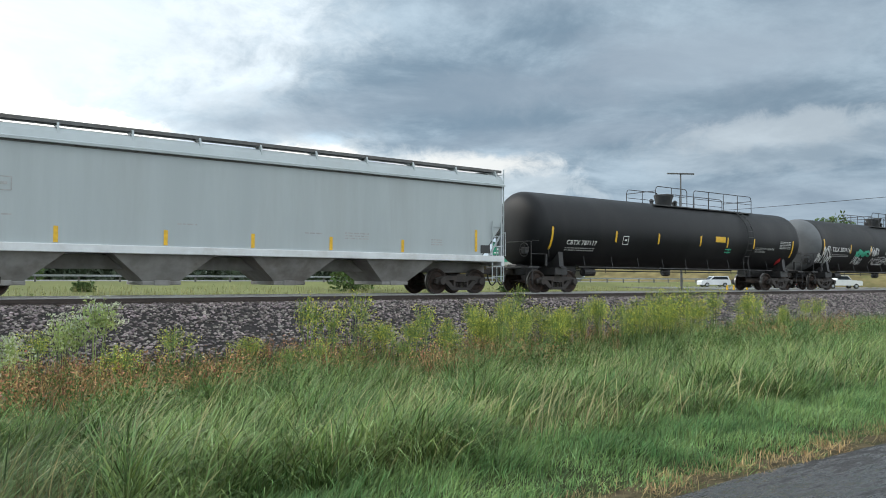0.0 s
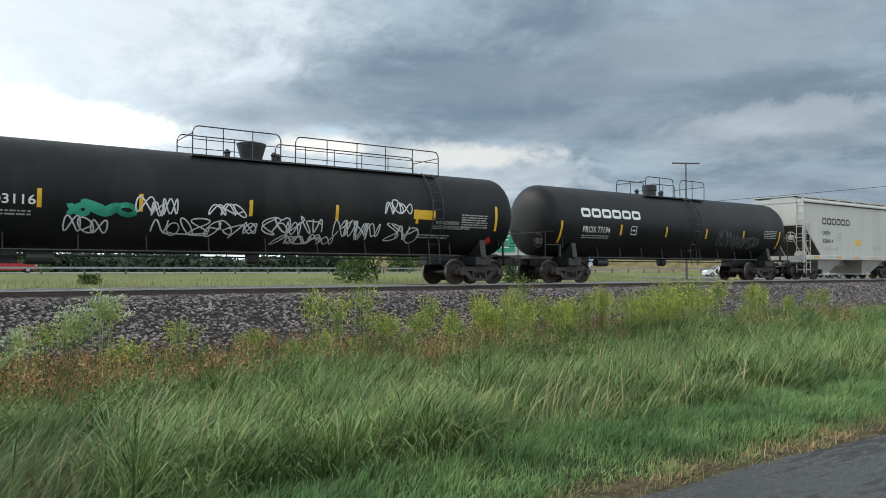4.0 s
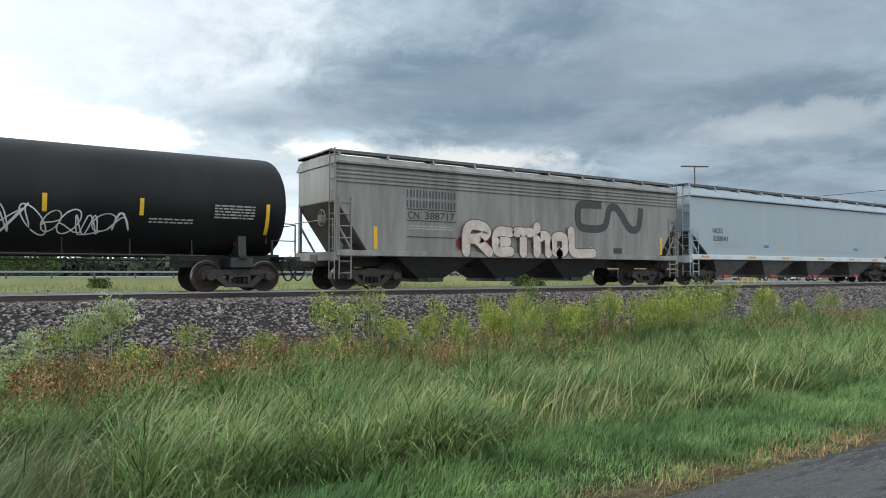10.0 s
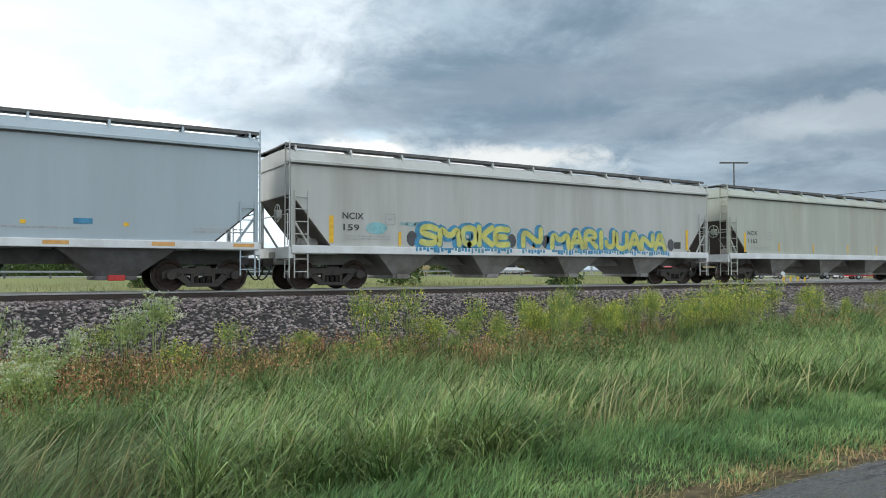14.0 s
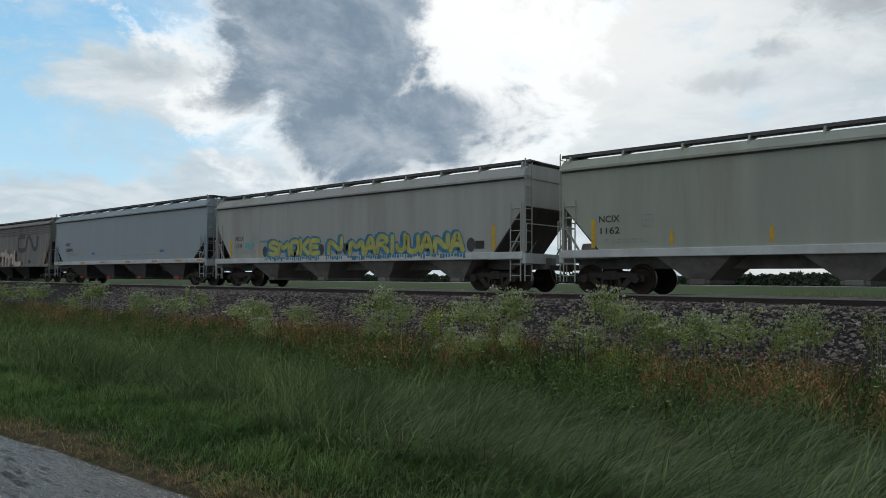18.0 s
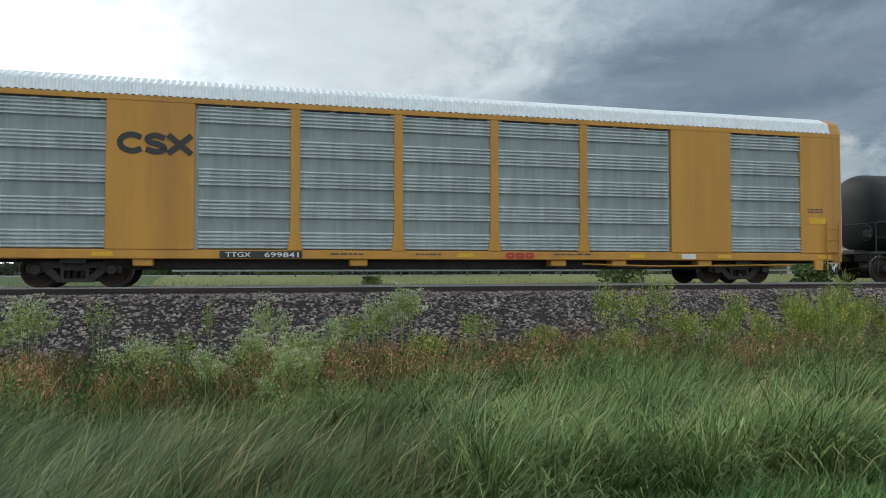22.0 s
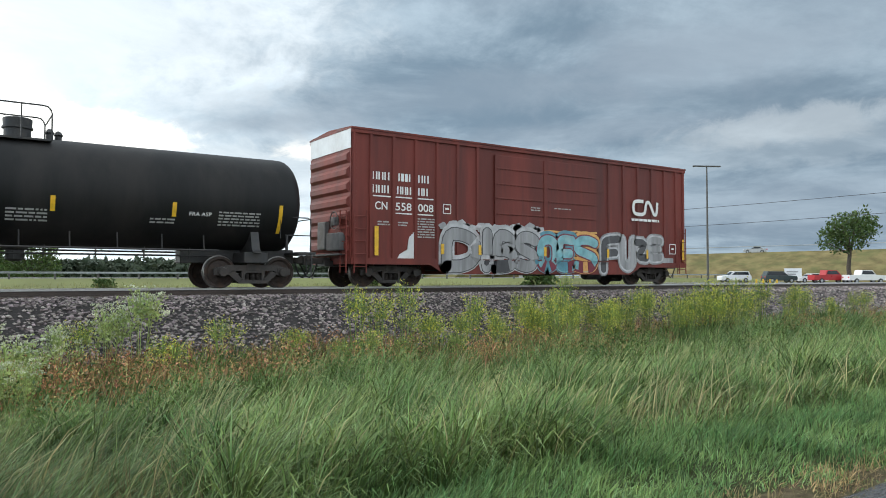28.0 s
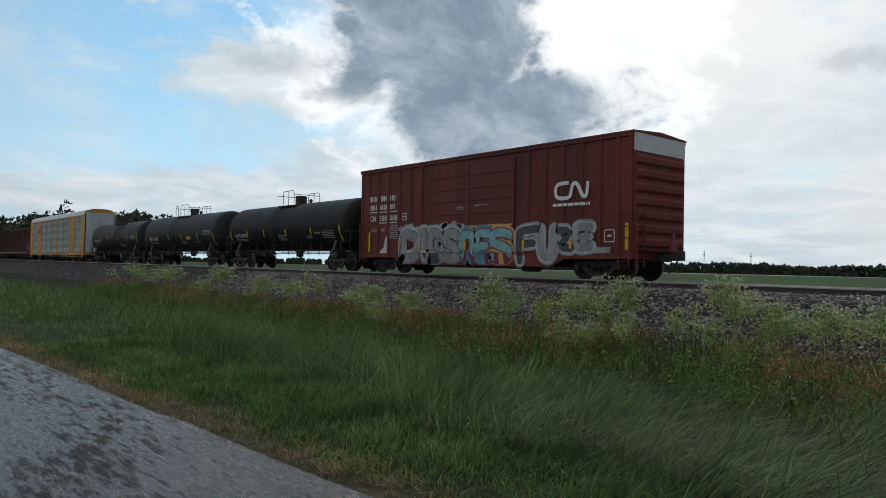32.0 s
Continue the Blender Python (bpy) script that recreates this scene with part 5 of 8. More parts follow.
def vehicle(kind, paint, label, x, y, z, turn):
    """A parked or passing motor vehicle, with glass, wheels and lamps as parts."""
    name = {"suv": "suv", "car": "car", "pickup": "pickup_truck"}[kind]
    ob = thing(name, label, "vehicle", at=pose(x, y, z, 0, 0, turn))
    low = {"suv": [(-2.35, 0.35), (2.3, 0.35), (2.35, 0.8), (2.2, 1.02), (1.05, 1.12), (-2.3, 1.12), (-2.4, 0.8)],
           "car": [(-2.3, 0.3), (2.25, 0.3), (2.3, 0.65), (2.1, 0.82), (1.0, 0.95), (-1.5, 1.0), (-2.25, 0.95)],
           "pickup": [(-2.8, 0.45), (2.7, 0.45), (2.75, 0.95), (2.6, 1.12), (1.3, 1.2), (-2.78, 1.2)]}[kind]
    cab = {"suv": [(1.0, 1.1), (0.35, 1.72), (-2.0, 1.74), (-2.28, 1.1)], "car": [(0.9, 0.93), (0.2, 1.4), (-0.9, 1.42), (-1.7, 0.98)], "pickup": [(1.2, 1.18), (0.6, 1.85), (-0.9, 1.87), (-1.1, 1.18)]}[kind]
    part("body", Shape().prism(low, -0.9, 0.9), paint, ob)
    part("cabin", Shape().prism(cab, -0.8, 0.8), paint, ob)
    cx = sum(p[0] for p in cab) / 4
    cz = sum(p[1] for p in cab) / 4
    win = [(cx + (p[0] - cx) * 0.86, cz + (p[1] - cz) * 0.72) for p in cab]
    for y0, y1 in ((-0.82, -0.79), (0.79, 0.82)):
        part("side_window", Shape().prism(win, y0, y1), CAR_GLASS, ob)
    (ax, az), (bx, bz) = cab[0], cab[1]
    part("windscreen", Shape().add([(ax * 0.98 + 0.02, -0.7, az + 0.06), (ax * 0.98 + 0.02, 0.7, az + 0.06), (bx + 0.05, 0.66, bz - 0.05), (bx + 0.05, -0.66, bz - 0.05)], [(0, 1, 2, 3)]), CAR_GLASS, ob)
    end = 1.45 if kind != "pickup" else 1.75
    if "wheel" not in VEHICLE:
        VEHICLE["wheel"] = Shape().lathe([(-0.12, 0.2), (-0.12, 0.32), (-0.09, 0.36), (0.09, 0.36), (0.12, 0.32), (0.12, 0.2)], (0, 0, 0), "y", 16).mesh("wheel", RUBBER)
        VEHICLE["rim"] = Shape().lathe([(-0.13, 0.03), (-0.13, 0.2), (0.13, 0.2), (0.13, 0.03)], (0, 0, 0), "y", 10).mesh("rim", STEEL_RAIL)
    for wx in (-end, end):
        for wy in (-0.82, 0.82):
            wheel = part("wheel", VEHICLE["wheel"], None, ob, at=pose(wx, wy, 0.36))
            part("rim", VEHICLE["rim"], None, wheel)
    front, back = max(p[0] for p in low), min(p[0] for p in low)
    for wy in (-0.65, 0.65):
        part("headlight", Shape().box(front - 0.12, front + 0.012, wy - 0.18, wy + 0.18, 0.68, 0.86, 0.02), CAR_WHITE, ob)
        part("tail_light", Shape().box(back - 0.012, back + 0.1, wy - 0.16, wy + 0.16, 0.75, 0.95, 0.02), PAINT_RED, ob)
    return ob


build_far()
build_bollards()
PASSING = []


def build_vehicles():
    def lot(kind, paint, label, az, dist, turn):
        vehicle(kind, paint, label, dist * math.sin(radians(az)), dist * math.cos(radians(az)), 0.56, turn)
    lot("suv", CAR_WHITE, "white suv parked on the lot", 56.0, 122, 150)
    lot("suv", CAR_DARK, "dark green suv parked on the lot", 59.0, 121, -35)
    lot("car", CAR_WHITE, "white hatchback parked on the lot", 61.0, 125, 150)
    lot("pickup", CAR_RED, "red pickup truck parked on the lot", 62.2, 118, -30)
    lot("pickup", CAR_WHITE, "white pickup truck parked on the lot", 64.3, 118, -30)
    for kind, paint, label, x, y, z, turn, speed, when in (
            ("car", CAR_RED, "red car driving along the highway", 11.5, 89, 1.235, 0, 9.7, 4.5), ("suv", CAR_WHITE, "white suv driving along the highway", 24.2, 98, 1.235, 0, 10.0, 9.0)):
        PASSING.append((vehicle(kind, paint, label, x, y, z, turn), x, y, z, turn, speed, 0.0, when))
    PASSING.append((vehicle("car", CAR_SILVER, "silver car crossing the overpass", 165, 32, 7.3, 112), "overpass"))


build_vehicles()

# ---- the train ----
CARS, WHEELS = [], []
WHEEL_R = 0.457


def frame_mesh():
    sh = Shape()
    top = [(-1.13, 0.38), (-1.13, 0.55), (-0.72, 0.66), (0.72, 0.66), (1.13, 0.55), (1.13, 0.38), (0.72, 0.38), (0.62, 0.50), (-0.62, 0.50), (-0.72, 0.38)]
    sh.prism(top, -0.07, 0.07)
    for s in (-1, 1):
        sh.prism([(s * 0.72, 0.40), (s * 0.56, 0.51), (s * 0.30, 0.24), (s * 0.42, 0.14)], -0.06, 0.06)
        sh.prism([(s * 0.34, 0.20), (s * 0.25, 0.20), (s * 0.25, 0.52), (s * 0.34, 0.52)], -0.06, 0.06)
        sh.lathe([(-0.19, 0.05), (-0.19, 0.12), (-0.10, 0.14), (0.0, 0.14)], (s * 0.89, 0, 0.457), "y", 14)
        sh.box(s * 0.89 - 0.17, s * 0.89 + 0.17, -0.08, 0.08, 0.40, 0.60, 0.02)
    sh.prism([(-0.44, 0.13), (0.44, 0.13), (0.34, 0.23), (-0.34, 0.23)], -0.09, 0.09)
    return sh.mesh("side_frame", TRUCK_STEEL)


def spring_mesh():
    sh = Shape()
    for x in (-0.17, 0.0, 0.17):
        prof = []
        for i in range(9):
            prof += [(0.23 + i * 0.022, 0.055), (0.241 + i * 0.022, 0.072)]
        sh.lathe(prof, (x, 0, 0), "z", 8)
    sh.box(-0.3, 0.3, -0.08, 0.08, 0.44, 0.50)
    return sh.mesh("spring", TRUCK_STEEL)


def wheelset_mesh():
    sh = Shape()
    for s in (-1, 1):
        y = s * 0.755
        prof = [(y + s * 0.09, 0.05), (y + s * 0.09, 0.11), (y + s * 0.03, 0.15), (y + s * 0.01, 0.33), (y + s * 0.07, 0.385), (y + s * 0.075, 0.445),
                (y + s * 0.06, 0.455), (y - s * 0.03, 0.459), (y - s * 0.045, 0.485), (y - s * 0.07, 0.48), (y - s * 0.07, 0.38), (y - s * 0.02, 0.33), (y - s * 0.02, 0.15), (y - s * 0.10, 0.11), (y - s * 0.10, 0.08)]
        sh.lathe(prof, (0, 0, 0), "y", 32)
        for i in range(4):
            a = i * math.pi / 2 + 0.3
            sh.box(0.24 * math.cos(a) - 0.03, 0.24 * math.cos(a) + 0.03, y + s * 0.02 - 0.02, y + s * 0.02 + 0.02, 0.24 * math.sin(a) - 0.03, 0.24 * math.sin(a) + 0.03)
    sh.lathe([(-1.0, 0.07), (1.0, 0.07)], (0, 0, 0), "y", 10)
    me = sh.mesh("wheelset", WHEEL_STEEL, True)
    me.materials.append(TREAD_STEEL)
    for p in me.polygons:
        r = math.hypot(p.center.x, p.center.z)
        if 0.445 < r < 0.47:
            p.material_index = 1
    return me


FRAME_ME, SPRING_ME, WHEELSET_ME = frame_mesh(), spring_mesh(), wheelset_mesh()
BOLSTER_ME = Shape().box(-0.22, 0.22, -1.1, 1.1, 0.48, 0.72, 0.03).box(-0.9, 0.9, -0.55, -0.47, 0.30, 0.38).box(-0.9, 0.9, 0.47, 0.55, 0.30, 0.38).mesh("truck", TRUCK_STEEL)


def add_truck(car, x):
    truck = part("truck", BOLSTER_ME, None, car, "four-wheeled cast steel truck", at=pose(x, 0, 0))
    for s in (-1, 1):
        part("side_frame", FRAME_ME, None, truck, at=pose(0, s * 1.02, 0, 0, 0, 0 if s < 0 else 180))
        part("spring", SPRING_ME, None, truck, at=pose(0, s * 1.02, 0))
        WHEELS.append(part("wheelset", WHEELSET_ME, None, truck, "rusty wheel pair with polished treads", at=pose(s * 0.89, 0, WHEEL_R)))


def coupler_mesh():
    sh = Shape().box(-0.1, 0.62, -0.09, 0.09, 0.74, 0.93, 0.02)
    sh.prism([(0.55, -0.16), (0.86, -0.18), (0.92, -0.04), (0.78, 0.02), (0.80, 0.14), (0.55, 0.16)], 0.70, 0.98, "z")
    return sh.mesh("coupler", TRUCK_STEEL)


def hose_mesh():
    pts = [(0.2 + 0.62 * i / 9, -0.28, 0.80 - 0.50 * math.sin(math.pi * (i / 9) ** 0.8)) for i in range(10)]
    return Shape().rod(pts, 0.026, 6).mesh("air_hose", RUBBER, True)


COUPLER_ME, HOSE_ME = coupler_mesh(), hose_mesh()


def add_ends(car, x0, x1):
    for x, turn in ((x0, 180), (x1, 0)):
        part("coupler", COUPLER_ME, None, car, at=pose(x, 0, 0, 0, 0, turn))
        part("air_hose", HOSE_ME, None, car, "black rubber air hose", at=pose(x, 0, 0, 0, 0, turn))


def ladder(car, x, y0, y1, z0, z1, mat, rungs=0, name="ladder", along="y"):
    """Stiles and rungs, across the car's end or along its side."""
    sh = Shape()
    n = rungs or max(3, round((z1 - z0) / 0.38))
    for k in (y0, y1):
        p = (lambda z: (x, k, z)) if along == "y" else (lambda z: (k, x, z))
        sh.rod([p(z0), p(z1)], 0.022, 5)
    for i in range(n):
        z = z0 + (z1 - z0) * (i + 0.5) / n
        sh.rod([(x, y0, z), (x, y1, z)] if along == "y" else [(y0, x, z), (y1, x, z)], 0.016, 5)
    return part(name, sh, mat, car)


def new_car(name, label, category, x0, x1):
    c = (x0 + x1) / 2
    car = thing(name, label, category, "cars of the freight train", at=pose(c - travelled(0), TRACK_Y, RAIL_Z))
    CARS.append((car, c))
    return car, c


def brake_wheel(car, x, y, z, mat):
    sh = Shape()
    pts = [(x, y + 0.27 * math.cos(i * math.pi / 8), z + 0.27 * math.sin(i * math.pi / 8)) for i in range(17)]
    sh.rod(pts, 0.018, 5)
    for i in range(4):
        a = i * math.pi / 2
        sh.rod([(x, y, z), (x, y + 0.26 * math.cos(a), z + 0.26 * math.sin(a))], 0.013, 4)
    sh.box(x - 0.05, x + 0.12, y - 0.12, y + 0.12, z - 0.16, z + 0.10, 0.02)
    return part("brake_wheel", sh, mat, car)


# a dished tank head with a tight knuckle: depth and radius as shares
HEAD_DEPTH = 0.62
HEAD = [(1 - (1 - q ** 2.7) ** (1 / 2.7), q) for q in (0.02, 0.25, 0.45, 0.6, 0.72, 0.82, 0.89, 0.94, 0.975, 0.993, 1.0)]


def tank_car(label, tip0, tip1, top, mat, marks, dome, deck, ladder_x, rail_style=0, bottom=1.08, frame_mat=None):
    car, c = new_car("tank_car", label, "tank car", tip0, tip1)
    L = lambda x: x - c
    frame_mat = frame_mat or IRON_BLACK
    r, cz = (top - bottom) / 2, (top + bottom) / 2
    a, b, hd = L(tip0), L(tip1), HEAD_DEPTH
    prof = [(a + hd * p, r * q) for p, q in HEAD]
    prof.append((a + hd + 0.06, r))
    prof += [(b - (p - a), q) for p, q in reversed(prof[:len(HEAD) + 1])]
    part("tank", Shape().lathe(prof, (0, 0, cz), "x", 56), mat, car, smooth=True)
    side = Side(-r, r, cz)
    half = (b - a) / 2
    # underframe
    for s in (-1, 1):
        e = s * half
        stub = Shape()
        stub.box(min(e, e - s * 3.4), max(e, e - s * 3.4), -0.28, 0.28, 0.72, 1.15, 0.02)
        stub.box(e - 0.28, e + 0.28, -1.35, 1.35, 0.98, 1.06, 0.01)
        part("stub_sill", stub, frame_mat, car)
    for s in (-1, 1):
        xb = s * (half - 1.55)
        sad = Shape().prism([(-1.45, 1.0), (1.45, 1.0), (1.3, 1.10), (r * 0.80, cz - r * 0.62), (r * 0.62, cz - r * 0.77), (0, bottom + 0.02), (-r * 0.62, cz - r * 0.77), (-r * 0.80, cz - r * 0.62), (-1.3, 1.10)], xb - 0.12, xb + 0.12, "x")
        sad.box(xb - 0.35, xb + 0.35, -1.3, 1.3, 0.72, 1.02, 0.02)
        part("saddle", sad, frame_mat, car)
        add_truck(car, xb)
        # end platform rail
        xe = s * (half + 0.12)
        rail = Shape()
        for y in (-1.32, 1.32):
            rail.rod([(xe, y, 1.0), (xe, y, 2.02), (xe - s * 0.08, y, 2.08), (xe - s * 0.95, y, 2.08), (xe - s * 0.95, y, 1.45)], 0.02, 5)
            rail.rod([(xe, y, 1.55), (xe - s * 0.8, y, 1.55)], 0.016, 5)
        rail.rod([(xe, -1.32, 2.05), (xe, 1.32, 2.05)], 0.018, 5)
        part("end_railing", rail, frame_mat, car)
        ladder(car, xe, -1.38, -1.02, 0.35, 1.0, frame_mat, 2, "step")
        part("ground_bracket", Shape().box(xb + s * 0.9 - 0.03, xb + s * 0.9 + 0.03, -1.40, -1.30, 1.06, 1.55, 0.01), frame_mat, car)
    brake_wheel(car, -half - 0.16, -0.95, 1.72, frame_mat)
    # side rail and piping below the shell
    pipe = Shape()
    for y in (-1.22, 1.22):
        pipe.rod([(-half + 2.6, y, 1.06), (half - 2.6, y, 1.06)], 0.03, 6)
        for i in range(9):
            x = -half + 3.0 + (2 * half - 6.0) * i / 8
            pipe.rod([(x, y, 1.06), (x, y * 0.92, bottom + r * 0.28)], 0.018, 4)
    part("grab_rail", pipe, frame_mat, car)
    gear = Shape().rod([(-half + 2.5, -0.45, 0.92), (half - 2.5, -0.45, 0.92)], 0.028, 6)
    for i in range(8):
        x = -half + 3.2 + (2 * half - 6.4) * i / 7
        gear.rod([(x, -0.45, 0.84), (x, -0.45, 1.16)], 0.022, 4)
    gear.lathe([(-0.35, 0.02), (-0.33, 0.17), (0.33, 0.17), (0.35, 0.02)], (-half + 3.9, -0.5, 0.86), "x", 12)
    part("brake_piping", gear, frame_mat, car)
    part("bottom_outlet", Shape().lathe([(0.72, 0.12), (0.78, 0.22), (1.0, 0.22), (1.12, 0.4)], (0, 0, 0), "z", 14), frame_mat, car)
    # dome and deck
    dx = L(dome)
    bowl = [(top - 0.1, 0.33), (top + 0.08, 0.36), (top + 0.42, 0.46), (top + 0.47, 0.47), (top + 0.50, 0.42), (top + 0.51, 0.03)]
    part("manway", Shape().lathe(bowl if b - a > 18 else [(top - 0.1, 0.31), (top + 0.20, 0.31), (top + 0.205, 0.36), (top + 0.25, 0.36), (top + 0.255, 0.33), (top + 0.46, 0.34), (top + 0.48, 0.30), (top + 0.49, 0.03)], (dx, 0, 0), "z", 20), frame_mat, car, "round black manway housing", smooth=True)
    for i, off in enumerate((-0.75, 0.72, 0.95)):
        valve = Shape().lathe([(top - 0.05, 0.09), (top + 0.12, 0.09), (top + 0.16, 0.12), (top + 0.24, 0.07), (top + 0.27, 0.02)], (dx + off, 0.12 * (-1) ** i, 0), "z", 10)
        part("valve", valve, frame_mat, car)
    d0, d1 = L(deck[0]), L(deck[1])
    part("deck", Shape().box(d0, d1, -0.85, -0.42, top - 0.17, top - 0.12).box(d0, d1, 0.42, 0.85, top - 0.17, top - 0.12), frame_mat, car)
    rail = Shape()
    mid = dx + (0.9 if dx < (d0 + d1) / 2 else -0.9)
    for y in (-0.86, 0.86):
        for s0, s1 in ((d0, mid - 0.25), (mid + 0.25, d1)):
            if s1 - s0 < 0.4:
                continue
            rail.rod([(s0, y, top - 0.15), (s0, y, top + 0.54), (s0 + 0.04, y, top + 0.64), (s0 + 0.10, y, top + 0.70), (s0 + 0.2, y, top + 0.72), (s1 - 0.2, y, top + 0.72), (s1 - 0.10, y, top + 0.70), (s1 - 0.04, y, top + 0.64), (s1, y, top + 0.54), (s1, y, top - 0.15)], 0.02, 6)
            if s1 - s0 > 2.0:
                rail.rod([(s0, y, top + 0.32), (s1, y, top + 0.32)], 0.014, 5)
            n = int((s1 - s0) / 1.3)
            for i in range(1, n + 1):
                x = s0 + (s1 - s0) * i / (n + 1)
                rail.rod([(x, y, top - 0.15), (x, y, top + 0.72)], 0.017, 5)
    for x in (d0, d1):
        rail.rod([(x, -0.86, top + 0.5), (x, 0.86, top + 0.5)], 0.018, 5)
    part("deck_railing", rail, frame_mat, car)
    lad = Shape()
    lx = L(ladder_x)
    for s in (-0.22, 0.22):
        lad.rod([(lx + s, -0.86, top - 0.1)] + [side.at(lx + s, cz + r * q, 0.12) for q in (0.75, 0.5, 0.25, 0.0, -0.3, -0.6)] + [(lx + s, -1.42, 0.75)], 0.022, 5)
    for i in range(9):
        q = 0.8 - i * 0.19
        p0, p1 = side.at(lx - 0.22, cz + r * max(q, -0.7), 0.12), side.at(lx + 0.22, cz + r * max(q, -0.7), 0.12)
        lad.rod([p0, p1], 0.015, 5)
    part("side_ladder", lad, frame_mat, car)
    for x, z0, z1 in marks:
        part("marker", side.patch(Shape(), L(x) - 0.055, L(x) + 0.055, z0, z1, 0.007), MARK_YELLOW, car, "yellow reflective strip")
    add_ends(car, a + 0.15, b - 0.15)
    return car, side, L


def hopper_car(label, x0, x1, mat, bays, eave=4.1, top=4.55, slope_top=2.9, slope_run=1.25, sill=(1.2, 1.42), truck_in=1.5, bay_half=1.8, gate_mat=None, sill_mat=None, bay_mat=None, ribs=(), bay_z=0.34, bay_foot=0.48, walk_step=1.95, walk_mat=None, end_run=0.62):
    car, c = new_car("covered_hopper_car", label, "hopper car", x0, x1)
    L = lambda x: x - c
    a, b = L(x0), L(x1)
    sill_mat, bay_mat = sill_mat or SILL_WHITE, bay_mat or UNDER_GREY
    w = 1.55
    body = Shape().prism([(a, slope_top), (a + slope_run, sill[1] - 0.02), (b - slope_run, sill[1] - 0.02), (b, slope_top), (b, eave), (a, eave)], -w + 0.03, w - 0.03)
    part("body", body, mat, car)
    for z in ribs:
        part("side_rib", Shape().box(a, b, -w - 0.015, -w + 0.04, z - 0.03, z + 0.03, 0.01), mat, car)
    rise = top - eave - 0.13
    half = [(w + 0.09, eave - 0.09), (w + 0.09, eave - 0.02), (w + 0.0, eave + 0.02), (w - 0.10, eave + rise * 0.50), (w - 0.22, eave + rise * 0.80), (w - 0.5, eave + rise * 0.95), (0.4, eave + rise)]
    roof = Shape().prism([(-p, q) for p, q in half] + [(p, q) for p, q in reversed(half)], a - 0.04, b + 0.04, "x")
    part("roof", roof, mat, car)
    # dark strips stand in for the shadow line that the eave casts
    for s in (-1, 1):
        part("eave_shadow_strip", Shape().box(a + 0.02, b - 0.02, min(s * (w - 0.035), s * (w - 0.005)), max(s * (w - 0.035), s * (w - 0.005)), eave - 0.14, eave - 0.092), UNDER_GREY, car, "dark strip painting the shadow line under the eave")
    trough = Shape().box(a + 0.7, b - 0.7, -0.32, 0.32, eave + rise - 0.02, eave + rise + 0.05, 0.02)
    n = int((b - a) / 2.2)
    for i in range(n):
        x = a + 0.9 + (b - a - 1.8) * (i + 0.5) / n
        trough.box(x - 0.06, x + 0.06, -0.38, 0.38, eave + rise + 0.03, eave + rise + 0.11)
    part("hatch_cover", trough, mat, car)
    walk_mat = walk_mat or UNDER_GREY
    board = Shape()
    for s in (-1, 1):
        board.box(a - 0.12, b + 0.12, s * 1.02 - 0.28, s * 1.02 + 0.28, top - 0.05, top, 0.01)
        board.box(a - 0.12, b + 0.12, s * 1.30 - 0.015, s * 1.30 + 0.015, top - 0.09, top + 0.01)
    for s in (a - 0.10, b - 0.34):
        board.box(s, s + 0.44, -1.3, 1.3, top - 0.05, top, 0.01)
    part("roof_walk", board, walk_mat, car, "dark steel grating walkway")
    n = round((b - a) / walk_step)
    stand = Shape().prism([(-w + 0.08, eave + rise * 0.42), (-1.33, top - 0.05), (-0.72, top - 0.05), (-1.1, eave + rise * 0.9)], -0.03, 0.03, "x").mesh("walk_bracket", mat)
    for i in range(n + 1):
        x = a + 0.2 + (b - a - 0.4) * i / n
        for turn in (0, 180):
            part("walk_bracket", stand, None, car, at=pose(x, 0, 0, 0, 0, turn))
    for s in (-1, 1):
        part("side_sill", Shape().box(a, b, s * w - 0.06, s * w + 0.06, sill[0], sill[1], 0.015), sill_mat, car)
    part("center_sill", Shape().box(a - 0.1, b + 0.1, -0.3, 0.3, 0.78, 1.18, 0.02), bay_mat, car)
    for s in (-1, 1):
        e = a if s < 0 else b
        plat = Shape().box(min(e, e - s * 1.5), max(e, e - s * 1.5), -w, w, sill[0] - 0.02, sill[0] + 0.06, 0.01)
        plat.box(e - 0.08, e + 0.08, -w, w, sill[0] - 0.15, sill[1] - 0.05)
        part("end_platform", plat, sill_mat, car)
        for y in (-w + 0.08, w - 0.08):
            post = Shape().box(e - 0.05 - s * 0.05, e + 0.05 - s * 0.05, y - 0.06, y + 0.06, sill[0], slope_top + 0.05)
            post.rod([(e - s * 0.6, y, sill[1]), (e - s * 0.05, y, 2.2)], 0.04, 5)
            part("corner_post", post, mat, car)
            part("slope_brace", Shape().rod([(e - s * (slope_run + 0.1), y * 0.34, sill[0] + 0.02), (e - s * 0.35, y * 0.34, slope_top - 0.35)], 0.05, 5), mat, car)
        # added dark sheet over the slope's underside, painting the shade there
        part("slope_shade_sheet", Shape().prism([(e - s * 0.02, slope_top - 0.012), (e - s * slope_run, sill[1] - 0.03), (e - s * (slope_run - 0.03), sill[1] - 0.06), (e + s * 0.012, slope_top - 0.04)], -w + 0.05, w - 0.05), SLOPE_BROWN, car, "underside of the end slope, its shade put into dark brown colour")
        ladder(car, e + s * 0.05, -w + 0.02, -w + 0.42, sill[0] - 0.75, top + 0.02, mat)
        ladder(car, -w - 0.02, e - s * 0.10, e - s * 0.52, sill[0] - 0.75, slope_top + 0.1, mat, along="x", name="side_ladder")
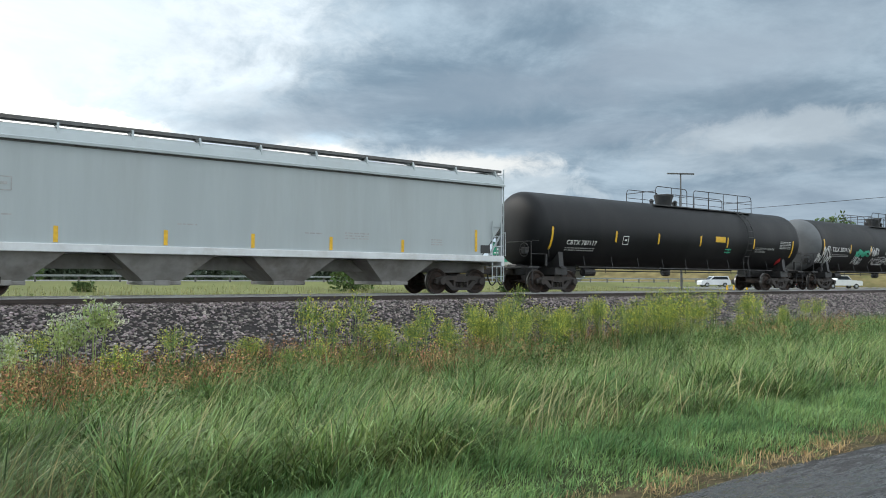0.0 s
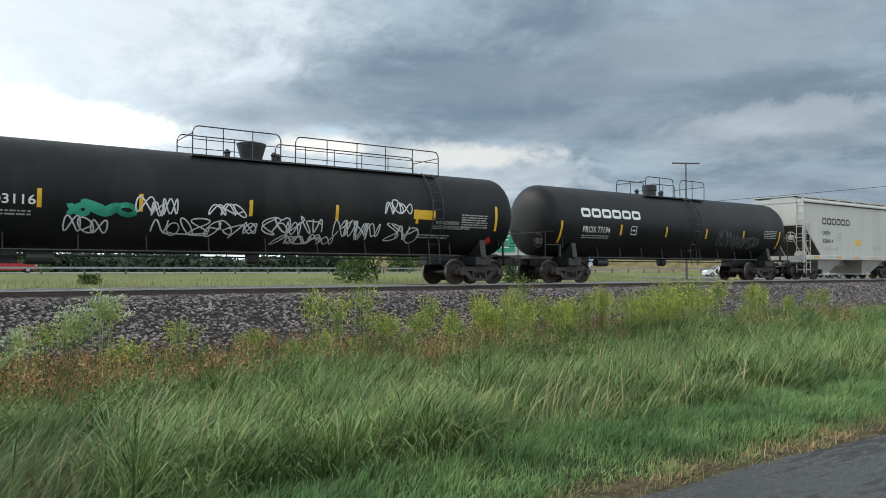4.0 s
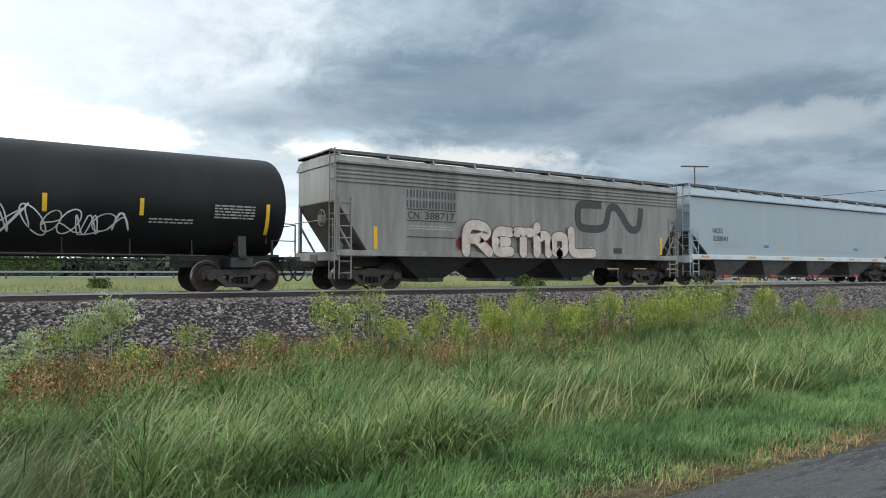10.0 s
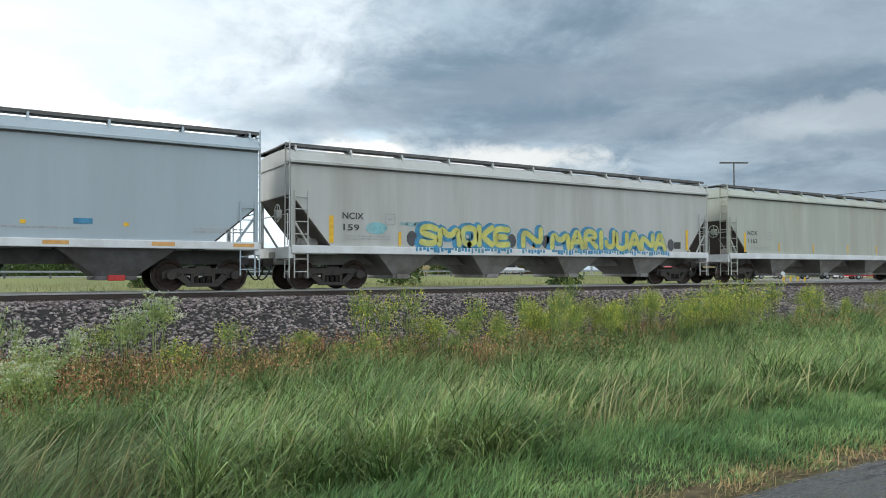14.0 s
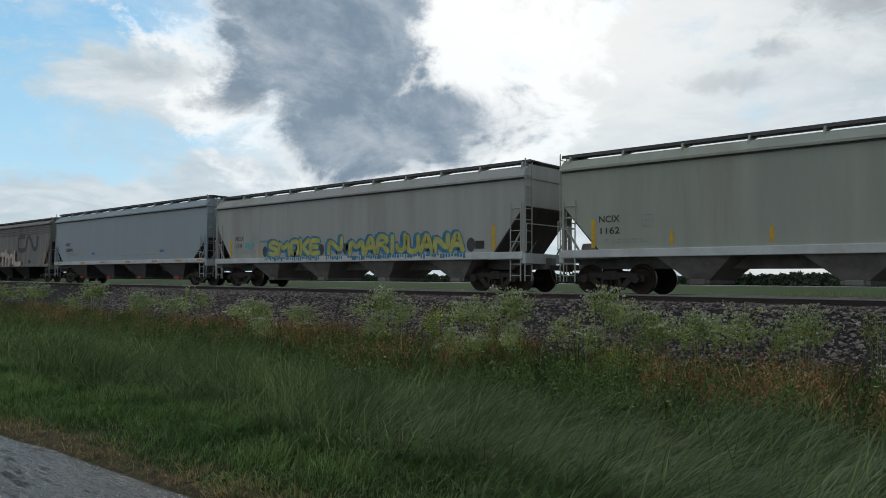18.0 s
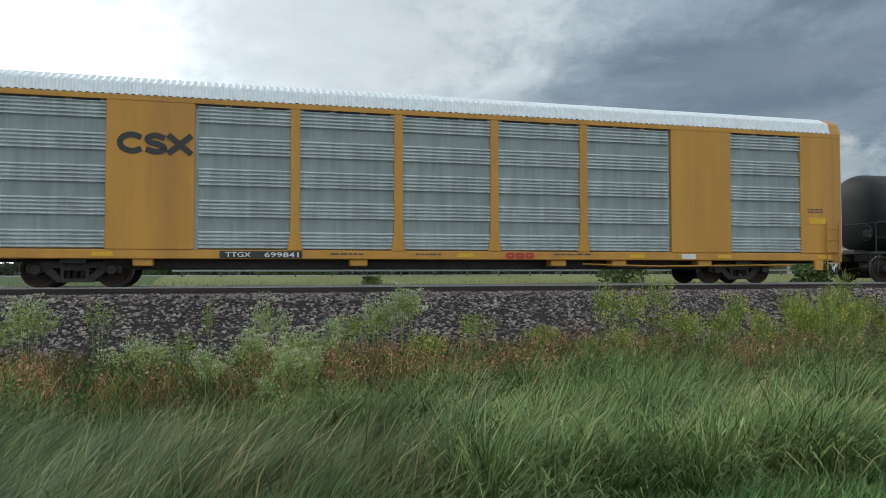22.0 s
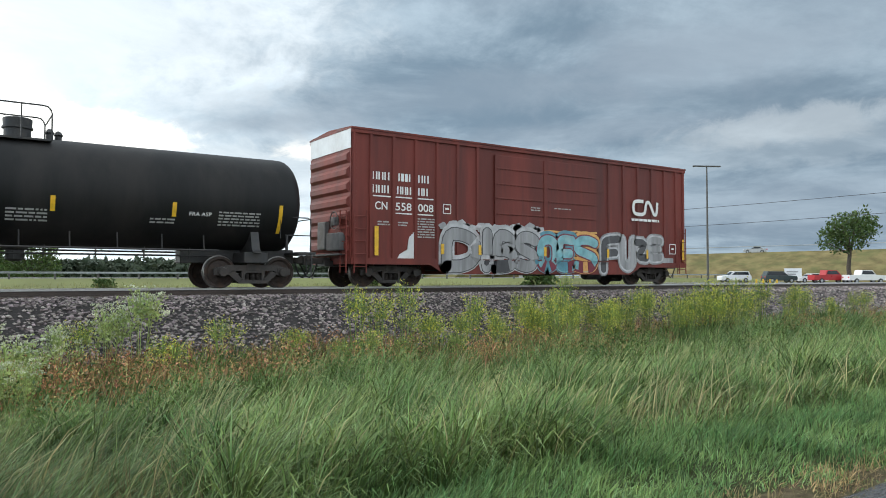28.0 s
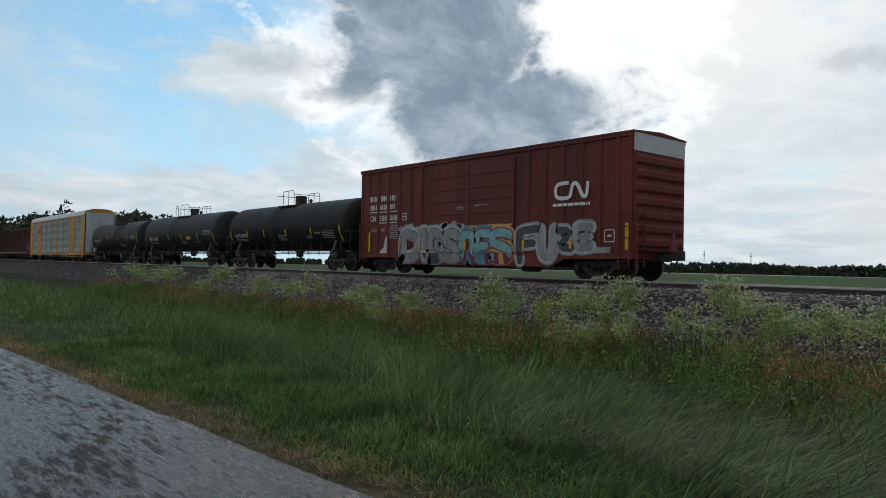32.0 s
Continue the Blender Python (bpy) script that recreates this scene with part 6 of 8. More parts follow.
        part("hand_rail", Shape().rod([(e + s * 0.12, -w, sill[1]), (e + s * 0.12, -w, 2.3), (e + s * 0.12, w, 2.3), (e + s * 0.12, w, sill[1])], 0.02, 5), mat, car)
    for i, x in enumerate(bays):
        xb = L(x)
        h = bay_half
        v = [(xb - h, -1.42, sill[0]), (xb + h, -1.42, sill[0]), (xb + h, 1.42, sill[0]), (xb - h, 1.42, sill[0]),
             (xb - bay_foot, -0.95, bay_z), (xb + bay_foot, -0.95, bay_z), (xb + bay_foot, 0.95, bay_z), (xb - bay_foot, 0.95, bay_z)]
        bay = part("hopper_bay", Shape().add(v, [(0, 1, 2, 3), (4, 5, 6, 7), (0, 1, 5, 4), (1, 2, 6, 5), (2, 3, 7, 6), (3, 0, 4, 7)]), bay_mat, car)
        part("outlet_gate", Shape().box(xb - bay_foot - 0.06, xb + bay_foot + 0.06, -1.0, 1.0, bay_z - 0.09, bay_z + 0.02, 0.02), bay_mat, bay)
        part("gate_handle", Shape().box(xb - 0.22, xb + 0.22, -1.08, -0.985, bay_z - 0.10, bay_z + 0.05, 0.02), gate_mat or bay_mat, bay)
    for s in (-1, 1):
        add_truck(car, s * ((b - a) / 2 - truck_in))
    brake_wheel(car, a - 0.22, -0.9, 2.35, mat)
    part("brake_cylinder", Shape().lathe([(-0.3, 0.03), (-0.28, 0.2), (0.28, 0.2), (0.3, 0.03)], (a + 0.75, -0.9, sill[0] + 0.28), "x", 12), bay_mat, car)
    add_ends(car, a - 0.05, b + 0.05)
    return car, Side(-w + 0.03), L


def c_of(car):
    """Where a car's middle lies along the train."""
    return next(c for ob, c in CARS if ob is car)


def strips(car, side, L, xs, z0, z1, w=0.11, mat=None, lift=0.012):
    for x in xs:
        part("marker", side.patch(Shape(), L(x) - w / 2, L(x) + w / 2, z0, z1, lift), mat or MARK_YELLOW, car, "yellow reflective strip")


def sill_strips(car, L, xs, z0, z1, w=0.6, mat=None):
    s = Side(-1.61)
    for x in xs:
        part("marker", s.patch(Shape(), L(x) - w / 2, L(x) + w / 2, z0, z1, 0.008, 1), mat or MARK_ORANGE, car, "orange-yellow reflective strip")


def stencil(car, side, L, items, mat, name="lettering"):
    for text, x0, x1, z0, z1 in items:
        part(name, side.text(Shape(), text, L(x0), L(x1), z0, z1, 0.012, 0.012), mat, car)


def small_print(car, side, L, items, mat):
    for i, (x0, x1, z, rows) in enumerate(items):
        part("stencil_print", side.bars(Shape(), L(x0), L(x1), z, rows, seed=i + int(x0)), mat, car)


def panel(car, side, L, x0, x1, z0, z1, mat, name="placard", lift=0.012):
    part(name, side.patch(Shape(), L(x0), L(x1), z0, z1, lift, 3), mat, car)


def diamond(car, side, L, x, z, mat, r=0.2):
    part("hazard_placard", side.fill(Shape(), [(L(x) - r, z), (L(x), z - r), (L(x) + r, z), (L(x), z + r)], 0.014), mat, car, "diamond hazard placard")


def data_box(car, side, L, x, z, mat, s=0.17):
    sh = Shape()
    for k in (-s, s):
        side.ribbon(sh, [(L(x) + k, z - s), (L(x) + k, z + s)], 0.03, 0.012)
        side.ribbon(sh, [(L(x) - s, z + k), (L(x) + s, z + k)], 0.03, 0.012)
    side.patch(sh, L(x) - 0.08, L(x) + 0.08, z - 0.03, z + 0.04, 0.012, 1)
    part("stencil_box", sh, mat, car)


STROKES = {
    "A": (((0, 0), (0.38, 1), (0.62, 1), (1, 0)), ((0.2, 0.36), (0.8, 0.36))),
    "B": (((0, 0), (0, 1), (0.6, 1), (0.95, 0.8), (0.6, 0.54), (0.1, 0.52)), ((0.5, 0.52), (1, 0.42), (1, 0.1), (0.6, 0), (0, 0))),
    "D": (((0, 0), (0, 1), (0.55, 1), (1, 0.78), (1, 0.22), (0.55, 0), (0, 0)),),
    "E": (((1, 0.95), (0.25, 1), (0, 0.85), (0, 0.15), (0.25, 0), (1, 0.05)), ((0, 0.5), (0.8, 0.5))),
    "F": (((1, 1), (0.15, 0.95), (0, 0.8), (0.05, 0)), ((0.05, 0.52), (0.8, 0.55))),
    "H": (((0, 0), (0, 1)), ((1, 0), (1, 0.6), (0.6, 0.72), (0, 0.5))),
    "I": (((0.5, 0), (0.5, 1)),),
    "J": (((1, 1), (1, 0.2), (0.6, 0), (0.1, 0.1), (0, 0.35)),),
    "K": (((0, 0), (0, 1)), ((1, 1), (0.15, 0.5), (1, 0))),
    "L": (((0, 1), (0, 0.15), (0.2, 0), (1, 0.05)),),
    "M": (((0, 0), (0.05, 1), (0.5, 0.35), (0.95, 1), (1, 0)),),
    "N": (((0, 0), (0, 1), (1, 0), (1, 1)),),
    "O": (((0.5, 0), (0, 0.15), (0, 0.85), (0.5, 1), (1, 0.85), (1, 0.15), (0.5, 0)),),
    "R": (((0, 0), (0, 1), (0.65, 1), (1, 0.75), (0.65, 0.5), (0.1, 0.48)), ((0.45, 0.48), (1, 0))),
    "S": (((1, 0.88), (0.6, 1), (0.1, 0.95), (0, 0.65), (0.5, 0.52), (1, 0.38), (0.95, 0.08), (0.5, 0), (0, 0.1))),
    "T": (((0, 1), (1, 1)), ((0.5, 1), (0.5, 0))),
    "U": (((0, 1), (0, 0.2), (0.35, 0), (0.65, 0), (1, 0.2), (1, 1)),),
    "Z": (((0, 1), (1, 0.95), (0.05, 0.05), (1, 0)),),
}
STROKES["S"] = (STROKES["S"],)


def rounded(pts, times=2):
    """Cuts the corners of an open line."""
    for _ in range(times):
        out = [pts[0]]
        for (ax, az), (bx, bz) in zip(pts, pts[1:]):
            out += [(ax * 0.75 + bx * 0.25, az * 0.75 + bz * 0.25), (ax * 0.25 + bx * 0.75, az * 0.25 + bz * 0.75)]
        pts = out + [pts[-1]]
    return pts


def fat_letter(car, side, ch, x0, x1, z0, z1, width, fill, edge, halo, label, edge_w=0.10, halo_w=0.26, lift=0.010, shift=(0.0, 0.0)):
    """One swollen sprayed letter in three coats: a fringe, a dark edge and the fill."""
    def coat(w, up, dx=0.0, dz=0.0):
        sh = Shape()
        for line in STROKES[ch]:
            i = width / 2
            pts = rounded([(x0 + i + p * (x1 - x0 - 2 * i) + dx, z0 + i + q * (z1 - z0 - 2 * i) + dz) for p, q in line])
            side.ribbon(sh, pts, w, up)
            for px, pz in (pts[0], pts[-1]):
                side.fill(sh, [(px + w / 2 * math.cos(u * 0.6283), pz + w / 2 * math.sin(u * 0.6283)) for u in range(10)], up + 0.0006)
        return sh
    g = part("graffiti_letter", coat(width, lift + 0.008), fill, car, label)
    part("letter_edge", coat(width + edge_w, lift + 0.004), edge, g)
    if halo:
        part("letter_fringe", coat(width + halo_w, lift, *shift), halo, g)
    return g


def name_blocks(car, side, name, x0, x1, z0, z1, n, mat, label, lift=0.008, stroke=0.27):
    """A name as plain rounded rings, each a part."""
    w = (x1 - x0) / n
    for i in range(n):
        a, b = x0 + i * w, x0 + i * w + w * 0.86
        k = (b - a) * stroke
        cx, cz, rx, rz = (a + b) / 2, (z0 + z1) / 2, (b - a - k) / 2, (z1 - z0 - k) / 2
        pts = []
        for j in range(41):
            t = j / 40 * 6.2832 + 0.4
            pts.append((cx + rx * math.copysign(abs(math.cos(t)) ** 0.28, math.cos(t)), cz + rz * math.copysign(abs(math.sin(t)) ** 0.28, math.sin(t))))
        part(name, side.ribbon(Shape(), pts, k, lift), mat, car, label)


def pad(xs, tall, mid=(2.15, 2.63)):
    """Marker strips along a tank: taller ones at both ends."""
    return [(x, *(tall if i in (0, len(xs) - 1) else mid)) for i, x in enumerate(xs)]


def build_train():
    # grey hopper
    car, side, L = hopper_car("pale grey four-bay covered hopper car with yellow side strips", -0.95, 17.95, GREY_HOPPER, (1.8, 5.74, 9.64, 13.55), eave=4.12, top=4.68, slope_top=2.6, slope_run=1.0, truck_in=1.6, bay_half=1.4, bay_mat=BAY_GREY, bay_z=0.42)
    strips(car, side, L, (2.94, 5.69, 8.22, 10.81, 13.52), 1.45, 1.88)
    strips(car, side, L, (16.69,), 1.55, 2.35)
    small_print(car, side, L, ((1.6, 2.0, 2.1, 1), (6.0, 6.6, 2.05, 1), (9.9, 10.5, 1.95, 1), (11.3, 12.2, 2.0, 3), (14.7, 15.2, 1.9, 3)), LETTER_GREY)
    data_box(car, side, L, 1.75, 2.9, LETTER_GREY)
    panel(car, side, L, 16.9, 17.35, 1.5, 1.8, LETTER_BLACK)

    # long black tank
    car, side, L = tank_car("long black tank car with white lettering and railed top deck", 19.7, 39.27, 4.17, TANK_BLACK,
                            pad((20.55, 24.28, 27.09, 30.16, 32.31, 34.57, 38.2), (1.75, 2.65)), 29.37, (27.7, 35.4), 34.1)
    stencil(car, side, L, (("CBTX 787117", 21.4, 23.15, 1.98, 2.16),), LETTER_WHITE)
    small_print(car, side, L, ((21.4, 23.1, 1.82, 2), (36.95, 38.0, 2.55, 5)), LETTER_GREY)
    stencil(car, side, L, (("LIQUEFIED PETROLEUM GAS", 34.75, 36.45, 2.12, 2.22), ("NON-ODORIZED", 34.75, 35.7, 1.98, 2.08)), LETTER_GREY)
    panel(car, side, L, 31.3, 32.1, 2.38, 2.65, MARK_YELLOW)
    data_box(car, side, L, 24.9, 2.25, LETTER_WHITE)
    part("green_mark", side.ribbon(side.ribbon(Shape(), [(L(32.2), 1.92), (L(32.7), 1.92), (L(32.7), 2.05), (L(32.2), 2.05)], 0.05), [(L(32.5), 1.85), (L(32.5), 2.12)], 0.05), PAINT_GREEN, car)
    diamond(car, side, L, 37.4, 1.55, PAINT_RED)

    # tagged tank with a pale head
    car, side, L = tank_car("dusty black tank car covered in white graffiti tags", 40.8, 60.7, 4.10, TANK_DARK,
                            pad((41.55, 44.58, 47.05, 50.17, 53.03, 56.1, 59.6), (2.0, 2.9)), 50.7, (48.6, 57.4), 56.9)
    stencil(car, side, L, (("TILX 303116", 42.45, 44.5, 2.22, 2.46),), LETTER_WHITE)
    small_print(car, side, L, ((42.5, 44.4, 2.02, 2), (58.0, 59.2, 2.5, 6), (56.2, 57.6, 1.75, 2)), LETTER_GREY)
    stencil(car, side, L, (("NON-ODORIZED", 56.9, 57.9, 2.16, 2.28), ("LIQUEFIED PETROLEUM GAS", 56.75, 58.4, 2.0, 2.12)), LETTER_GREY)
    # added cap over the left head; its grey paints the sky's reflection
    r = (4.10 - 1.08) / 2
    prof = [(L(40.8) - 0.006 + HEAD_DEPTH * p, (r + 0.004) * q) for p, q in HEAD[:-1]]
    part("tank_head", Shape().lathe(prof, (0, 0, (4.10 + 1.08) / 2), "x", 40), HEAD_GREY, car, "tank head with the sky's sheen put into its grey colour", smooth=True)
    for i, (x0, x1, z0, z1) in enumerate(((41.5, 42.3, 1.6, 2.6), (45.2, 46.2, 1.5, 2.0), (47.0, 48.0, 2.0, 2.6), (47.4, 50.4, 1.5, 2.0), (50.6, 52.6, 1.6, 2.2), (53.0, 54.6, 1.5, 2.2), (54.8, 55.8, 2.4, 2.9), (41.0, 41.5, 1.5, 2.1), (55.0, 56.2, 1.5, 2.1), (42.0, 42.6, 1.5, 2.0), (49.0, 50.0, 2.1, 2.5), (51.0, 53.0, 1.35, 1.7))):
        part("graffiti_tag", side.scribble(Shape(), L(x0), L(x1), z0, z1, 60 + i, 0.04), TAG_WHITE, car, "white spray-painted tag")
    part("graffiti_tag", side.scribble(Shape(), L(45.3), L(46.9), 2.0, 2.35, 75, 0.14), PAINT_GREEN, car, "green spray-painted tag")
    panel(car, side, L, 55.95, 56.85, 2.3, 2.62, MARK_YELLOW)
    diamond(car, side, L, 59.4, 1.6, PAINT_RED)

    # black tank with large white maker's name
    car, side, L = tank_car("black tank car with broad white maker's name and scuffed end", 62.35, 79.5, 4.07, TANK_BLACK,
                            pad((63.0, 66.5, 69.5, 72.43, 75.42, 78.6), (1.65, 2.52), (2.03, 2.48)), 70.1, (68.8, 73.1), 71.6)
    name_blocks(car, side, "maker_name", L(64.1), L(67.8), 2.72, 3.10, 6, LETTER_WHITE, "white block lettering", 0.008, 0.21)
    stencil(car, side, L, (("PROX 77194", 64.2, 65.8, 2.1, 2.35),), LETTER_WHITE)
    small_print(car, side, L, ((64.2, 65.8, 1.95, 2), (77.2, 78.3, 2.5, 5)), LETTER_GREY)
    data_box(car, side, L, 67.3, 2.25, LETTER_WHITE)
    for i in range(5):
        part("buffed_tag", side.scribble(Shape(), L(73.4 + 0.62 * i), L(74.3 + 0.62 * i), 1.62, 2.25 + 0.25 * (i < 2), 81 + i, 0.05, 0.006 + 0.001 * i), BUFFED, car, "rubbed-out grey tag on the black shell")

    # short two-bay hopper
    car, side, L = hopper_car("off-white two-bay covered hopper car with dark lettering", 80.9, 92.55, CREAM_HOPPER, (83.83, 88.79), eave=4.33, top=4.62, slope_top=3.0, slope_run=1.75, truck_in=1.45, bay_half=1.35, sill=(1.12, 1.36), sill_mat=CREAM_HOPPER, bay_mat=CREAM_HOPPER, walk_mat=PALE_HOPPER)
    name_blocks(car, side, "maker_name", L(82.78), L(85.87), 3.08, 3.45, 6, LETTER_BLACK, "dark block lettering", 0.012, 0.2)
    stencil(car, side, L, (("UNPX", 82.8, 83.65, 2.5, 2.72), ("320414", 82.8, 83.95, 2.05, 2.28)), LETTER_BLACK)
    small_print(car, side, L, ((83.0, 84.6, 1.75, 2), (88.5, 89.6, 1.9, 3)), LETTER_GREY)
    panel(car, side, L, 86.42, 87.1, 1.98, 2.28, MARK_YELLOW)
    data_box(car, side, L, 84.6, 2.4, LETTER_GREY)
    diamond(car, side, L, 90.85, 1.85, MARK_YELLOW, 0.24)
    sill_strips(car, L, (82.05, 84.4, 86.4, 88.4, 90.6), 1.2, 1.3)

    # black tank with tags
    car, side, L = tank_car("clean black tank car with white maker's name and looping tags", 94.0, 113.45, 4.18, TANK_BLACK,
                            pad((94.78, 98.47, 101.43, 104.29, 106.64, 109.0, 112.6), (1.72, 2.63), (2.15, 2.62)), 103.66, (98.2, 105.5), 99.14)
    name_blocks(car, side, "maker_name", L(95.26), L(98.89), 2.7, 3.13, 6, LETTER_WHITE, "white block lettering", 0.008, 0.21)
    stencil(car, side, L, (("PROX 39401", 95.7, 97.33, 2.12, 2.38),), LETTER_WHITE)
    small_print(car, side, L, ((95.7, 97.3, 1.95, 2), (111.0, 112.2, 2.5, 5), (109.2, 110.4, 2.05, 2)), LETTER_GREY)
    data_box(car, side, L, 98.85, 2.25, LETTER_WHITE)
    for i, (x0, x1, z0, z1) in enumerate(((101.2, 103.5, 1.75, 2.35), (104.1, 106.6, 1.6, 2.35), (106.6, 108.7, 1.6, 2.2))):
        part("graffiti_tag", side.scribble(Shape(), L(x0), L(x1), z0 - 0.03, z1 + 0.05, 90 + i, 0.036), TAG_WHITE, car, "white spray-painted tag")
    diamond(car, side, L, 111.9, 1.45, PAINT_RED)

    # weathered hopper
    car, side, L = hopper_car("weathered grey three-bay covered hopper car with graffiti along its foot", 114.86, 131.65, WORN_HOPPER, (118.85, 122.34, 125.82), eave=4.2, top=4.58, slope_top=2.93, slope_run=1.15, truck_in=1.55, bay_half=1.7, sill=(1.12, 1.3), sill_mat=WORN_HOPPER, bay_mat=IRON_BLACK, ribs=(3.55, 3.68, 3.81, 3.94))
    for z in (3.15, 2.80):
        for j in range(16):
            part("owner_name", side.patch(Shape(), L(117.5 + j * 0.13), L(117.56 + j * 0.13 + 0.02 * (j % 2)), z, z + 0.26, 0.012, 1), PAINT_SMOKE, car, "dark bar of the owner's name")
    stencil(car, side, L, (("CN", 117.55, 118.0, 2.42, 2.67), ("388717", 118.25, 119.5, 2.42, 2.67)), LETTER_BLACK)
    for z in (2.73, 2.34, 1.78):
        part("name_line", side.patch(Shape(), L(117.5), L(119.55), z, z + 0.035, 0.012, 1), LETTER_BLACK, car)
    small_print(car, side, L, ((117.6, 119.4, 2.15, 2),), LETTER_GREY)
    logo = Shape()
    side.ribbon(logo, rounded([(L(126.9), 3.36), (L(125.75), 3.36), (L(125.55), 3.2), (L(125.55), 2.55), (L(125.8), 2.36), (L(126.9), 2.36), (L(127.2), 2.6), (L(127.3), 3.2), (L(127.6), 3.36), (L(127.95), 3.2), (L(128.5), 2.5), (L(128.85), 2.36), (L(129.2), 2.5), (L(129.3), 3.36)]), 0.32, 0.012)
    part("owner_logo", logo, LETTER_BLACK, car, "black winding line logo")
    low_side = Side(-1.62)
    for ch, p, q, z0, z1 in (("R", 119.75, 121.15, 1.14, 2.48), ("E", 121.1, 122.15, 1.14, 2.3), ("T", 122.05, 123.15, 1.14, 2.28), ("H", 123.1, 124.05, 1.14, 2.52), ("O", 123.95, 124.95, 1.14, 2.2), ("L", 124.9, 126.5, 1.14, 2.42)):
        fat_letter(car, low_side, ch, p - c_of(car), q - c_of(car), z0, z1, 0.36, PAINT_PINK, PAINT_BROWN, None, "pale peach spray-painted letter with dark edges", 0.07)
    for x, r in ((119.75, 0.22), (121.0, 0.24), (123.3, 0.22)):
        part("graffiti_spot", side.fill(Shape(), [(L(x) + r * math.cos(u * 0.7), 1.62 + r * 1.1 * math.sin(u * 0.7)) for u in range(9)], 0.0125), PAINT_MAROON, car)
    strips(car, side, L, (116.3, 130.6), 1.35, 2.1, 0.14)
    strips(car, side, L, (119.75, 122.0, 124.5, 126.3), 1.3, 1.62)
    panel(car, side, L, 127.6, 128.1, 1.38, 1.6, LETTER_BLACK)

    # long blue-grey hopper
    car, side, L = hopper_car("clean blue-grey four-bay covered hopper car with red outlet gates", 132.66, 152.04, BLUE_HOPPER, (135.95, 139.9, 143.95, 148.3), eave=4.2, top=4.70, slope_top=2.5, slope_run=1.3, truck_in=1.45, bay_half=1.5, gate_mat=PAINT_RED, bay_mat=UNDER_GREY, bay_z=0.42)
    stencil(car, side, L, (("NCIX", 134.3, 135.1, 2.45, 2.68), ("220841", 134.3, 135.45, 2.08, 2.31)), LETTER_BLACK)
    small_print(car, side, L, ((134.4, 136.4, 1.95, 3), (141.5, 143.4, 1.68, 1), (143.8, 145.0, 1.72, 1), (145.6, 147.4, 1.68, 1), (150.2, 151.6, 1.75, 2)), LETTER_GREY)
    for x in (138.4, 147.2):
        panel(car, side, L, x, x + 0.45, 1.82, 1.96, PAINT_BLUE)
    for x in (137.2, 140.0, 146.0, 148.4):
        panel(car, side, L, x, x + 0.13, 1.78, 1.88, MARK_YELLOW)
    sill_strips(car, L, (133.6, 137.3, 140.2, 143.6, 146.8, 149.4, 151.6), 1.27, 1.37)

    # painted pale hopper
    car, side, L = hopper_car("pale grey four-bay covered hopper car with yellow and blue graffiti", 153.05, 171.88, PALE_HOPPER, (157.1, 160.75, 164.6, 168.5), eave=3.95, top=4.48, slope_top=2.92, slope_run=1.3, truck_in=1.53, bay_half=1.08, sill=(1.12, 1.36), bay_mat=BAY_GREY, bay_z=0.42, bay_foot=0.28)
    stencil(car, side, L, (("NCIX", 154.72, 155.45, 2.22, 2.42), ("159", 154.75, 155.3, 1.86, 2.05)), LETTER_BLACK)
    small_print(car, side, L, ((154.8, 156.4, 1.66, 2), (165.6, 167.0, 1.7, 2)), LETTER_GREY)
    data_box(car, side, L, 156.4, 2.25, LETTER_GREY)
    rnd = random.Random(5)
    for word, x0, x1 in (("SMOKE", 157.5, 161.2), ("N", 161.75, 162.7), ("MARIJUANA", 163.1, 169.3)):
        widths = [{"M": 1.35, "I": 0.55, "N": 1.1, "J": 0.8}.get(ch, 1.0) for ch in word]
        xa = x0
        for ch, share in zip(word, widths):
            wide, dz = (x1 - x0) * share / sum(widths), rnd.uniform(-0.05, 0.05)
            fat_letter(car, side, ch, L(xa) - 0.03, L(xa + wide) + 0.03, 1.38 + dz * 0.5, 2.15 + dz, 0.20, PAINT_LIME, PAINT_TEAL, PAINT_BLUE, "yellow spray-painted letter with blue shadow", 0.07, 0.22, 0.012, (-0.07, -0.02))
            xa += wide
    for i in range(88):
        x = 157.3 + i * 0.138
        h = rnd.uniform(0.05, 0.17)
        if 161.25 < x < 161.65 or 162.75 < x < 163.0:
            continue
        part("graffiti_drip", side.patch(Shape(), L(x), L(x + rnd.uniform(0.07, 0.135)), 1.345 - h, 1.355, 0.096, 1), rnd.choice((PAINT_BLUE, PAINT_BLUE, PAINT_TEAL)), car)
    for x in (157.2, 161.3, 162.9, 169.6):
        part("graffiti_spot", side.fill(Shape(), [(L(x) + 0.2 * math.cos(t), 1.65 + 0.26 * math.sin(t)) for t in (0, 0.7, 1.4, 2.1, 2.8, 3.5, 4.2, 4.9, 5.6)], 0.012), PAINT_SMOKE, car)
    part("graffiti_tag", side.scribble(Shape(), L(156.8), L(157.5), 2.05, 2.2, 7, 0.03), PAINT_CYAN, car, "turquoise tag")
    part("graffiti_haze", side.fill(Shape(), [(L(155.9) + 0.4 * math.cos(t * 0.6), 1.95 + 0.2 * math.sin(t * 0.6)) for t in range(10)], 0.011), PAINT_CYAN, car)
    strips(car, side, L, (154.35, 170.6), 1.45, 2.3, 0.15)
    strips(car, side, L, (156.75, 159.6, 162.3, 164.9, 167.9), 1.4, 1.85, 0.1)
    panel(car, side, L, 169.8, 170.2, 1.5, 1.78, LETTER_BLACK)

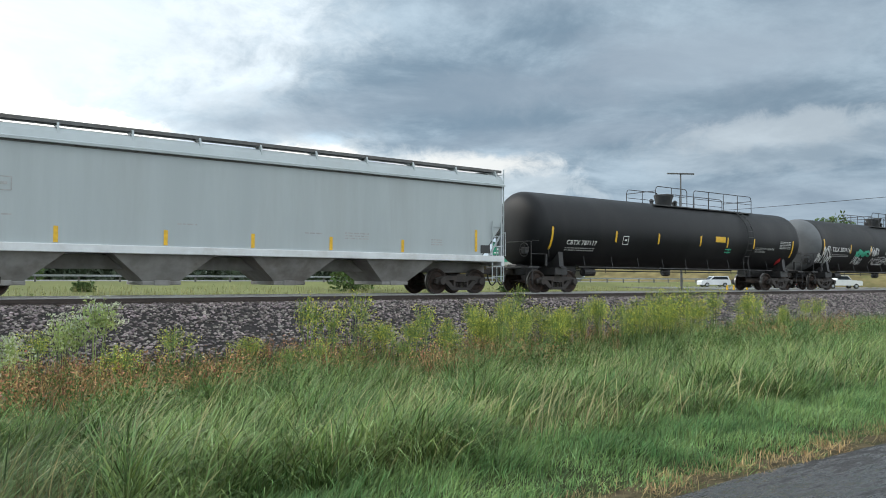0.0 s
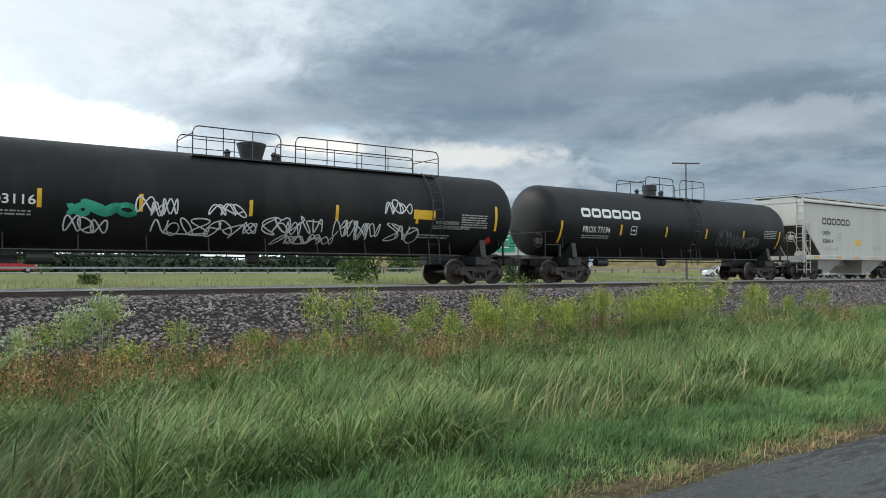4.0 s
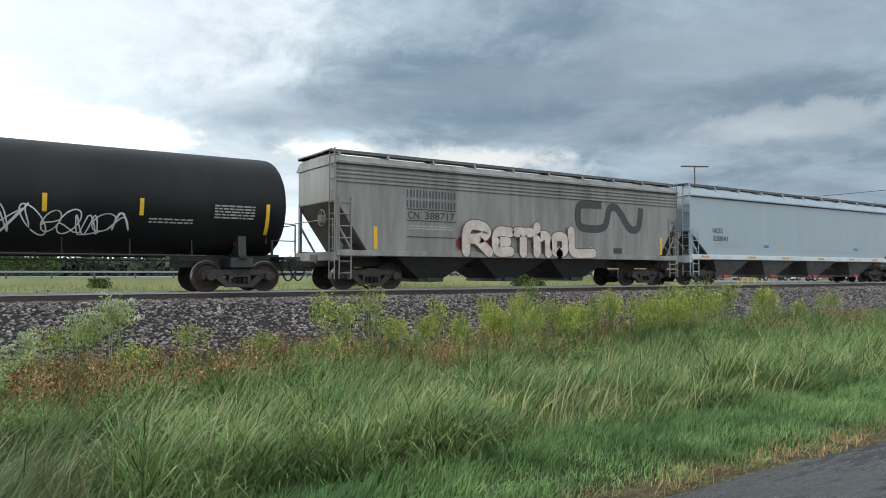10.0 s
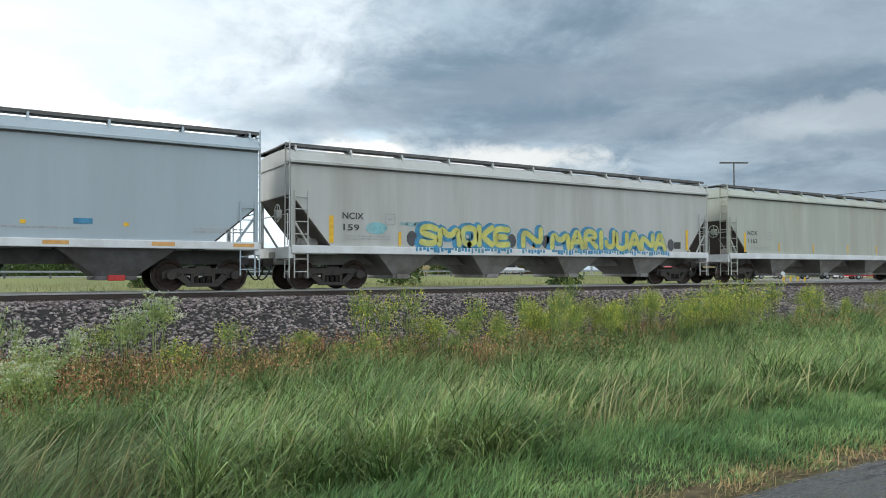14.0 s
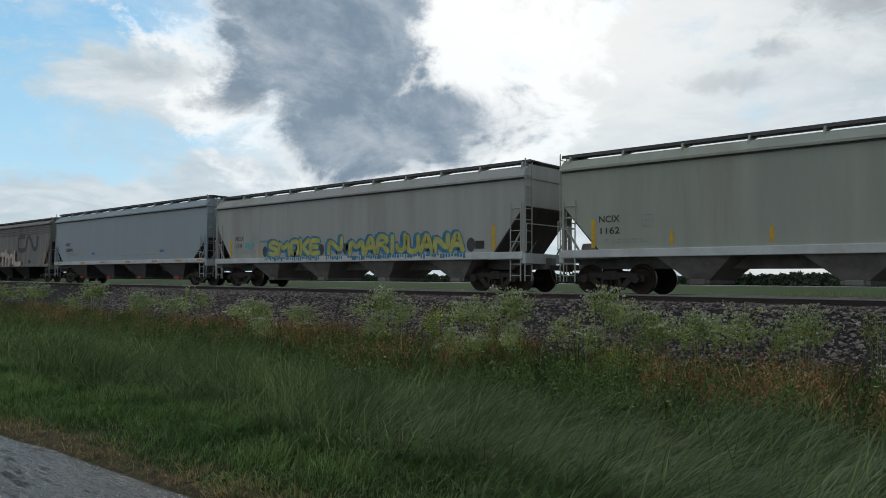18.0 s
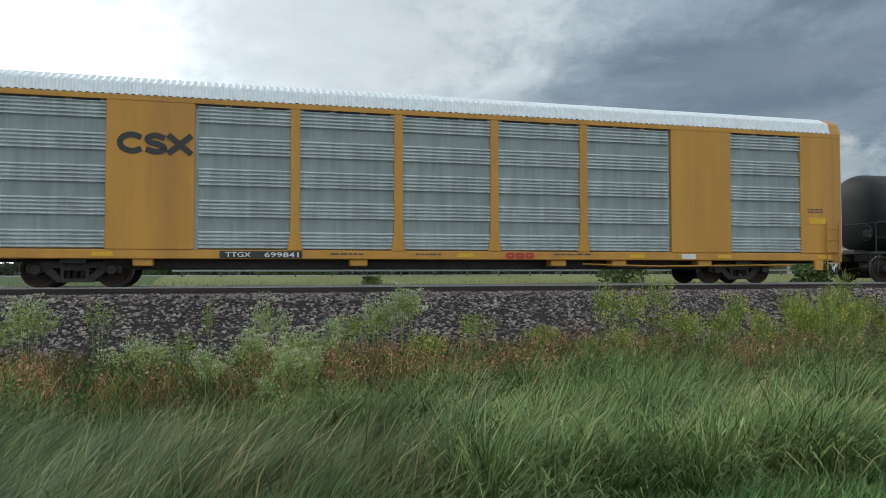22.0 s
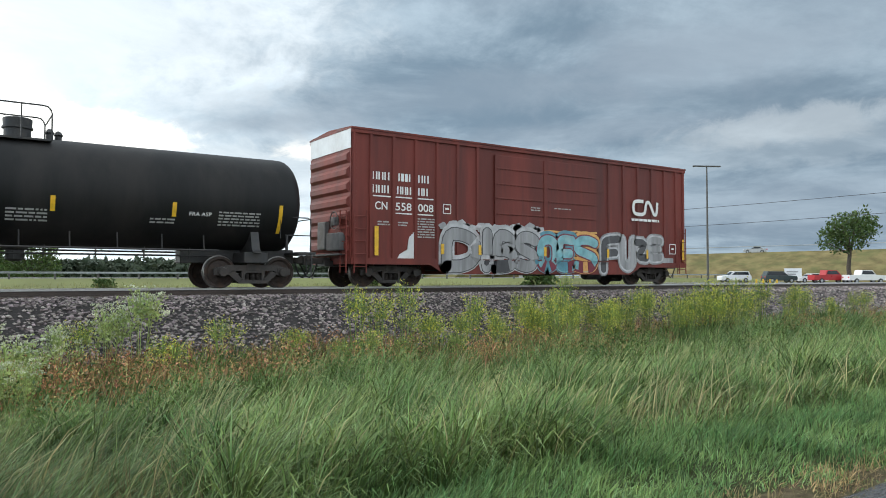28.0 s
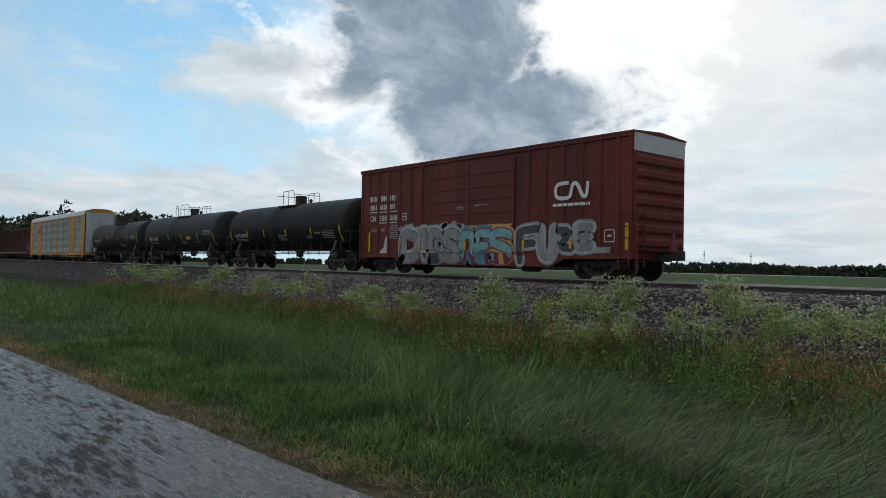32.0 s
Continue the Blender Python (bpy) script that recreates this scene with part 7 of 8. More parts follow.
    # pale green-grey hopper
    car, side, L = hopper_car("stained pale grey four-bay covered hopper car with faint lettering", 173.35, 192.5, STAINED_HOPPER, (177.6, 181.6, 185.7, 189.3), eave=3.98, top=4.45, slope_top=2.85, slope_run=1.35, truck_in=1.5, bay_half=1.1, sill=(1.12, 1.36), bay_mat=BAY_GREY, bay_z=0.42, bay_foot=0.28)
    stencil(car, side, L, (("NCIX", 174.7, 175.4, 2.2, 2.4), ("1162", 174.75, 175.4, 1.84, 2.04)), LETTER_BLACK)
    small_print(car, side, L, ((174.8, 176.4, 1.64, 2), (186.5, 187.2, 1.95, 2)), LETTER_GREY)
    data_box(car, side, L, 176.3, 2.2, LETTER_GREY)
    strips(car, side, L, (174.5, 190.95), 1.42, 2.3, 0.13)
    strips(car, side, L, (177.04, 179.79, 182.81, 185.5, 188.37), 1.45, 1.88, 0.1)
    panel(car, side, L, 190.0, 190.4, 1.5, 1.78, LETTER_BLACK)

    build_centerbeam()
    build_autorack()

    # three older tanks
    car, side, L = tank_car("matt charcoal tank car with a dark spill stain below the dome", 247.1, 262.25, 3.86, TANK_GREY,
                            pad((247.54, 250.72, 253.08, 256.11, 259.1, 261.65), (1.85, 2.7), (2.1, 2.55)), 254.47, (253.2, 256.6), 255.9)
    stencil(car, side, L, (("CGTX 23591", 248.55, 250.6, 2.02, 2.26),), LETTER_WHITE)
    small_print(car, side, L, ((248.6, 250.4, 1.82, 2), (260.0, 261.2, 2.45, 4), (256.6, 257.8, 1.7, 3)), LETTER_GREY)
    panel(car, side, L, 258.2, 258.9, 2.28, 2.5, PAINT_SMOKE)
    rnd = random.Random(9)
    for i in range(9):
        x = 256.4 + 0.16 * i
        h = rnd.uniform(0.5, 1.2)
        part("spill_stain", side.patch(Shape(), L(x), L(x) + rnd.uniform(0.12, 0.26), 3.72 - h, 3.74, 0.005), TANK_DARK, car)
    car, side, L = tank_car("matt charcoal tank car with white lettering and a yellow panel", 263.75, 279.0, 3.95, TANK_GREY,
                            pad((264.2, 267.14, 269.58, 272.34, 275.51, 278.3), (1.5, 2.35), (1.95, 2.38)), 271.35, (269.7, 272.4), 270.5)
    stencil(car, side, L, (("GATX 3788", 265.15, 266.95, 1.95, 2.2),), LETTER_WHITE)
    small_print(car, side, L, ((265.1, 267.2, 1.78, 2), (276.5, 278.0, 2.5, 4), (272.2, 273.2, 1.8, 3), (274.8, 275.9, 1.75, 1)), LETTER_GREY)
    panel(car, side, L, 273.3, 274.2, 1.95, 2.2, MARK_YELLOW)
    car, side, L = tank_car("sooty black tank car with yellow strips and a small dome", 280.75, 295.65, 3.92, TANK_DARK,
                            pad((281.32, 283.8, 286.1, 288.9, 291.8, 294.8), (1.6, 2.4), (1.95, 2.33)), 288.2, (286.8, 288.9), 287.33)
    stencil(car, side, L, (("GATX 3815", 282.0, 283.6, 1.95, 2.15), ("FRA ASP", 292.2, 292.8, 2.0, 2.1)), LETTER_WHITE)
    small_print(car, side, L, ((282.0, 283.7, 1.8, 2), (293.0, 294.2, 2.1, 5), (287.9, 288.8, 1.95, 4), (291.2, 291.9, 1.85, 2)), LETTER_GREY)
    build_boxcar()


def build_centerbeam():
    x0, x1 = 193.75, 216.5
    car, c = new_car("centerbeam_flatcar", "empty dark maroon centerbeam flatcar with a steel truss spine", "flatcar", x0, x1)
    L = lambda x: x - c
    a, b = L(x0), L(x1)
    part("deck", Shape().box(a, b, -1.42, 1.42, 1.02, 1.12, 0.01).box(a, b, -1.46, -1.38, 0.86, 1.14, 0.01).box(a, b, 1.38, 1.46, 0.86, 1.14, 0.01), BEAM_RED, car)
    part("center_sill", Shape().prism([(a, 1.02), (b, 1.02), (b, 0.80), (b - 4.0, 0.80), (b - 5.0, 0.62), (a + 5.0, 0.62), (a + 4.0, 0.80), (a, 0.80)], -0.3, 0.3), BEAM_RED, car)
    part("top_chord", Shape().box(a, b, -0.24, 0.24, 4.48, 4.64, 0.02).box(a, b, -0.05, 0.05, 4.34, 4.50), BEAM_RED, car)
    posts = [193.75 + 1.205 * i for i in range(1, 19)]
    post_me = Shape().box(-0.05, 0.05, -0.15, 0.15, 1.12, 4.34, 0.01).box(-0.075, 0.075, -0.17, 0.17, 4.12, 4.3).box(-0.075, 0.075, -0.17, 0.17, 1.12, 1.35).mesh("post", BEAM_RED)
    for x in posts:
        part("post", post_me, None, car, at=pose(L(x), 0, 0))
    braces = [(193.9, 2.95, 196.16, 1.25)] + [(196.16 + 2.4 * i, 1.25, 198.56 + 2.4 * i, 4.2) for i in range(4)] + \
             [(204.6 + 2.4 * i, 4.2, 207.0 + 2.4 * i, 1.25) for i in range(4)] + [(214.1, 1.25, 216.3, 2.95)]
    for xa, za, xb, zb in braces:
        d = Vector((xb - xa, 0, zb - za)).normalized()
        nx, nz = -d.z * 0.05, d.x * 0.05
        part("brace", Shape().prism([(L(xa) + nx, za + nz), (L(xb) + nx, zb + nz), (L(xb) - nx, zb - nz), (L(xa) - nx, za - nz)], -0.06, 0.06), BEAM_RED, car)
        for x, z, s in ((xa, za, 1), (xb, zb, -1)):
            part("gusset", Shape().prism([(L(x) - 0.15, z), (L(x) - 0.05, z + 0.2), (L(x) + 0.05, z + 0.2), (L(x) + 0.15, z), (L(x) + 0.05, z - 0.2), (L(x) - 0.05, z - 0.2)], -0.08, 0.08), BEAM_RED, car)
    for e, s in ((a, 1), (b, -1)):
        wall = part("bulkhead", Shape().box(min(e, e + s * 0.10), max(e, e + s * 0.10), -1.42, 1.42, 1.12, 4.42, 0.01), BEAM_RED, car, "ribbed maroon end bulkhead")
        for y in (-1.36, -0.7, 0.0, 0.7, 1.36):
            part("bulkhead_post", Shape().box(min(e - s * 0.10, e), max(e - s * 0.10, e), y - 0.06, y + 0.06, 1.12, 4.42), BEAM_RED, wall)
        for z in (1.3, 2.1, 2.9, 3.7, 4.36):
            part("bulkhead_rail", Shape().box(min(e - s * 0.08, e), max(e - s * 0.08, e), -1.42, 1.42, z - 0.05, z + 0.05), BEAM_RED, wall)
        ladder(car, -1.49, e + s * 0.08, e - s * 0.02 + s * 0.42, 0.4, 4.3, BEAM_RED, along="x")
    side = Side(-1.46)
    rnd = random.Random(2)
    for i, x in enumerate(posts):
        for s in (-1, 1):
            part("tie_down_cable", Shape().rod([(L(x) + s * 0.08, -0.28, 2.3 + rnd.uniform(-0.2, 0.2)), (L(x) + s * rnd.uniform(0.2, 0.5), -1.3, 1.14)], 0.009, 4), IRON_BLACK, car)
        if i % 2:
            part("cable_winch", Shape().box(L(x) + 0.2, L(x) + 0.36, -0.55, -0.42, 1.3, 1.46, 0.02), IRON_BLACK, car)
            part("tie_down_cable", Shape().rod([(L(x) + 0.28, -0.48, 1.44), (L(x) + 0.1, -0.28, 2.2)], 0.009, 4), IRON_BLACK, car)
    stencil(car, side, L, (("500", 195.3, 195.75, 0.92, 1.06), ("500252", 196.4, 197.4, 0.92, 1.06)), LETTER_GREY)
    small_print(car, side, L, ((203.2, 205.0, 0.98, 1), (207.5, 208.2, 0.98, 1)), LETTER_GREY)
    for x in (198.0, 201.0, 206.0, 209.5, 212.5, 214.8):
        panel(car, side, L, x, x + 0.45, 0.95, 1.05, MARK_ORANGE, "marker")
    panel(car, side, L, 210.9, 211.4, 0.93, 1.06, LETTER_BLACK)
    rods = Shape().rod([(a + 5.2, -0.9, 0.75), (0, -0.9, 0.62), (b - 4, -0.9, 0.72)], 0.02, 5)
    rods.lathe([(-0.4, 0.02), (-0.38, 0.2), (0.38, 0.2), (0.4, 0.02)], (a + 6.5, -0.8, 0.72), "x", 12)
    part("brake_rigging", rods, IRON_BLACK, car)
    for s in (-1, 1):
        add_truck(car, s * ((b - a) / 2 - 2.35))
    add_ends(car, a - 0.45, b + 0.45)
    for q0, q1 in ((a - 0.5, a), (b, b + 0.5)):
        part("draft_sill", Shape().box(q0, q1, -0.3, 0.3, 0.72, 1.0), IRON_BLACK, car)


def build_autorack():
    x0, x1 = 218.33, 245.33
    car, c = new_car("autorack_car", "tall yellow autorack car with ribbed galvanised side panels", "autorack car", x0, x1)
    L = lambda x: x - c
    a, b = L(x0), L(x1)
    w = 1.55
    part("flat_sill", Shape().box(a, b, -w + 0.02, w - 0.02, 0.74, 0.98, 0.02), RACK_YELLOW, car)
    part("center_sill", Shape().box(a + 4.2, b - 4.2, -0.8, 0.8, 0.46, 0.78, 0.03), IRON_BLACK, car)
    core = Shape().box(a + 0.25, b - 0.25, -w + 0.14, w - 0.14, 0.98, 4.88)
    part("inner_wall", core, GALVANISED, car)
    plates = ((218.33, 220.17), (222.7, 224.86), (238.96, 241.1), (243.75, 245.33))
    for p0, p1 in plates:
        for s in (-1, 1):
            part("side_plate", Shape().box(L(p0), L(p1), min(s * w, s * (w - 0.12)), max(s * w, s * (w - 0.12)), 0.98, 4.9, 0.015), RACK_YELLOW, car)
    edges = (220.17, 222.7, 224.86, 227.45, 230.3, 233.15, 235.98, 238.96, 241.1, 243.75)
    for x in (227.45, 230.3, 233.15, 235.98):
        for s in (-1, 1):
            part("side_post", Shape().prism([(L(x) - 0.12, 4.88), (L(x) + 0.12, 4.88), (L(x) + 0.12, 1.5), (L(x) + 0.2, 0.98), (L(x) - 0.2, 0.98), (L(x) - 0.12, 1.5)], min(s * w, s * (w - 0.13)), max(s * w, s * (w - 0.13))), RACK_YELLOW, car)
    # each galvanised panel: five bands of ribs
    prof = []
    for band in range(5):
        for i in range(5):
            z0 = 1.0 + band * 0.83 + i * 0.098
            prof += [(z0, 0.0), (z0 + 0.028, 0.07), (z0 + 0.050, 0.07), (z0 + 0.078, 0.0)]

    def panel_mesh(width):
        pts = [(-0.05, 0.985)] + [(q, zz) for zz, q in prof] + [(0.0, 4.81), (-0.05, 4.81)]
        outline = [(-w + 0.08 - q, zz) for q, zz in pts]
        me = Shape().prism(outline, -width / 2, width / 2, "x").mesh("side_panel", GALVANISED)
        me.materials.append(PERFORATED)
        for poly in me.polygons:
            zs = [me.vertices[i].co.z for i in poly.vertices]
            if max(zs) - min(zs) > 0.15 and len(zs) == 4:
                poly.material_index = 1
        return me

    for p0, p1 in ((220.17, 222.7), (224.86, 227.45), (227.45, 230.3), (230.3, 233.15), (233.15, 235.98), (235.98, 238.96), (241.1, 243.75)):
        g = 0.0 if p0 in (220.17, 241.1) else 0.1
        me = panel_mesh(p1 - p0 - 2 * g)
        part("side_panel", me, None, car, "ribbed galvanised side panel", at=pose(L((p0 + p1) / 2), 0, 0))
        part("side_panel", me, None, car, "ribbed galvanised side panel", at=pose(L((p0 + p1) / 2), 0, 0, 0, 0, 180))
    for p0, p1 in ((220.2, 222.65), (224.9, 227.3), (227.6, 230.15), (230.45, 233.0), (233.3, 235.85), (236.1, 238.9), (241.15, 243.7)):
        for q in range(3):
            d = (p1 - p0) / 3
            part("vent_slot", Shape().box(L(p0 + q * d + 0.08), L(p0 + (q + 1) * d - 0.08), -w - 0.014, -w, 4.775, 4.815), DARK_GAP, car)
    part("top_rail", Shape().box(a, b, -w - 0.01, -w + 0.12, 4.82, 4.96, 0.01).box(a, b, w - 0.12, w + 0.01, 4.82, 4.96, 0.01), RACK_YELLOW, car)
    # ribbed roof
    ring = [(-w, 4.95), (-w + 0.12, 5.30), (-w + 0.5, 5.50), (-0.6, 5.62), (0.6, 5.62), (w - 0.5, 5.50), (w - 0.12, 5.30), (w, 4.95)]
    v, f = [], []
    n = int((b - a - 0.8) / 0.045)
    for i in range(n + 1):
        x = a + 0.4 + (b - a - 0.8) * i / n
        up = 0.028 if (i // 2) % 2 else 0.0
        v += [(x, y * (1 + up * 0.6), zz + up) for y, zz in ring]
    m = len(ring)
    for i in range(n):
        f += [(i * m + j, i * m + j + 1, (i + 1) * m + j + 1, (i + 1) * m + j) for j in range(m - 1)]
    part("roof", Shape().add(v, f), ROOF_GALV, car, "corrugated bright galvanised roof")
    for e, s in ((a, 1), (b, -1)):
        part("roof_end", Shape().prism([(y * 1.005, zz + 0.01) for y, zz in ring] + [(w, 4.9), (-w, 4.9)], min(e, e + s * 0.42), max(e, e + s * 0.42), "x"), RACK_YELLOW, car)
        for i in range(8):
            y = -w + 0.1 + i * (2 * w - 0.2) / 8
            d = 0.04 if i % 2 else 0.12
            part("end_door", Shape().prism([(y, 0.98), (y + 0.36, 0.98), (y + 0.36, 5.2), (y, 5.2)], min(e - s * d, e + s * 0.06), max(e - s * d, e + s * 0.06), "x"), GALVANISED, car, "galvanised folding end door leaf")
        for y in (-w - 0.004, w - 0.1):
            part("end_frame", Shape().box(min(e, e + s * 0.3), max(e, e + s * 0.3), y, y + 0.104, 0.7, 4.95), RACK_YELLOW, car)
        ladder(car, -w - 0.06, e + s * 0.15, e + s * 0.62, 0.45, 2.0, RACK_YELLOW, along="x")
        add_truck(car, e + s * 3.6)
        part("bolster", Shape().box(e + s * 3.6 - 0.3, e + s * 3.6 + 0.3, -1.3, 1.3, 0.62, 0.8), IRON_BLACK, car)
        part("step", Shape().box(e + s * 0.9 - 0.16, e + s * 0.9 + 0.16, -w - 0.02, -w + 0.1, 0.42, 0.74, 0.02), RACK_YELLOW, car)
    side = Side(-w)
    mark = (((223.55, 3.86), (223.35, 3.95), (223.1, 3.88), (223.02, 3.72), (223.1, 3.56), (223.35, 3.49), (223.55, 3.58)),
            ((224.12, 3.86), (223.9, 3.95), (223.68, 3.87), (223.72, 3.75), (224.05, 3.69), (224.14, 3.57), (223.9, 3.49), (223.66, 3.57)), ((224.2, 3.96), (224.78, 3.47)), ((224.78, 3.96), (224.2, 3.47)))
    for i, pts in enumerate(mark):
        part("owner_name", side.ribbon(Shape(), rounded([(L(x), z) for x, z in pts]), 0.15, 0.012 + 0.004 * i), LETTER_BLACK, car, "black stroke of the owner's mark")
    sill = Side(-w + 0.02)
    panel(car, sill, L, 225.5, 227.65, 0.76, 0.95, LETTER_BLACK, "number_panel")
    part("lettering", sill.text(Shape(), "TTGX", L(225.65), L(226.3), 0.79, 0.92, 0.018, 0.012), LETTER_WHITE, car)
    part("lettering", sill.text(Shape(), "699841", L(226.65), L(227.55), 0.79, 0.92, 0.018, 0.012), LETTER_WHITE, car)
    name_blocks(car, sill, "owner_logo", L(233.5), L(234.4), 0.77, 0.95, 3, PAINT_RED, "red block initials", 0.014)
    small_print(car, sill, L, ((228.4, 229.4, 0.86, 1), (235.0, 236.2, 0.88, 1), (230.8, 231.6, 0.86, 1)), PAINT_SMOKE)
    small_print(car, side, L, ((219.2, 219.6, 2.8, 1), (244.0, 244.6, 2.4, 2)), PAINT_SMOKE)
    for x in (219.3, 222.4, 232.0, 237.5, 240.6, 244.4):
        panel(car, sill, L, x, x + 0.5, 0.80, 0.92, MARK_YELLOW, "marker")
    panel(car, side, L, 244.05, 244.7, 1.95, 2.15, MARK_YELLOW)
    panel(car, sill, L, 239.3, 239.8, 0.78, 0.93, LETTER_WHITE)
    for x in (223.6, 229.2, 235.2, 237.2, 240.2):
        part("gear_box", Shape().box(L(x) - 0.25, L(x) + 0.25, -w + 0.1, -w + 0.5, 0.55, 0.75, 0.03), RACK_YELLOW, car)
    part("brake_rod", Shape().rod([(L(236.0), -w + 0.15, 0.62), (L(238.5), -w + 0.12, 0.55), (L(243.5), -w + 0.12, 0.6)], 0.025, 5), RACK_YELLOW, car)
    brake_wheel(car, a + 0.3, -w - 0.08, 1.6, RACK_YELLOW)
    for q0, q1 in ((a - 0.4, a + 3.2), (b - 3.2, b + 0.4)):
        part("draft_sill", Shape().box(q0, q1, -0.35, 0.35, 0.66, 0.84), IRON_BLACK, car)
    add_ends(car, a - 0.35, b + 0.35)


def build_boxcar():
    x0, x1 = 297.0, 313.05
    car, c = new_car("boxcar", "weathered oxide-red boxcar with silver and turquoise graffiti", "boxcar", x0, x1)
    L = lambda x: x - c
    a, b = L(x0), L(x1)
    w = 1.50
    part("body", Shape().box(a + 0.03, b - 0.03, -w, w, 0.80, 4.92), BOX_RED, car)
    for s in (-1, 1):
        part("side_sill", Shape().prism([(a, 0.92), (a, 0.72), (a + 2.9, 0.72), (a + 3.5, 0.42), (b - 3.5, 0.42), (b - 2.9, 0.72), (b, 0.72), (b, 0.92)], min(s * w, s * (w + 0.05)), max(s * w, s * (w + 0.05))), BOX_RED, car)
        part("top_chord", Shape().box(a, b, min(s * w, s * (w + 0.06)), max(s * w, s * (w + 0.06)), 4.80, 4.96, 0.01), BOX_RED, car)
        for x in (297.12, 297.7, 298.52, 299.36, 300.2, 301.03, 301.87, 308.35, 309.2, 310.05, 310.9, 311.7, 312.45, 312.93):
            part("side_post", Shape().prism([(L(x) - 0.075, w - 0.002), (L(x) - 0.045, w + 0.055), (L(x) + 0.045, w + 0.055), (L(x) + 0.075, w - 0.002)] if s > 0 else
                                            [(L(x) - 0.075, -w + 0.002), (L(x) - 0.045, -w - 0.055), (L(x) + 0.045, -w - 0.055), (L(x) + 0.075, -w + 0.002)], 0.9, 4.82, "z"), BOX_RED, car)
        for d0, d1 in ((302.6, 304.93), (305.02, 307.65)):
            y0, y1 = s * w, s * (w + 0.07)
            door = part("sliding_door", Shape().box(L(d0), L(d1), min(y0, y1), max(y0, y1), 0.98, 4.62, 0.01), BOX_RED, car, "oxide-red sliding door with pressed ribs")
            y2 = s * (w + 0.095)
            for z in (1.45, 2.0, 2.55, 3.1, 3.6, 4.15):
                part("door_rib", Shape().box(L(d0) + 0.08, L(d1) - 0.08, min(y1, y2), max(y1, y2), z - 0.025, z + 0.025, 0.01), BOX_RED, door)
            part("lock_bar", Shape().box(L(d1 if d0 < 303 else d0) - 0.05, L(d1 if d0 < 303 else d0) + 0.05, min(y1, y2), max(y1, y2), 0.9, 4.6), BOX_RED, door)
        part("door_track", Shape().box(L(301.9), L(308.3), min(s * w, s * (w + 0.10)), max(s * w, s * (w + 0.10)), 0.90, 0.97), BOX_RED, car)
    roof = Shape().prism([(-w - 0.08, 4.92), (-w - 0.08, 4.98), (0, 5.08), (w + 0.08, 4.98), (w + 0.08, 4.92)], a - 0.02, b + 0.02, "x")
    for i in range(14):
        x = a + 0.6 + (b - a - 1.2) * i / 13
        roof.prism([(-w - 0.05, 4.98), (0, 5.11), (w + 0.05, 4.98), (0, 5.07)], x - 0.05, x + 0.05, "x")
    part("roof", roof, BOX_RED, car)
    for e, s in ((a, -1), (b, 1)):
        end = part("ribbed_end", Shape().box(min(e, e - s * 0.05), max(e, e - s * 0.05), -w, w, 0.72, 4.3), BOX_RED, car, "pressed-rib boxcar end")
        for i in range(7):
            z = 1.1 + i * 0.46
            rib = Shape().add([(e, -w + 0.08, z), (e + s * 0.08, -w + 0.14, z + 0.1), (e + s * 0.08, -w + 0.14, z + 0.26), (e, -w + 0.08, z + 0.36),
                               (e, w - 0.08, z), (e + s * 0.08, w - 0.14, z + 0.1), (e + s * 0.08, w - 0.14, z + 0.26), (e, w - 0.08, z + 0.36)],
                              [(0, 4, 5, 1), (1, 5, 6, 2), (2, 6, 7, 3), (0, 1, 2, 3), (4, 7, 6, 5)])
            part("end_rib", rib, BOX_RED, end)
        part("end_cap", Shape().box(min(e, e + s * 0.012), max(e, e + s * 0.012), -w, w, 4.32, 4.94), SILL_WHITE, car, "white upper end panel")
        ladder(car, e + s * 0.12, -w + 0.04, -w + 0.46, 0.45, 2.4, BOX_RED)
        ladder(car, -w - 0.11, e - s * 0.08, e - s * 0.5, 0.45, 2.4, BOX_RED, along="x")
        part("cross_platform", Shape().box(min(e, e + s * 0.25), max(e, e + s * 0.25), -1.2, 1.2, 1.0, 1.05), IRON_BLACK, car)
        part("draft_gear", Shape().box(min(e - s * 3, e + s * 0.3), max(e - s * 3, e + s * 0.3), -0.3, 0.3, 0.66, 0.84), IRON_BLACK, car)
    brake_wheel(car, a - 0.2, -0.75, 2.1, UNDER_GREY)
    part("end_equipment", Shape().box(a - 0.25, a - 0.02, -1.2, -0.3, 1.15, 1.7, 0.03).box(a - 0.2, a - 0.02, -0.1, 0.5, 1.2, 2.1, 0.03), UNDER_GREY, car)
    part("rear_marker", Shape().box(b + 0.45, b + 0.62, -0.16, 0.16, 0.98, 1.32, 0.03).rod([(b + 0.53, 0, 1.3), (b + 0.53, 0, 1.62)], 0.05, 8), PAINT_MAROON, car, "end-of-train marker device")
    side = Side(-w)
    sill = Side(-w - 0.05)
    flat = Side(-w - 0.06)
    for z, cols in ((3.40, ((297.75, 298.4, 3), (298.7, 299.15, 3), (299.45, 299.9, 2))), (2.98, ((297.75, 298.38, 3), (298.65, 299.2, 3), (299.45, 299.85, 2)))):
        for p, q, n in cols:
            for j in range(2 * n):
                d = (q - p) / (2 * n)
                part("owner_name", side.patch(Shape(), L(p + j * d + 0.02 * (j % 2)), L(p + j * d + 0.055 + 0.02 * (j % 2)), z, z + 0.25, 0.012, 1), LETTER_WHITE, car, "white bar of the owner's name")
    stencil(car, side, L, (("CN", 297.85, 298.3, 2.46, 2.71), ("558", 298.6, 299.2, 2.46, 2.71), ("008", 299.45, 300.05, 2.46, 2.71)), LETTER_WHITE)
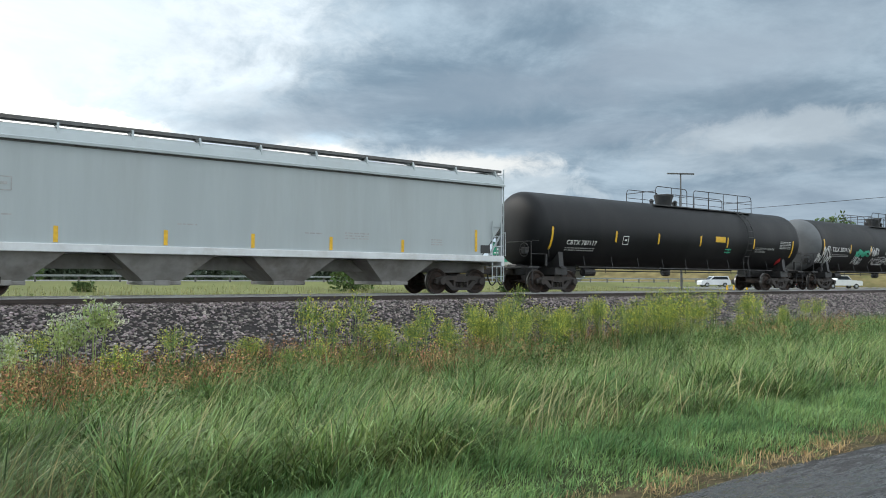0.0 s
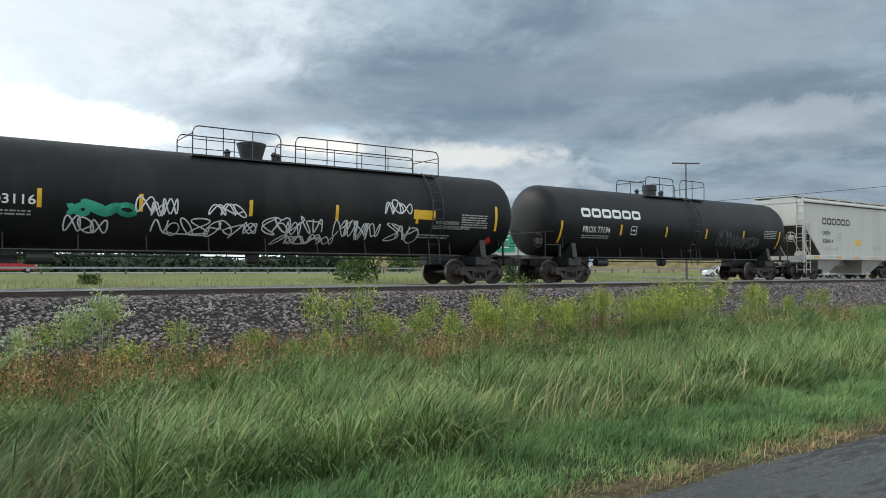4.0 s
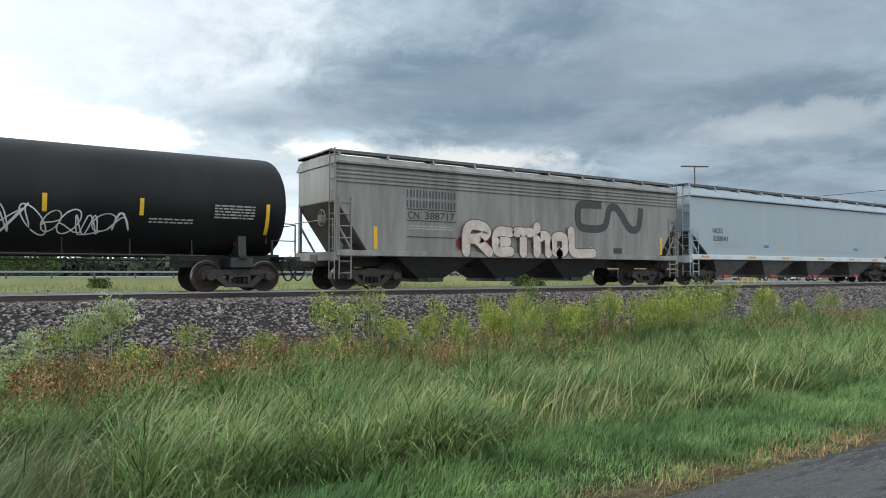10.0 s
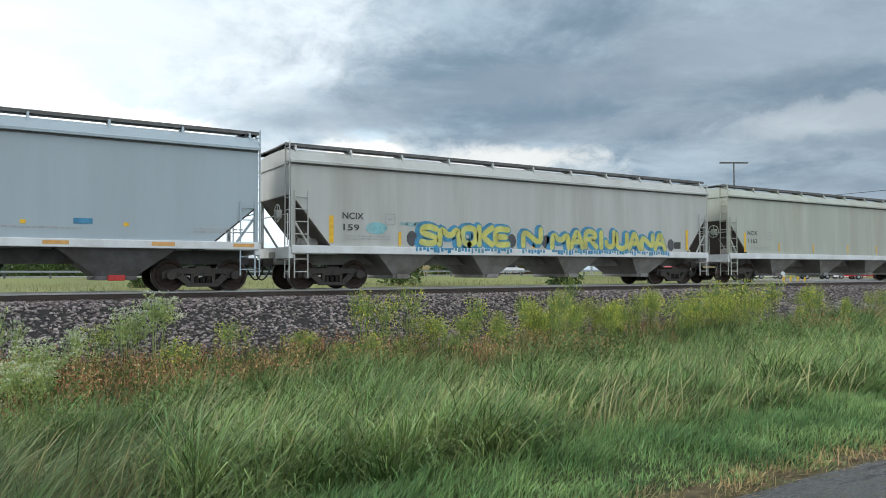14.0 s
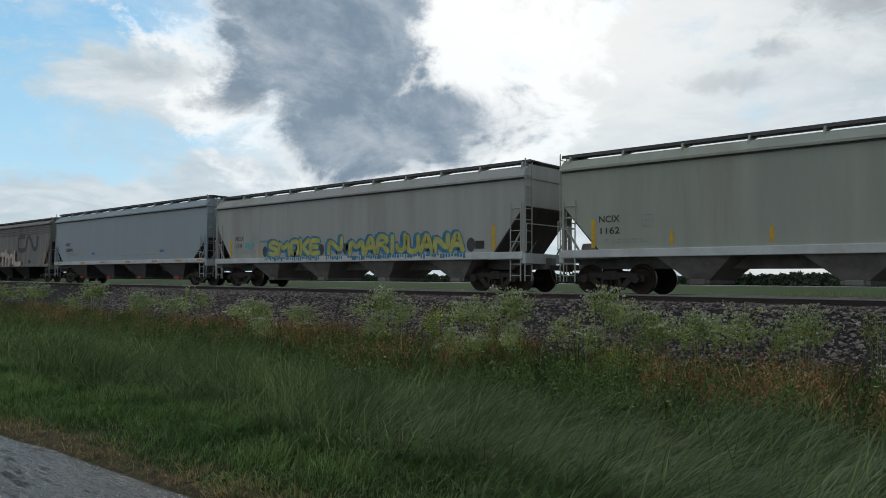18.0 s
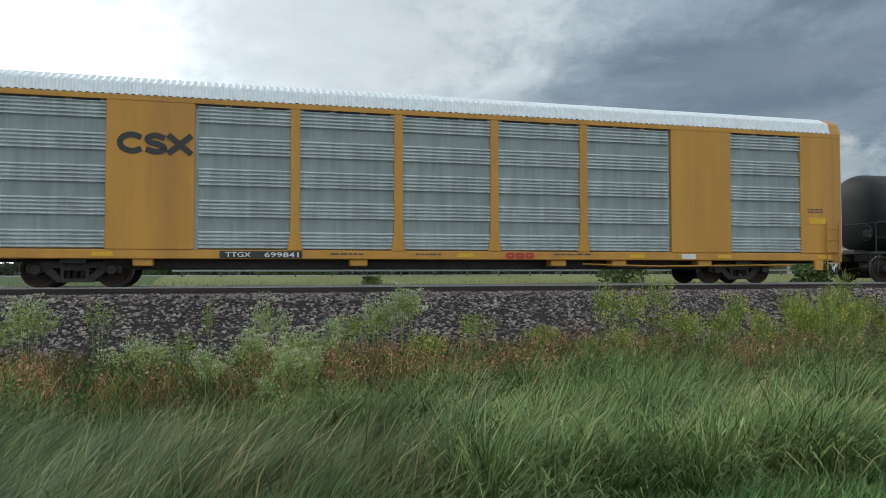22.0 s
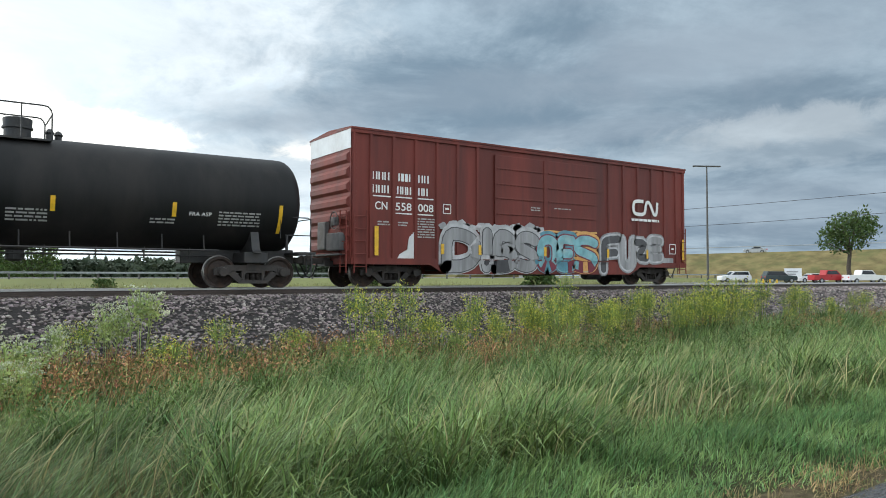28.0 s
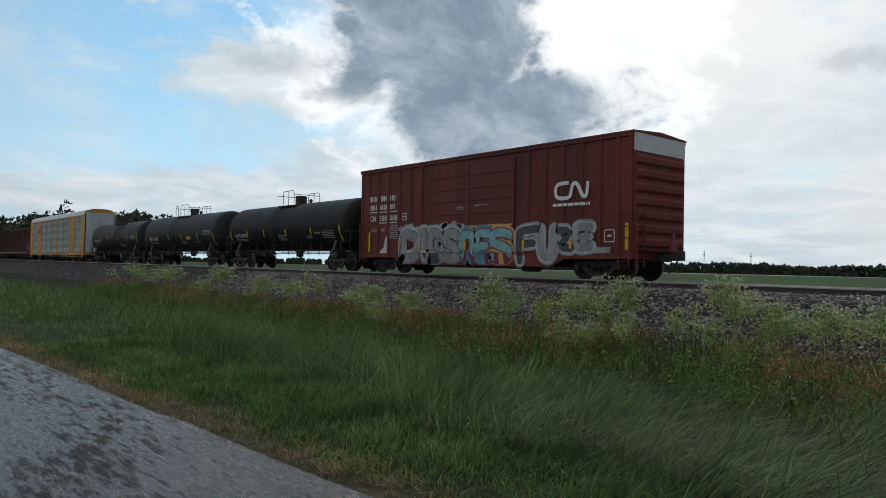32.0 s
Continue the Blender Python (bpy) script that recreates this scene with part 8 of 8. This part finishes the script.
    for p, q in ((297.75, 298.42), (298.6, 299.22), (299.43, 300.05)):
        part("name_line", side.patch(Shape(), L(p), L(q), 2.86, 2.90, 0.012, 1), LETTER_WHITE, car)
        if p > 298:
            part("name_line", side.patch(Shape(), L(p), L(q), 2.34, 2.38, 0.012, 1), LETTER_WHITE, car)
    small_print(car, side, L, ((297.95, 298.4, 2.05, 2), (298.7, 299.1, 2.05, 2), (299.4, 300.1, 2.2, 8)), LETTER_GREY)
    data_box(car, side, L, 300.6, 2.6, LETTER_WHITE, 0.15)
    logo = Shape()
    side.ribbon(logo, rounded([(L(310.35), 3.42), (L(309.9), 3.42), (L(309.74), 3.32), (L(309.74), 2.98), (L(309.9), 2.88), (L(310.35), 2.88), (L(310.45), 3.0), (L(310.5), 3.34), (L(310.62), 3.42), (L(310.76), 3.34), (L(310.95), 2.96), (L(311.05), 2.88), (L(311.17), 2.96), (L(311.2), 3.42)]), 0.14, 0.066)
    part("owner_logo", logo, LETTER_WHITE, car, "white winding line logo")
    part("web_address", side.bars(Shape(), L(309.62), L(311.3), 2.60, 1, 0.10, seed=5, lift=0.066), LETTER_WHITE, car)
    door_side = Side(-w - 0.07)
    small_print(car, door_side, L, ((304.25, 304.7, 2.82, 2), (305.4, 306.3, 2.85, 1)), LETTER_GREY)
    # graffiti: silver, turquoise, chrome with white edges
    for x in (297.88,):
        panel(car, flat, L, x - 0.07, x + 0.07, 1.0, 1.92, MARK_YELLOW, "marker")
    panel(car, flat, L, 312.78, 312.92, 1.0, 1.92, MARK_YELLOW, "marker")
    part("graffiti", side.fill(Shape(), [(L(298.6), 0.80), (L(298.75), 1.05), (L(299.05), 1.2), (L(299.1), 1.6), (L(299.32), 1.8), (L(299.33), 0.80)], 0.014), TAG_WHITE, car, "white sprayed patch")
    lead = Side(-w - 0.11)

    class Skin(Side):
        """The boxcar's side with its sill, posts and doors standing proud."""

        def at(self, x, z, lift=0.006):
            out = 0.056 if z < 0.9 else 0.104 if L(301.9) < x < L(308.3) and z < 4.6 else 0.058
            return (x, -w - out - lift, z)

    skin = Skin(-w)
    for ch, p, q, top in (("D", 300.35, 301.95, 1.97), ("I", 301.85, 302.6, 2.02), ("B", 302.45, 303.6, 1.98), ("S", 303.45, 304.6, 1.97)):
        fat_letter(car, skin, ch, L(p), L(q), 0.48, top, 0.40, PAINT_SILVER, PAINT_SMOKE, TAG_FADED, "silver spray-painted letter with dark edges", 0.07, 0.24, 0.004, (0.0, 0.06))
    for ch, p, q, top in (("O", 304.5, 305.6, 1.9), ("E", 305.45, 306.45, 1.92), ("S", 306.3, 307.65, 1.92)):
        fat_letter(car, skin, ch, L(p), L(q), 0.48, top, 0.34, PAINT_CYAN, PAINT_MAROON, MARK_ORANGE if ch == "S" else PAINT_TEAL, "turquoise spray-painted letter with maroon edges", 0.10, 0.24, 0.004, (0.0, 0.05))
    for ch, p, q, low, top in (("F", 307.8, 309.0, 0.48, 1.98), ("U", 308.9, 309.85, 0.6, 1.92), ("Z", 309.75, 310.65, 0.95, 1.88), ("E", 310.55, 311.5, 0.95, 2.0)):
        fat_letter(car, skin, ch, L(p), L(q), low, top, 0.30, PAINT_SMOKE if ch in "FZ" else PAINT_SILVER, TAG_FADED, PAINT_SILVER, "grey spray-painted letter with thick white edges", 0.14, 0.26, 0.004)
    # ragged haze sprayed behind the tops of the letters
    rag = random.Random(31)
    for i in range(15):
        x = 300.5 + i * 0.30 + rag.uniform(-0.1, 0.1)
        r = rag.uniform(0.12, 0.26)
        ring = [(L(x) + 1.5 * r * rag.uniform(0.7, 1.2) * math.cos(u * 0.5236), 2.02 + r * rag.uniform(0.6, 1.2) * math.sin(u * 0.5236)) for u in range(12)]
        part("graffiti_haze", skin.fill(Shape(), ring, 0.002), TAG_FADED if i % 3 else PAINT_SILVER, car, "ragged white sprayed haze")
    part("graffiti_edge", skin.ribbon(Shape(), [(L(304.6), 1.95), (L(305.1), 2.02), (L(305.8), 1.99), (L(306.5), 2.05), (L(307.0), 1.99), (L(307.6), 2.04)], 0.07, 0.001), MARK_ORANGE, car, "orange spray-painted edge")
    part("graffiti", flat.ribbon(Shape(), [(L(309.4), 1.0), (L(310.2), 1.06), (L(310.9), 1.0), (L(312.2), 1.02)], 0.20, 0.003), PAINT_SILVER, car, "silver sprayed foot")
    for x in (300.35, 301.9, 304.9, 308.2, 310.5):
        panel(car, lead, L, x - 0.06, x + 0.06, 1.08, 1.42, MARK_YELLOW, "marker", 0.013)
    data_box(car, flat, L, 312.15, 1.5, LETTER_WHITE, 0.2)
    rods = Shape().rod([(a + 3.2, -0.8, 0.55), (0, -0.8, 0.38), (b - 3.0, -0.8, 0.5)], 0.022, 5)
    for x in (301.0, 304.0, 309.0):
        rods.rod([(L(x), -0.8, 0.42), (L(x), -0.8, 0.75)], 0.025, 4)
    rods.lathe([(-0.42, 0.02), (-0.4, 0.2), (0.4, 0.2), (0.42, 0.02)], (L(308.0), -0.9, 0.42), "x", 12)
    part("brake_rigging", rods, IRON_BLACK, car)
    for s in (-1, 1):
        add_truck(car, s * ((b - a) / 2 - 1.7))
    add_ends(car, a - 0.1, b + 0.1)


build_train()

# ---- movement ----
def motions():
    for car, c in CARS:
        walk(car, [(t, pose(c - travelled(t), TRACK_Y, RAIL_Z)) for t in range(0, 33, 2)])
    step = 1 / 15
    for w in WHEELS:
        x, y, z = w.location
        walk(w, [(i * step, pose(x, y, z, 0, -math.degrees(travelled(i * step) / WHEEL_R) % 360, 0)) for i in range(481)])
    for ob, *way in PASSING:
        if way == ["overpass"]:
            top = lambda q: float(np.interp(q, (0, 85.0, 85.3, 120.7, 121, 230), (4.6, 5.9, 6.1, 6.1, 6.0, 7.4)))
            along = [(t, 211 - 25 * max(0.0, t - 25.5)) for t in (0, 24.5, 25.5, 26.5, 28, 29.1, 30, 30.6, 31, 32)]
            walk(ob, [(t, pose(86 + 0.3744 * q, 228 - 0.9273 * q, top(q) + 0.01, 0, 0, 112)) for t, q in along])
            continue
        x, y, z, turn, vx, vy, when = way
        walk(ob, [(t, pose(x + vx * (t - when), y + vy * (t - when), z, 0, 0, turn)) for t in (0, 8, 16, 24, 32)])


motions()
